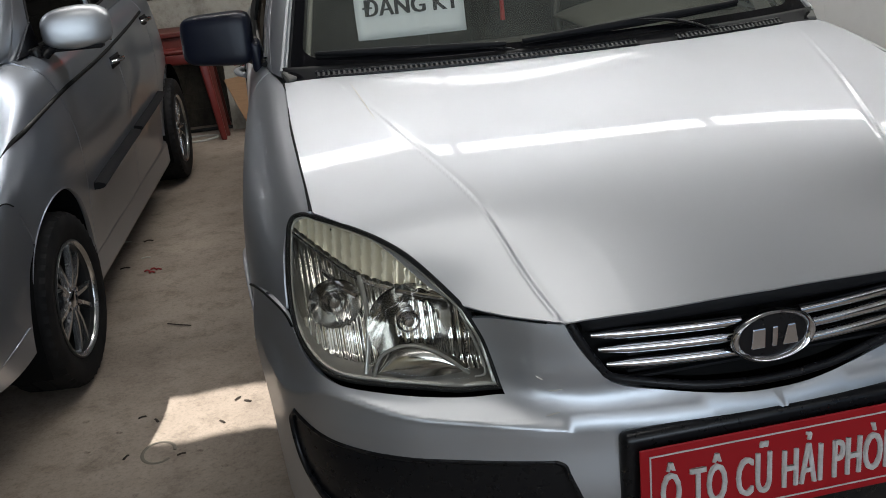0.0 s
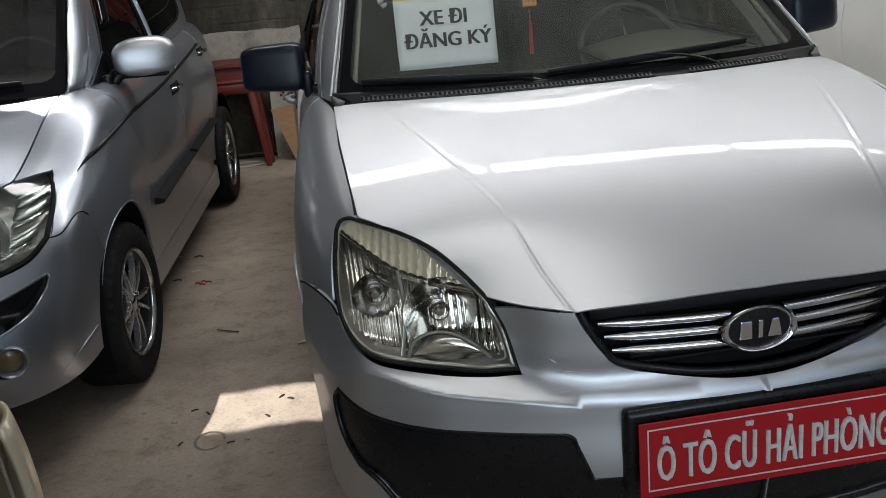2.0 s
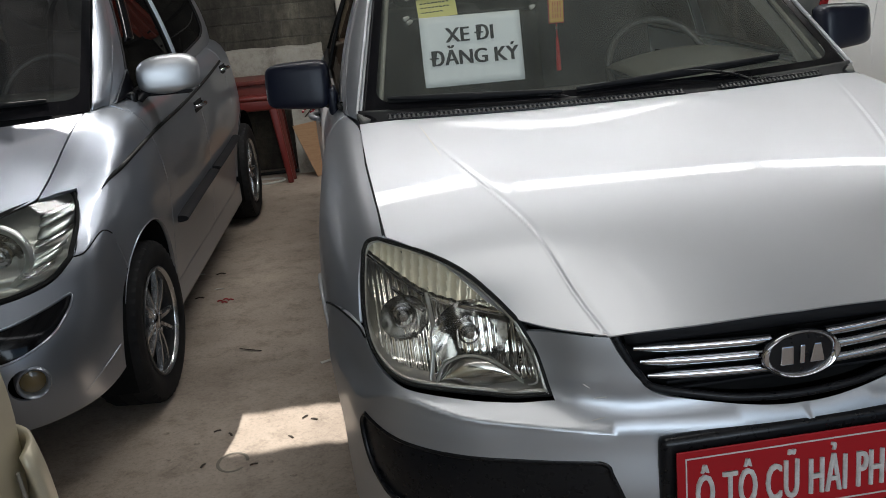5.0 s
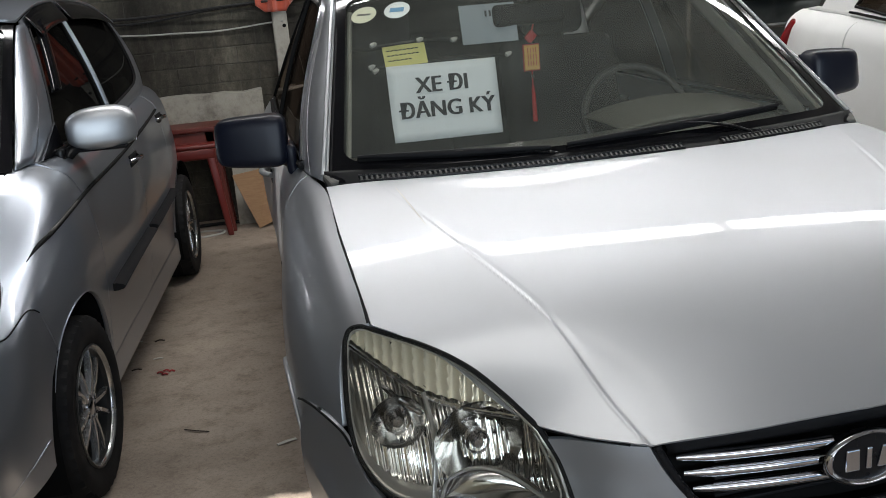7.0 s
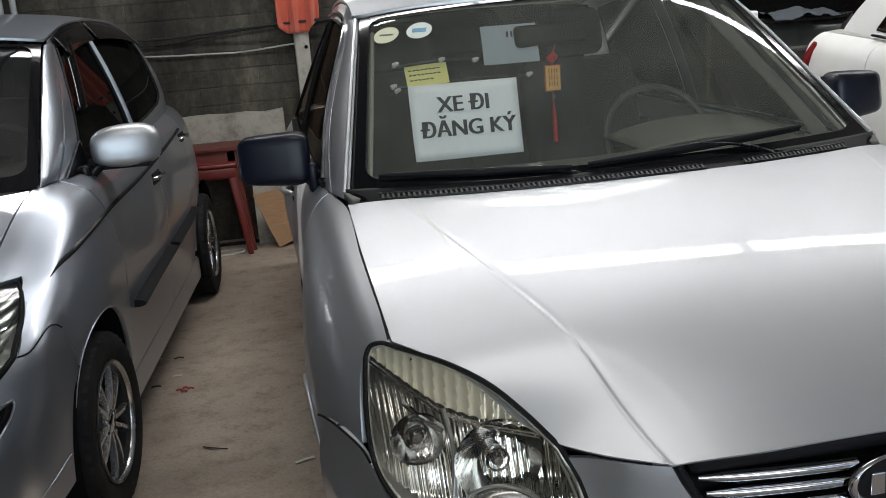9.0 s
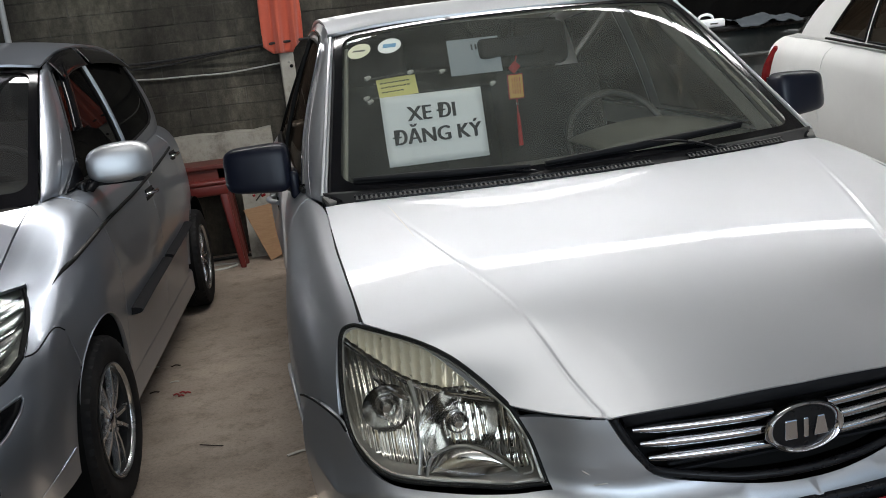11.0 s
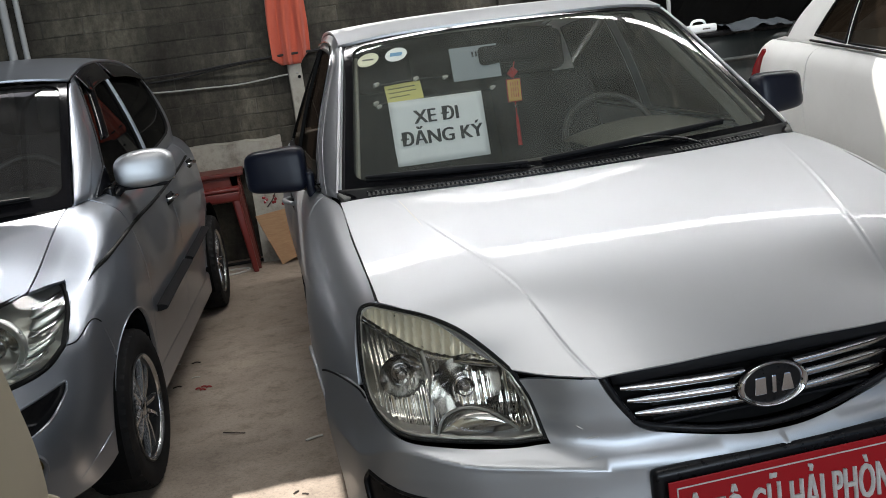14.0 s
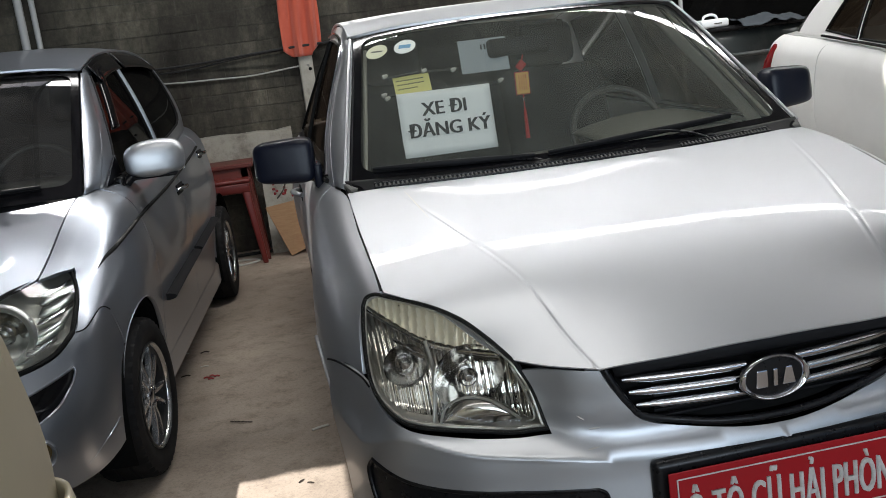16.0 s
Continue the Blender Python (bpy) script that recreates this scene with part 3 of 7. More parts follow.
# ---- car bodies ----
class Body:
    """The smooth surfaces of one car: nose, bonnet, flank, windscreen, roof and side windows. x across, y from nose to tail."""

    def __init__(self, spec):
        self.spec = spec
        self.nx = spline(spec["nose_u"], spec["nose_x"])
        self.ny = eased_grid(spec["nose_u"], spec["nose_z"], spec["nose_y"], *spec.get("nose_ease", (0.03, 0.006)))
        self.mid_z = eased(*spec["mid_z"])
        self.side_z = eased(*spec["side_z"])
        self.ridge_x = spline(*spec["ridge_x"])
        self.seam_x = eased(*spec["seam_x"])
        self.flank_x = eased(*spec["flank_x"])
        self.rail_x = spline(*spec["rail_x"])
        self.rail_z = spline(*spec["rail_z"])
        self.belt_x = spline(*spec["belt_x"])
        self.belt_z = spline(*spec["belt_z"])
        self.roof_z = spline(*spec["roof_z"])
        self.half = spec["half"]
        self.ridge = spec.get("ridge", 0.0)
        self.ledge = eased(*spec["ledge"]) if "ledge" in spec else None

    def nose(self, u, z):
        a = abs(u)
        q = z
        if self.ledge:   # the ledge below the lamp rises with the lamp's lower edge
            k = min(1.0, max(0.0, (z - 0.475) / 0.05)) * min(1.0, max(0.0, (0.80 - z) / 0.12))
            q = z - max(0.0, self.ledge(a)) * k * k * (3 - 2 * k)
        y = self.ny(a, q)
        x = self.nx(a)
        return (x if u > 0 else -x, y, z)

    def u_of(self, x):
        lo, hi = 0.0, 1.4
        for _ in range(40):
            mid = (lo + hi) / 2
            lo, hi = (mid, hi) if self.nx(mid) < abs(x) else (lo, mid)
        return lo

    def on_nose(self, pts):
        """Turns corners (x, z) into the nose's own (u, z)."""
        return [(self.u_of(x), z) for x, z in pts]

    def bonnet(self, x, y):
        a = abs(x)
        t = min(a / self.half, 1.15)
        if not self.ridge:
            return (x, y, self.mid_z(y) + (self.side_z(y) - self.mid_z(y)) * t ** 2.2)
        # beyond the ridge the sheet falls away more steeply
        fall = lambda q: self.ridge * 0.007 * math.log(1 + math.exp(min(60, (q - self.ridge_x(y)) / 0.007)))
        r = (a - self.ridge_x(y)) / 0.004
        z = self.mid_z(y) + (self.side_z(y) - self.mid_z(y) + fall(self.half)) * t ** 2.2 - fall(a)
        crisp = min(1.0, max(0.0, (1.0 - y) / 0.45))
        return (x, y, z + crisp * (0.0014 * math.exp(-r * r) - 0.0016 * math.exp(-((a - self.ridge_x(y) + 0.009) / 0.006) ** 2)))

    def wing(self, y, d, raw=False):
        """The flank: d runs down from the bonnet's seam, about in metres."""
        v = d / 0.66
        xs, zs, xf = self.seam_x(y), self.seam_z(y), self.flank_x(y)
        w = xf - xs
        k = [0, 0.12, 0.3, 0.5, 0.75, 1.0]
        a, b = self.spec.get("shoulder", (0.045, 0.14))
        tuck = self.spec.get("tuck", 0.0)
        x = spline(k, [xs, xs + 0.30 * w, xs + 0.72 * w, xs + 0.93 * w, xf + 0.004, xf + 0.006 - tuck])(v)
        z = spline(k, [zs, zs - 0.18 * a - 0.004, zs - a, zs - b, zs - 0.36, zs - 0.62])(v)
        if raw or "nose_blend" not in self.spec:
            return (x, y, z)
        # ahead of the wheel the flank runs over into the nose
        y0, y1 = self.spec["nose_blend"]
        k = min(1.0, max(0.0, (y - y0) / (y1 - y0)))
        if k == 1.0:
            return (x, y, z)
        w = min(1.0, max(0.0, d / 0.07))
        top = min(1.0, max(0.0, (z - 0.70) / 0.13))
        k = max(k * k * (3 - 2 * k), 1 - w * w * (3 - 2 * w), top * top * (3 - 2 * top))
        lo, hi = 0.3, 1.3
        for _ in range(22):
            mid = (lo + hi) / 2
            lo, hi = (mid, hi) if self.ny(mid, z) < y else (lo, mid)
        return (self.nx(lo) + (x - self.nx(lo)) * k, y, z)

    def seam_z(self, y):
        if "nose_blend" not in self.spec or y > 1.1:
            return self.side_z(y)
        k = min(1.0, max(0.0, (y - 0.85) / 0.25))
        return self.bonnet(self.seam_x(y), y)[2] * (1 - k) + self.side_z(y) * k

    def d_of(self, y, z):
        lo, hi = -0.02, 0.9
        for _ in range(30):
            mid = (lo + hi) / 2
            lo, hi = (mid, hi) if self.wing(y, mid, True)[2] > z else (lo, mid)
        return lo

    def on_wing(self, pts):
        """Turns corners (y, z) into the flank's own (y, d)."""
        return [(y, self.d_of(y, z)) for y, z in pts]

    def screen(self, s, t):
        (xb, yb, zb), (yc, zc), (xt, yt, zt), (yk, zk) = self.spec["screen"]
        a = abs(s) ** 2.2
        lo = Vector((s * xb, yc + (yb - yc) * a, zc + (zb - zc) * a))
        hi = Vector((s * xt, yk + (yt - yk) * a, zk + (zt - zk) * a))
        return lo.lerp(hi, t) + Vector((0, -0.45, 0.6)) * (0.055 * t + 0.19 * t ** 5) * (1 - t) * (1 - 0.4 * a)

    def roof(self, s, t):
        (xt, yt, zt), (yk, zk) = self.spec["screen"][2:]
        a = abs(s) ** 2.2
        y = yk + (yt - yk) * a + (self.spec["roof_end"] - yk) * t
        yy = max(y, yt)
        x = s * (self.rail_x(yy) + 0.002)
        e = (self.roof_z(y) - self.rail_z(yy) - 0.012)
        return Vector((x, y, self.roof_z(y) - e * abs(s) ** 2.6))

    def side(self, y, t):
        """The side windows' surface: from the belt line, t 0, to the roof rail, t 1."""
        b = Vector((self.belt_x(y), y, self.belt_z(y)))
        r = Vector((self.rail_x(y), y, self.rail_z(y)))
        return b.lerp(r, t) + Vector((0.028 * 4 * t * (1 - t) * 0.6, 0, 0))


def mirrored(f, s):
    return lambda u, v: Matrix.Diagonal((s, 1, 1)) @ Vector(f(u, v))


def arch(cy, cz, r, a0, a1, n=14):
    return [(cy + r * math.cos(radians(a0 + (a1 - a0) * k / n)), cz + r * math.sin(radians(a0 + (a1 - a0) * k / n))) for k in range(n + 1)]


def cabin(b, car, paint, glass, windows, screen_glass, pillar_black=False, wall_paint=None):
    """Windscreen with its dark border, roof, pillars and side windows on both sides."""
    sc = lambda u, v: b.screen(u / 0.7, v / 0.75)
    edge = lambda k, lo, hi: loop_of([(-0.7 * k, lo), (0.7 * k, lo)], [(0.7 * k, lo), (0.7 * k, hi)], [(0.7 * k, hi), (-0.7 * k, hi)], [(-0.7 * k, hi), (-0.7 * k, lo)])
    def rounded(k, lo, hi, r=0.05):
        x = 0.7 * k
        pts = []
        for cx, cy, a in ((x - r, hi - r, 0), (-x + r, hi - r, 90), (-x + r, lo + r, 180), (x - r, lo + r, 270)):
            pts += [(cx + r * math.cos(radians(a + j * 15)), cy + r * math.sin(radians(a + j * 15))) for j in range(7)]
        return pts
    pane_ob = patch("windscreen", edge(0.985, 0.0, 0.742), sc, screen_glass, car, (0, -1, 1), 0.05, "clear windscreen glass", 0.0, lift=0.003)
    pane_ob.visible_shadow = False
    patch("screen_border", edge(0.99, -0.01, 0.748), sc, SCREEN_BLACK, car, (0, -1, 1), 0.04, "black border printed round the windscreen", 0.003, [rounded(0.945, 0.055, 0.732)], lift=0.009)
    rf = patch("roof", loop_of([(-0.7, 0.012), (0.7, 0.012)], [(0.7, 0.012), (0.7, 1.0)], [(0.7, 1.0), (-0.7, 1.0)], [(-0.7, 1.0), (-0.7, 0.012)]), lambda u, v: b.roof(u / 0.7, v), paint, car, (0, 0, 1), 0.05, "", 0.01)
    for s in (-1, 1):
        # windscreen pillar, a rounded strip from the bonnet's corner to the roof
        def pillar(p, t):
            e = b.screen(1.0, t * 1.01)
            y2 = e.y + 0.10 + 0.03 * (1 - t)
            f = b.side(max(y2, b.spec["screen"][0][1] + 0.10), min(1.0, max(0.0, (e.z - b.belt_z(y2)) / max(0.05, b.rail_z(max(y2, b.spec["screen"][2][1])) - b.belt_z(y2)))))
            m = e.lerp(f, p)
            return m + Vector((0.6, -0.5, 0.35)) * 0.055 * p * (1 - p)
        sheet("windscreen_pillar", mirrored(pillar, s), BLACK if pillar_black else paint, car, 10, 18, (s, -0.4, 0.3), "", 0.004)
        outline, holes = windows
        fl = mirrored(lambda u, v: b.side(u, v / 0.5), s)
        patch("window_frame", outline, fl, wall_paint or paint, car, (s, 0, 0.3), 0.05, "", 0.006, holes)
        for h in holes:
            patch("side_window", h, fl, glass, car, (s, 0, 0.3), 0.08, "", 0.0, lift=-0.004)
            rim = [Vector(fl(*q)) + Vector((s * 0.001, 0, 0)) for q in h]
            tube([*rim, rim[0]], 0.006, SEAL, "window_seal", car, "", 0, 5)


def seat(name, m, label="dark cloth car seat with headrest"):
    root = thing(name, label, "car seat", "car seats", m)
    bm = box((0.50, 0.50, 0.16), Matrix.Translation((0, 0, 0.30)), 0.05, 3)
    part("cushion", bm, SEAT, root, "", True, 60)
    bm = box((0.48, 0.13, 0.62), pose(0, 0.28, 0.62, -16), 0.055, 3)
    part("backrest", bm, SEAT, root, "", True, 60)
    bm = box((0.26, 0.09, 0.19), pose(0, 0.40, 1.02, -12), 0.04, 3)
    part("headrest", bm, SEAT, root, "", True, 60)
    return root


def steering_wheel(m):
    root = thing("steering_wheel", "dark three-spoke steering wheel with a grey rim", "steering wheel", "", m)
    ring = [(0.185 * math.cos(a * math.pi / 16), 0.185 * math.sin(a * math.pi / 16), 0) for a in range(33)]
    tube(ring, 0.0125, WHEEL_GRIP, "rim", root, "grey rim", 0, 10)
    part("hub", box((0.15, 0.12, 0.05), Matrix(), 0.025, 3), BLACK_DULL, root, "", True, 60)
    for a in (0, 180, 270):
        part("spoke", box((0.13, 0.035, 0.018), Matrix.Rotation(radians(a), 4, 'Z') @ Matrix.Translation((0.115, 0, -0.005)), 0.007), BLACK_DULL, root, "", True, 60)
    return root


def wiper(car, b, s0, s1, t0, t1, pivot, name="wiper"):
    """A wiper parked on the foot of the windscreen: blade, spine and a bent arm."""
    root = new(name)
    root.parent = car
    at = lambda s, t, k: b.screen(s, t) + Vector((0, -0.5, 0.7)) * k
    line = lambda k, n=7: [at(s0 + (s1 - s0) * i / n, t0 + (t1 - t0) * i / n, k) for i in range(n + 1)]
    tube(line(0.008), 0.0055, SEAL, "blade", root, "", 2, 6)
    tube(line(0.020), lambda t: 0.005 + 0.006 * math.sin(math.pi * t), BLACK_DULL, "spine", root, "", 2, 6)
    mid = at((s0 + s1) / 2, (t0 + t1) / 2, 0.028)
    p = Vector(pivot)
    tube([p, p.lerp(mid, 0.25) + Vector((0, 0, 0.012)), p.lerp(mid, 0.6) + Vector((0, 0, 0.012)), mid], lambda t: 0.010 - 0.005 * t, BLACK, "arm", root, "", 5, 8, 0.6)
    part("pivot_cap", lathe([(0, 0.02), (0.011, 0.018), (0.015, 0.008), (0.016, -0.02)], 16, Matrix.Translation(p)), BLACK, root, "", True)
    return root


def lamp_bowl(car_part, centre, radius, depth, bulb=0.014, mat=REFLECTOR):
    """A round reflector with its bulb, opening towards -y."""
    m = Matrix.Translation(centre) @ Matrix.Rotation(math.pi / 2, 4, 'X')
    prof = [(radius * k / 10, -depth * (1 - (k / 10) ** 2)) for k in range(0, 11)]
    part("reflector", lathe(prof, 28, m), mat, car_part, "", True, 60)
    part("bulb", lathe([(0, 0.004), (bulb * 0.7, 0.002), (bulb, -0.006), (bulb * 0.9, -0.03), (bulb * 1.5, -0.032), (bulb * 1.5, -depth)], 16, m), BULB, car_part, "", True, 50)
    part("bulb_ring", lathe([(bulb * 1.5, -0.004), (bulb * 1.75, -0.001), (bulb * 1.9, -0.006), (bulb * 1.7, -0.010)], 20, m, True), CHROME, car_part, "", True, 50)


def door_mirror(car, side, centre, shell, arm_from, size=(0.185, 0.10, 0.125), label="", foot=BLACK, egg=False, foot_r=0.030):
    """A mirror housing on a short foot; the glass looks towards the tail."""
    root = new("door_mirror")
    root.parent = car
    tagged(root, label)
    bm = bmesh.new()
    bmesh.ops.create_uvsphere(bm, u_segments=28, v_segments=18, radius=1.0)
    for v in bm.verts:
        ex, pw = (0.64, 3.5) if egg else (0.55, 5.5)
        sx, sy, sz = (math.copysign(abs(c) ** e, c) for c, e in ((v.co.x, ex), (v.co.y, ex), (v.co.z, ex if v.co.z > 0 else 0.40)))
        n = max(1e-6, (abs(sx) ** pw + abs(sy) ** pw + abs(sz) ** pw) ** (1 / pw))
        v.co = Vector((sx / n * size[0] / 2, sy / n * size[1] / 2, sz / n * size[2] / 2))
    for v in bm.verts:
        k = v.co.x * side / size[0] + 0.5
        v.co.z *= (0.80 + 0.28 * math.sin(math.pi * (0.10 + 0.66 * k))) if egg else (0.88 + 0.14 * (1 - k))
        if egg and v.co.z < 0:
            v.co.z *= 0.86
        v.co.y += 0.03 * k * k + 0.02 * (v.co.z / size[2])
        if v.co.y > 0:
            v.co.y *= 0.75
    bm.transform(Matrix.Translation(centre) @ Matrix.Rotation(side * radians(8), 4, 'Z'))
    part("housing", bm, shell, root, "", True, 70)
    part("mirror_glass", box((size[0] * 0.86, 0.004, size[2] * 0.78), Matrix.Translation(Vector(centre) + Vector((0, size[1] * 0.42, 0))), 0.0015), MIRROR, root)
    c = Vector(centre)
    tube([Vector(arm_from), Vector(arm_from).lerp(c + Vector((-side * size[0] * 0.35, 0, -size[2] * 0.3)), 0.5) + Vector((0, 0, 0.004)), c + Vector((-side * size[0] * 0.30, 0, -size[2] * 0.28))], foot_r, foot, "foot", root, "", 5, 10, 0.7)
    part("base", box((0.03, 0.13, 0.085), Matrix.Translation(arm_from), 0.012, 3), foot, root, "", True, 60)
    return root


def door_handle(car, s, b, y, z, mat, depth=0.016):
    d = b.d_of(y, z)
    p = Vector(mirrored(b.wing, s)(y, d))
    root = new("door_handle")
    root.parent = car
    part("recess", box((0.006, 0.16, 0.05), Matrix.Translation(p + Vector((s * 0.001, 0, -0.004))), 0.0025), BLACK_DULL, root)
    tube([p + Vector((s * 0.002, -0.085, 0)), p + Vector((s * depth * 1.6, -0.05, 0.004)), p + Vector((s * depth * 1.9, 0.02, 0.004)), p + Vector((s * 0.002, 0.085, 0))], 0.013, mat, "grip", root, "", 5, 8, 0.75)
    return root

# ---- the shed ----
def structure(name, bm, mat, label=""):
    return tagged(part(name, bm, mat, None, label), "", "", "", "structure")


WALL_Y = 5.40
structure("floor", box((70, 70, 0.4), Matrix.Translation((0, 0, -0.2))), FLOOR, "grey worn concrete floor with dust and stains")
wall_back = structure("wall_back", box((7.0, 0.16, 3.43), Matrix.Translation((-2.5, WALL_Y + 0.09, 1.715))), MORTAR, "sooty concrete block wall")
structure("wall_return", box((0.16, 3.8, 3.43), Matrix.Translation((1.08, 7.23, 1.715))), MORTAR, "dark return wall")
structure("wall_far", box((5.2, 0.16, 3.43), Matrix.Translation((3.6, 9.1, 1.715))), MORTAR, "dark far wall")
# the left and right walls are unseen, added to close the shed in
structure("wall_left", box((0.2, 12.0, 3.43), Matrix.Translation((-6.0, -0.5, 1.715))), MORTAR, "added dark side wall")
# unseen low wall, added to keep low outside light off the bumpers
structure("front_blocker", box((12.2, 0.2, 1.40), Matrix.Translation((0.1, -6.75, 0.70))), MORTAR, "added low wall that blocks light from outside")
structure("wall_right", box((0.2, 15.6, 3.43), Matrix.Translation((6.2, 1.3, 1.715))), MORTAR, "added dark side wall")

# the roof: corrugated sheets on rafters, with clear strips left between them
ROOF_Z = 3.43
# the second strip is supposed, an unseen opening added to light the noses
STRIPS = [(-2.5, 6.2, 3.04, 3.31), (-6.0, 6.2, -2.80, -2.48)]   # x0, x1, y0, y1


def roofing(x0, x1, y0, y1):
    bm = bmesh.new()
    n = int((x1 - x0) / 0.05)
    rows = [[bm.verts.new((x0 + (x1 - x0) * k / n, y, ROOF_Z + 0.014 * (k % 2) + (0.025 if k % 5 == 0 else 0))) for k in range(n + 1)] for y in (y0, y1)]
    for k in range(n):
        bm.faces.new((rows[0][k], rows[0][k + 1], rows[1][k + 1], rows[1][k]))
    ob = structure("ceiling", bm, ROOF_METAL, "dull corrugated roof sheets")
    m = ob.modifiers.new("thickness", 'SOLIDIFY')
    m.thickness = 0.004


edges_y = [9.2] + [y for _, _, a, b in STRIPS for y in (b, a)] + [-6.5]
for hi, lo in zip(edges_y[0::2], edges_y[1::2]):
    roofing(-6.1, 6.3, lo, hi)
for x0, x1, a, b in STRIPS:
    if x0 > -5.9:
        roofing(-6.1, x0, a, b)
    if x1 < 6.1:
        roofing(x1, 6.3, a, b)
for k in range(7):
    structure("rafter", box((0.05, 15.6, 0.09), Matrix.Translation((-5.4 + 1.83 * k, 1.35, ROOF_Z - 0.06))), STEEL, "dark steel rafter")
for x0, x1, a, b in STRIPS:
    for x in (-5.9 + 1.21 * k + 0.21 * math.sin(k * 3.1) for k in range(11)):
        if not x0 < x < x1:
            continue
        structure("strip_clip", box((0.018, b - a + 0.04, 0.012), Matrix.Translation((x, (a + b) / 2, ROOF_Z + 0.02))), STEEL, "thin bar across the roof opening")
# lamps for daylight in the roof openings and in a supposed, unseen open front
for (x0, x1, a, b), watts in zip(STRIPS, STRIP_W):
    ld = bpy.data.lights.new("sky_strip", 'AREA')
    x0 = max(x0, -1.75) if a > 0 else x0
    ld.shape, ld.size, ld.size_y, ld.energy, ld.color = 'RECTANGLE', x1 - x0, b - a, watts, (1.0, 0.985, 0.97)
    new("sky_strip", ld).matrix_world = look(((x0 + x1) / 2, (a + b) / 2, ROOF_Z + 0.06), ((x0 + x1) / 2, (a + b) / 2 + 0.0001, 0))
# an added sheet under the roof, with a fill lamp for the bonnet
FILL_PANEL = (-1.25, 0.25, 0.10, 1.02)
structure("fill_panel", box((FILL_PANEL[1] - FILL_PANEL[0], FILL_PANEL[3] - FILL_PANEL[2], 0.006), Matrix.Translation(((FILL_PANEL[0] + FILL_PANEL[1]) / 2, (FILL_PANEL[2] + FILL_PANEL[3]) / 2, ROOF_Z - 0.008))), PAPER, "added pale sheet behind the fill lamp")
ld = bpy.data.lights.new("fill_lamp", 'AREA')
ld.shape, ld.size, ld.size_y, ld.energy, ld.color = 'RECTANGLE', FILL_PANEL[1] - FILL_PANEL[0], FILL_PANEL[3] - FILL_PANEL[2], FILL_PANEL_W, (1.0, 0.98, 0.95)
new("fill_lamp", ld).matrix_world = look(((FILL_PANEL[0] + FILL_PANEL[1]) / 2, (FILL_PANEL[2] + FILL_PANEL[3]) / 2, ROOF_Z - 0.02), ((FILL_PANEL[0] + FILL_PANEL[1]) / 2, (FILL_PANEL[2] + FILL_PANEL[3]) / 2 + 0.0001, 0))
# front fill lamp, set off to the left to brighten the noses
ld = bpy.data.lights.new("sky_front", 'AREA')
ld.shape, ld.size, ld.size_y, ld.energy, ld.color = 'RECTANGLE', 8.0, 1.9, FRONT_W, (0.78, 0.89, 1.0)
new("sky_front", ld).matrix_world = look((-1.9, -6.55, 2.40), (-1.9, 0, 2.40))

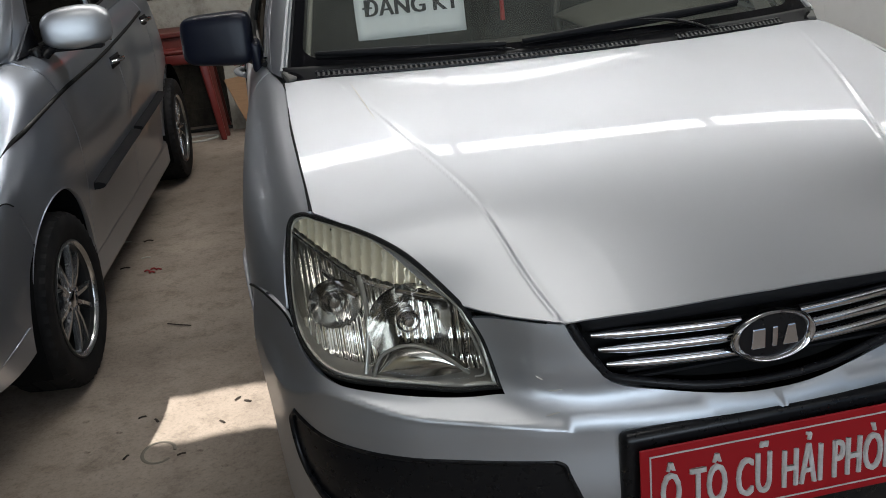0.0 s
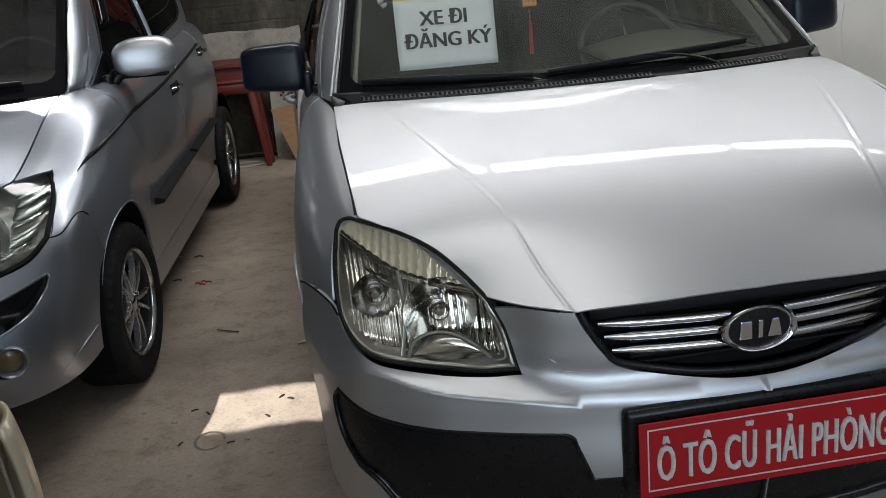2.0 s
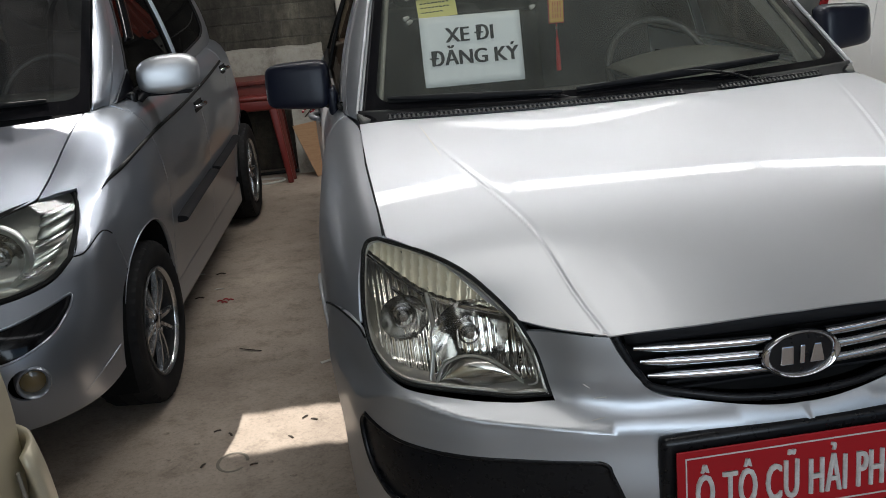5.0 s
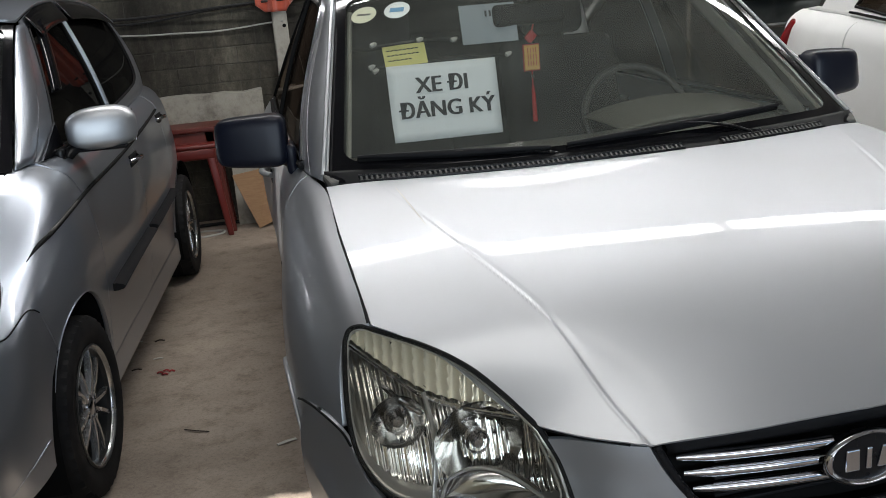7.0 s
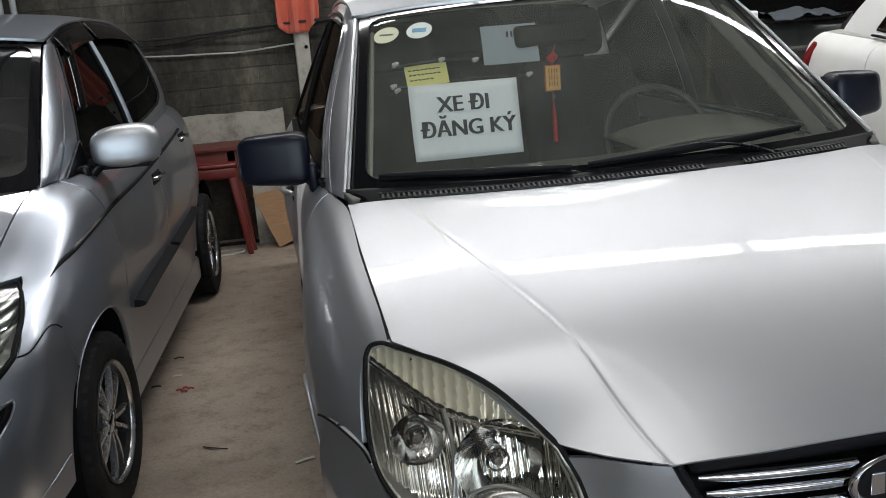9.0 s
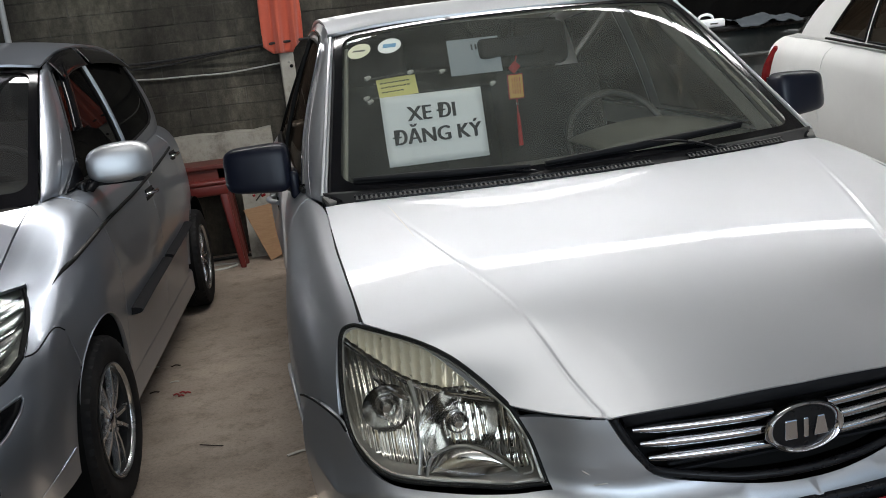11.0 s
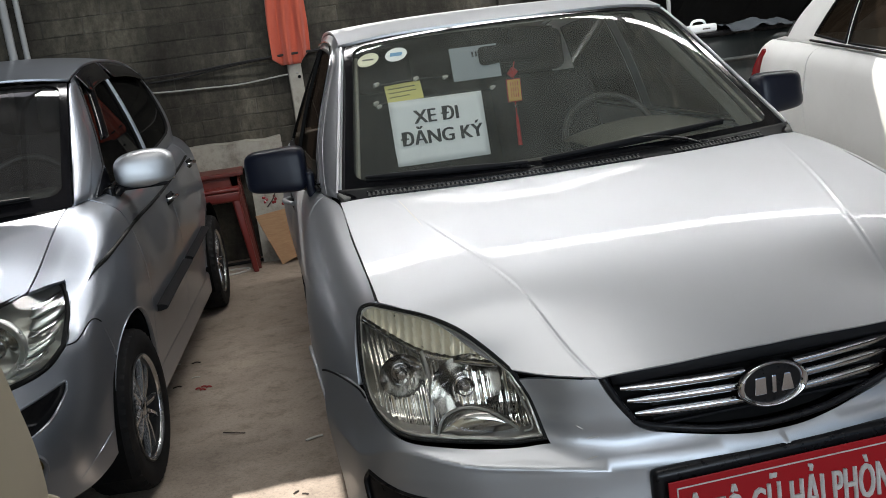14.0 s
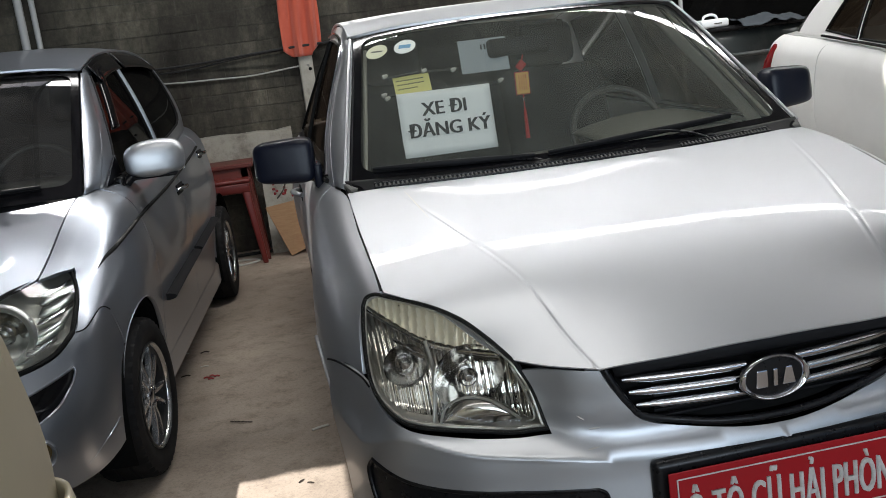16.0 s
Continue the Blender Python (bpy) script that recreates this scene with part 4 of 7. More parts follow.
# ---- the silver saloon in the middle ----
SALOON = Body({
    "nose_u": [0, 0.2, 0.365, 0.43, 0.46, 0.56, 0.66, 0.76, 0.86, 0.98, 1.12],
    "nose_x": [0, 0.2, 0.365, 0.43, 0.46, 0.55, 0.64, 0.72, 0.785, 0.836, 0.876],
    "nose_z": [0.16, 0.28, 0.4, 0.5, 0.524, 0.532, 0.54, 0.558, 0.62, 0.72, 0.83],
    "nose_y": [[-0.010, 0.000, 0.030, 0.050, 0.060, 0.095, 0.135, 0.190, 0.250, 0.360, 0.540],
               [-0.060, -0.050, -0.018, 0.004, 0.015, 0.050, 0.088, 0.140, 0.200, 0.310, 0.500],
               [-0.075, -0.066, -0.036, -0.015, -0.004, 0.032, 0.070, 0.120, 0.180, 0.290, 0.480],
               [-0.066, -0.057, -0.025, -0.005, 0.006, 0.042, 0.080, 0.130, 0.185, 0.290, 0.480],
               [-0.064, -0.055, -0.023, -0.003, 0.008, 0.045, 0.083, 0.133, 0.188, 0.294, 0.481],
               [-0.062, -0.053, -0.0215, -0.001, 0.0095, 0.046, 0.084, 0.134, 0.189, 0.2945, 0.481],
               [-0.044, -0.035, -0.003, 0.015, 0.029, 0.066, 0.102, 0.147, 0.199, 0.314, 0.492],
               [-0.022, -0.013, 0.018, 0.041, 0.062, 0.100, 0.130, 0.165, 0.215, 0.350, 0.510],
               [-0.008, -0.002, 0.025, 0.059, 0.088, 0.130, 0.165, 0.200, 0.255, 0.400, 0.540],
               [0.000, 0.006, 0.032, 0.068, 0.095, 0.160, 0.220, 0.280, 0.340, 0.440, 0.570],
               [0.030, 0.040, 0.075, 0.114, 0.130, 0.210, 0.310, 0.395, 0.455, 0.540, 0.650]],
    "nose_ease": (0.012, 0.0022),
    "ledge": ([0.30, 0.36, 0.43, 0.50, 0.56, 0.66, 0.76, 0.82, 0.87, 0.92, 0.98, 1.2], [0, 0, 0.008, 0.012, 0.014, 0.022, 0.042, 0.052, 0.046, 0.02, 0, 0]),
    "half": 0.745, "ridge": 0.075, "shoulder": (0.085, 0.19),
    "mid_z": ([-0.1, 0.0, 0.1, 0.3, 0.6, 0.85, 1.05, 1.3], [0.690, 0.735, 0.780, 0.860, 0.938, 0.984, 1.012, 1.045]),
    "side_z": ([0.0, 0.07, 0.134, 0.2, 0.275, 0.42, 0.62, 0.77, 1.04, 1.25, 1.5, 2.2, 3.2, 4.1], [0.555, 0.588, 0.622, 0.705, 0.780, 0.838, 0.898, 0.936, 0.984, 0.988, 0.985, 0.99, 1.01, 0.97]),
    "ridge_x": ([0.0, 0.1, 0.3, 0.6, 0.9], [0.360, 0.386, 0.432, 0.522, 0.605]),
    "seam_x": ([0.3, 0.42, 0.62, 0.8, 1.04, 1.2, 1.5, 2.2, 3.2, 4.1], [0.728, 0.738, 0.744, 0.747, 0.744, 0.765, 0.785, 0.795, 0.775, 0.70]),
    "flank_x": ([0.36, 0.42, 0.55, 0.70, 0.85, 1.05, 1.35, 2.2, 3.4, 4.1], [0.817, 0.836, 0.870, 0.885, 0.889, 0.882, 0.862, 0.858, 0.85, 0.76]),
    "tuck": 0.03,
    "belt_x": ([1.1, 1.5, 2.2, 3.2, 3.8], [0.760, 0.785, 0.795, 0.775, 0.73]),
    "belt_z": ([1.1, 1.5, 2.2, 3.2, 3.8], [0.990, 0.985, 0.99, 1.01, 1.01]),
    "rail_x": ([1.2, 1.7, 2.3, 2.9, 3.4], [0.640, 0.612, 0.600, 0.580, 0.55]),
    "rail_z": ([1.2, 1.7, 1.85, 2.0, 2.3, 2.9, 3.4], [1.400, 1.430, 1.466, 1.486, 1.496, 1.450, 1.33]),
    "roof_z": ([1.5, 1.8, 2.3, 2.8, 3.1], [1.452, 1.500, 1.530, 1.508, 1.46]),
    "roof_end": 2.95,
    "screen": ((0.735, 1.075, 0.992), (0.965, 0.985), (0.600, 1.69, 1.425), (1.56, 1.452)),
})


def build_saloon():
    b = SALOON
    car = thing("saloon_car", "silver saloon with its bonnet facing out, red sign on the bumper", "car")
    N = b.on_nose
    # bonnet
    half = [[(0, -0.012), (0.2, -0.004), (0.362, 0.022)], [(0.362, 0.022), (0.44, 0.075), (0.508, 0.130)],
            [(0.508, 0.130), (0.562, 0.190), (0.62, 0.272), (0.68, 0.352), (0.733, 0.415)],
            [(0.735, 0.420), (0.741, 0.62), (0.744, 0.80), (0.740, 1.052)],
            [(0.740, 1.056), (0.61, 1.004), (0.45, 0.965), (0.27, 0.938), (0, 0.926)]]
    right = loop_of(*half)
    outline = right + [(-x, y) for x, y in reversed(right) if x > 1e-6]
    hood = patch("bonnet", outline, b.bonnet, SILVER, car, (0, 0, 1), 0.022, "silver bonnet with two ridge lines", 0.004, lines=[[(s * (b.ridge_x(y) + o), y) for y in np.arange(0.03, 1.02, 0.013)] for s in (-1, 1) for o in (-0.030, -0.022, -0.016, -0.011, -0.007, -0.0035, 0.0, 0.0035, 0.007, 0.012, 0.020)])
    # bumper with the openings for the black inserts
    for s in (-1, 1):
        fn = mirrored(b.nose, s)
        low = [(0.0, 0.385), (0.353, 0.378), (0.379, 0.452), (0.396, 0.474)]
        insert = loop_of(N([(0.0, 0.383), (0.2, 0.381), (0.350, 0.378)]), N([(0.350, 0.378), (0.379, 0.452)]), N([(0.379, 0.452), (0.384, 0.467), (0.398, 0.474)]),
                         N([(0.398, 0.474), (0.5, 0.472), (0.616, 0.472), (0.70, 0.475), (0.752, 0.482), (0.80, 0.496), (0.824, 0.505)]),
                         N([(0.824, 0.505), (0.834, 0.47), (0.826, 0.40), (0.80, 0.348), (0.765, 0.322), (0.73, 0.275), (0.69, 0.240), (0.62, 0.228)]), N([(0.62, 0.228), (0.3, 0.226), (0.0, 0.226)]))
        skin = loop_of(N([(0.0, 0.5490), (0.03, 0.5492), (0.08, 0.5525), (0.156, 0.5625), (0.25, 0.580), (0.288, 0.596)]), N([(0.288, 0.596), (0.318, 0.632), (0.345, 0.675), (0.360, 0.708)]),
                       N([(0.360, 0.708), (0.44, 0.709), (0.504, 0.702)]), N([(0.502, 0.700), (0.480, 0.660), (0.460, 0.573)]),
                       N([(0.460, 0.573), (0.52, 0.569), (0.60, 0.572), (0.69, 0.584), (0.745, 0.595), (0.786, 0.618), (0.806, 0.655)]),
                       [(b.u_of(0.806), 0.655), (0.98, 0.668), (1.10, 0.657)], [(1.10, 0.657), (1.15, 0.60), (1.17, 0.525), (1.122, 0.40), (1.10, 0.29), (1.08, 0.185)],
                       [(1.08, 0.185), (0.9, 0.165), (0.6, 0.165), (-0.001, 0.165)], [(-0.001, 0.165), (-0.001, 0.548)])
        patch("bumper_skin", skin, fn, SILVER, car, (s * 0.4, -1, 0.2), 0.022, "silver front bumper", 0.012, [insert], lines=[[(u, z) for u in np.arange(0.38, 1.1, 0.012)] for z in np.arange(0.508, 0.625, 0.0045)])
        gap = [Vector(mirrored(b.bonnet, s)(x, y)) + Vector((0, 0.010, -0.004)) for x, y in ((0.385, 0.034), (0.41, 0.053), (0.44, 0.075), (0.508, 0.130))]
        tube(gap, 0.006, SEAL, "bonnet_gap", car, "", 4, 6)
        sunk = lambda u, z, f=fn: f(u, z) + Vector((0, 0.014, 0))
        patch("bumper_insert", insert, sunk, BLACK, car, (s * 0.4, -1, 0.2), 0.03, "black bumper insert", 0.0)
        edge = [fn(*q) + Vector((0, 0.004, 0)) for q in insert]
        tube([*edge, edge[0]], 0.006, BLACK, "insert_lip", car, "", 0, 6)
        seam = [fn(u, z) + Vector((s * 0.001, -0.001, 0)) for u, z in ((b.u_of(0.806), 0.658), (0.93, 0.668), (1.02, 0.668), (1.10, 0.660), (1.14, 0.652))]
        tube(seam, 0.0026, SEAL, "panel_gap", car, "", 6, 6)
        # lamp
        lamp = new("headlight")
        lamp.parent = car
        tagged(lamp, "slightly yellowed clear headlight")
        lo = loop_of(N([(0.736, 0.832), (0.655, 0.820), (0.597, 0.800), (0.551, 0.765), (0.508, 0.719)]), N([(0.508, 0.719), (0.481, 0.660), (0.464, 0.580)]),
                     N([(0.464, 0.580), (0.53, 0.576), (0.60, 0.582), (0.692, 0.594), (0.748, 0.606), (0.783, 0.630), (0.801, 0.668), (0.801, 0.73), (0.786, 0.808)]),
                     N([(0.786, 0.808), (0.775, 0.826), (0.755, 0.834), (0.736, 0.832)]))
        patch("lens", lo, fn, LENS, lamp, (s * 0.5, -1, 0.4), 0.02, "clear outer lens", 0.0, lift=0.003).visible_shadow = False
        rim = [fn(*q) + Vector((0, 0.004, 0)) for q in lo]
        tube([*rim, rim[0]], 0.0048, SEAL, "lamp_seal", lamp, "", 0, 6)
        inner = [fn(*q) + Vector((0, 0.012, -0.001)) for q in lo]
        cx, cz = sum(p.x for p in inner) / len(inner), sum(p.z for p in inner) / len(inner)
        inner = [Vector((cx + (p.x - cx) * 0.965, p.y, cz + (p.z - cz) * 0.95)) for p in inner]
        tube([*inner, inner[0]], 0.0045, LAMP_BEZEL, "bezel_ring", lamp, "", 0, 6)
        depth = lambda u, z, f=fn: f(u, z) + Vector((-s * 0.01, 0.075 + 0.007 * abs(math.sin(u * 190)), 0))
        patch("housing", lo, depth, REFLECTOR, lamp, (s * 0.4, -1, 0.3), 0.0045, "fluted silver housing", 0.0)
        wall = [(fn(*q) + Vector((0, 0.004, 0)), depth(*q)) for q in lo]
        mesh_object("side_wall", [p for w in wall for p in w], [[2 * i, 2 * i + 1, (2 * i + 3) % (2 * len(wall)), (2 * i + 2) % (2 * len(wall))] for i in range(len(wall))], LAMP_BEZEL, lamp)
        # upper indicator chamber: a ribbed pale amber band
        band = loop_of(N([(0.775, 0.806), (0.722, 0.776), (0.675, 0.754), (0.62, 0.742), (0.535, 0.733)]), N([(0.535, 0.733), (0.556, 0.762), (0.60, 0.794), (0.66, 0.814), (0.735, 0.825)]), N([(0.735, 0.825), (0.765, 0.822), (0.775, 0.806)]))
        ribs = lambda u, z, f=fn: f(u, z) + Vector((0, 0.024 + 0.010 * abs(math.sin((u + z * 0.25) * 150)), 0))
        patch("indicator_reflector", band, ribs, AMBER, lamp, (s * 0.5, -1, 0.5), 0.0045, "ribbed pale amber indicator band", 0.0)
        strip = [fn(u, z) + Vector((0, 0.022, -0.003)) for u, z in N([(0.778, 0.800), (0.722, 0.771), (0.675, 0.749), (0.62, 0.737), (0.532, 0.729)])]
        tube(strip, 0.0038, CHROME, "chrome_strip", lamp, "", 5, 6, 1.3)
        for k in range(26):
            t = k / 25
            path = spline_points([tuple(p) for p in strip], 8)
            q = Vector(path[round(t * (len(path) - 1))]) + Vector((0, -0.004, 0))
            part("bead", lathe([(0, -0.0022), (0.0022, 0), (0, 0.0022)], 6, Matrix.Translation(q)), CHROME, lamp)
        # main and side chambers
        lamp_bowl(lamp, fn(b.u_of(0.598), 0.678) + Vector((0, 0.030, 0)), 0.078, 0.060, 0.0115, LAMP_DIM)
        lamp_bowl(lamp, fn(b.u_of(0.735), 0.706) + Vector((-s * 0.012, 0.026, 0)), 0.050, 0.045, 0.013, LAMP_DIM)
        def dome_skin(p, t):
            x = 0.676 - 0.168 * p
            z0 = 0.586
            z1 = 0.592 + 0.052 * math.sin(math.pi * (0.04 + 0.92 * p))
            return fn(b.u_of(x), z0 + (z1 - z0) * t) + Vector((0, 0.030 - 0.010 * math.sin(math.pi * t) + 0.018 * (2 * p - 1) ** 2, 0))
        sheet("lower_dome", dome_skin, LAMP_DIM, lamp, 16, 8, (s * 0.4, -1, 0.3), "dim grey lower dome")
        dome = [fn(b.u_of(x), z) + Vector((0, 0.022, 0)) for x, z in ((0.676, 0.594), (0.655, 0.628), (0.61, 0.643), (0.56, 0.632), (0.508, 0.592))]
        tube(dome, 0.0035, LAMP_BEZEL, "lower_arc", lamp, "", 6, 6)
        div = [fn(b.u_of(x), z) + Vector((0, 0.020, 0)) for x, z in ((0.672, 0.750), (0.669, 0.70), (0.676, 0.65), (0.688, 0.600))]
        tube(div, 0.0045, LAMP_BEZEL, "divider", lamp, "", 6, 6)
        fin = [fn(b.u_of(x), z) + Vector((0, 0.020, 0)) for x, z in ((0.735, 0.752), (0.71, 0.735), (0.682, 0.722))]
        tube(fin, 0.0055, CHROME, "fin", lamp, "", 5, 6)
        guard = [fn(b.u_of(x), z) + Vector((0, 0.016, 0)) for x, z in ((0.512, 0.705), (0.494, 0.655), (0.482, 0.600), (0.50, 0.590))]
        tube(guard, 0.003, LAMP_BEZEL, "inner_edge", lamp, "", 5, 6)
        # wing with the wheel arch
        wf = mirrored(b.wing, s)
        O = b.on_wing
        wing = loop_of([(0.427, 0.002), (0.62, 0.002), (0.8, 0.002), (1.04, 0.002), (1.235, 0.004)], O([(1.24, 0.98), (1.235, 0.70), (1.225, 0.50), (1.22, 0.27)]), O([(1.22, 0.27), (1.135, 0.27)]),
                       O(arch(0.80, 0.29, 0.335, 0, 136)), O([(0.558, 0.525), (0.537, 0.60), (0.522, 0.652), (0.46, 0.668), (0.378, 0.664)]), O([(0.378, 0.668), (0.400, 0.735), (0.448, 0.806)]), O([(0.452, 0.81), (0.445, 0.826), (0.427, 0.836)]))
        patch("wing", wing, wf, SILVER, car, (s, -0.2, 0.4), 0.025, "silver front wing", 0.012)
        lip = [Vector(wf(*q)) + Vector((s * 0.004, 0, 0)) for q in O(arch(0.80, 0.29, 0.338, -2, 138))]
        tube(lip, lambda t: 0.002 + 0.004 * math.sin(math.pi * t), SILVER, "arch_flare", car, "", 2, 10)
        shut = [Vector(mirrored(b.bonnet, s)(x, y)) + Vector((s * 0.003, 0, -0.004)) for x, y in ((0.736, 0.43), (0.741, 0.62), (0.744, 0.80), (0.741, 1.05))]
        tube(shut, 0.0034, SEAL, "bonnet_shutline", car, "", 5, 6)
        liner = bmesh.new()
        ring = [(0.80 + 0.345 * math.cos(radians(a)), 0.29 + 0.345 * math.sin(radians(a))) for a in range(-10, 200, 10)]
        rows = [[liner.verts.new((s * x, y, z)) for y, z in ring] for x in (0.50, 0.845)]
        for i in range(len(ring) - 1):
            liner.faces.new((rows[0][i], rows[0][i + 1], rows[1][i + 1], rows[1][i]))
        liner.faces.new(rows[0])
        part("arch_liner", liner, VOID, car)
        wheel("front_wheel", on_axle(s * 0.728, 0.80, 0.292), car)
        wheel("rear_wheel", on_axle(s * 0.735, 3.30, 0.292), car)
        # doors and rear quarter
        fd = loop_of([(1.248, 0.006), (1.7, 0.004), (2.285, 0.004)], O([(2.285, 0.985), (2.28, 0.27)]), O([(2.28, 0.27), (1.235, 0.27)]), O([(1.235, 0.27), (1.24, 0.60), (1.248, 0.975)]))
        rd = loop_of([(2.292, 0.004), (2.7, 0.004), (3.10, 0.004)], O([(3.10, 1.0), (3.02, 0.72), (2.95, 0.50), (2.90, 0.27)]), O([(2.90, 0.27), (2.29, 0.27)]), O([(2.29, 0.27), (2.292, 0.985)]))
        rq = loop_of([(3.108, 0.004), (3.6, 0.004), (4.05, 0.004)], O([(4.08, 0.95), (4.12, 0.60), (4.08, 0.30)]), O([(4.08, 0.30), (3.65, 0.27)]), O(arch(3.30, 0.29, 0.345, -3, 178)), O([(2.958, 0.31), (2.962, 0.50), (3.03, 0.72), (3.108, 0.99)]))
        for nm, o in (("front_door", fd), ("rear_door", rd), ("rear_quarter", rq)):
            patch(nm, o, wf, SILVER, car, (s, 0, 0.3), 0.05, "", 0.012)
        part("sill", box((0.08, 2.0, 0.13), Matrix.Translation((s * 0.80, 2.1, 0.215)), 0.02), BLACK_DULL, car)
        door_handle(car, s, b, 2.12, 0.86, SILVER)
        door_handle(car, s, b, 2.95, 0.88, SILVER)
        bl = [Vector(mirrored(lambda y, t: b.side(y, t), s)(y, 0.01)) + Vector((s * 0.005, 0, 0.004)) for y in (1.33, 1.7, 2.2, 2.7, 3.1)]
        tube(bl, 0.009, SEAL, "belt_moulding", car, "", 5, 8, 0.8)
    # pale scuffs on the bumper beside the lamp
    for x0, z0, x1, z1 in ((-0.392, 0.583, -0.368, 0.586), (-0.404, 0.549, -0.378, 0.552), (-0.410, 0.612, -0.398, 0.604)):
        scuff = [Vector(b.nose(-b.u_of(x0 + (x1 - x0) * k / 3), z0 + (z1 - z0) * k / 3)) + Vector((0, -0.0006, 0)) for k in range(4)]
        tube(scuff, lambda t: 0.0007 + 0.0018 * math.sin(math.pi * t), CHIP, "scuff", car, "pale scuff mark", 4, 6, 0.4)
    scratch = [Vector(b.bonnet(-0.587 + 0.006 * k, 0.94 - 0.06 * k)) + Vector((0, 0, 0.0005)) for k in range(5)]
    tube(scratch, lambda t: 0.0005 + 0.0012 * math.sin(math.pi * t), CHIP, "scratch", car, "pale scratch in the bonnet paint", 4, 6, 0.3)
    # dark filler blocks under the car and the bonnet, added to keep light out
    part("underside", box((1.45, 3.3, 0.30), Matrix.Translation((0, 2.2, 0.34)), 0.03), VOID, car)
    part("bay_filler", box((1.15, 0.62, 0.42), Matrix.Translation((0, 0.66, 0.43)), 0.05), VOID, car)
    # tail
    def tail(p, t):
        s = p * 2 - 1
        z = 1.0 - 0.72 * t
        return (s * (0.72 + 0.09 * math.sin(math.pi * min(1, t * 1.3))), 4.22 - 0.18 * abs(s) ** 4 - 0.10 * (1 - t) ** 2, z)
    sheet("tail_panel", tail, SILVER, car, 20, 12, (0, 1, 0), "silver tail", 0.01)
    sheet("boot_lid", lambda p, t: ((p * 2 - 1) * 0.73, 3.40 + t * 0.72, 1.075 - 0.06 * t - 0.05 * abs(p * 2 - 1) ** 2.5), SILVER, car, 16, 8, (0, 0, 1), "", 0.01)
    rg = sheet("rear_window", lambda p, t: ((p * 2 - 1) * (0.575 + 0.13 * t), 2.93 + 0.50 * t - 0.05 * (p * 2 - 1) ** 2, 1.455 - 0.37 * t - 0.03 * (p * 2 - 1) ** 2), TINTED, car, 12, 6, (0, 1, 1))
    # grille
    grille = new("grille")
    grille.parent = car
    tagged(grille, "black grille with three chrome bars")
    g = [(0.349, 0.705), (0.334, 0.672), (0.309, 0.630), (0.277, 0.597), (0.156, 0.569), (0.07, 0.5605), (0.0, 0.5585)]
    full = [(x, z) for x, z in spline_points(g + [(-x, z) for x, z in reversed(g[:-1])], 6)]
    gu = [((1 if x >= 0 else -1) * b.u_of(x), z) for x, z in full]
    top = [(-0.2, 0.728), (0.0, 0.731), (0.2, 0.728)]
    patch("backing", gu + top, lambda u, z: Vector(b.nose(u, z)) + Vector((0, 0.045, 0)), VOID, grille, (0, -1, 0), 0.03, "", 0.0)
    rim = [Vector(b.nose(u, z)) + Vector((0, 0.006, 0.002)) for u, z in gu]
    tube(rim, 0.008, BLACK, "surround", grille, "black grille surround", 0, 8)
    sheet("brow", lambda p, t: (((p * 2 - 1) * (0.335 - 0.012 * t)), 0.016 + 0.022 * (p * 2 - 1) ** 2 + 0.004 * t - 0.008 * math.sin(t * math.pi), 0.722 - 0.036 * t - 0.006 * (p * 2 - 1) ** 2), BLACK_DULL, grille, 30, 6, (0, -1, 0), "black upper brow", 0.004)
    for z, w in ((0.676, 0.312), (0.6475, 0.300), (0.618, 0.286)):
        for s in (-1, 1):
            pts = [(s * (0.055 + (w - 0.055) * k / 6), 0.004 + 0.030 * ((0.055 + (w - 0.055) * k / 6) / 0.3) ** 2, z - 0.003 + 0.003 * k / 6) for k in range(7)]
            tube(pts, lambda t: 0.0118 * (1 - 0.55 * max(0, t - 0.8) / 0.2), CHROME, "chrome_bar", grille, "chrome bar", 3, 10, 0.85)
    for z in (0.585, 0.600, 0.632, 0.662):
        part("dark_bar", box((0.50, 0.012, 0.006), Matrix.Translation((0, 0.030, z)), 0.002), BLACK_DULL, grille)
    badge = new("badge")
    badge.parent = car
    tagged(badge, "oval chrome badge with dark field and plain raised bars")
    bm = lathe([(0.063, 0.0), (0.066, 0.007), (0.073, 0.010), (0.0775, 0.007), (0.079, 0.0)], 48, Matrix.Translation((0, -0.012, 0.643)) @ Matrix.Rotation(math.pi / 2, 4, 'X') @ Matrix.Diagonal((1, 0.62, 1, 1)), True)
    part("ring", bm, CHROME, badge, "", True, 60)
    part("field", lathe([(0.0, 0.004), (0.05, 0.0035), (0.0665, 0.001), (0.0665, -0.02)], 48, Matrix.Translation((0, -0.012, 0.643)) @ Matrix.Rotation(math.pi / 2, 4, 'X') @ Matrix.Diagonal((1, 0.62, 1, 1))), BLACK, badge, "", True)
    for x, w, taper in ((-0.030, 0.026, 0.9), (0.0, 0.010, 1.0), (0.030, 0.030, 0.45)):
        bm = box((w, 0.006, 0.038), Matrix(), 0.0018)
        for v in bm.verts:
            v.co.x *= 1 + (taper - 1) * (v.co.z / 0.038 + 0.5)
        bm.transform(Matrix.Translation((x, -0.0175, 0.643)))
        part("plain_bar", bm, CHROME, badge)
    # number plate holder
    hold = new("plate_holder")
    hold.parent = car
    bm = box((0.592, 0.035, 0.182), Matrix.Translation((0, -0.062, 0.440)), 0.014, 3)
    for v in bm.verts:
        v.co.y += 0.12 * v.co.x ** 2
    part("frame", bm, BLACK, hold, "black plastic plate holder", True, 50)
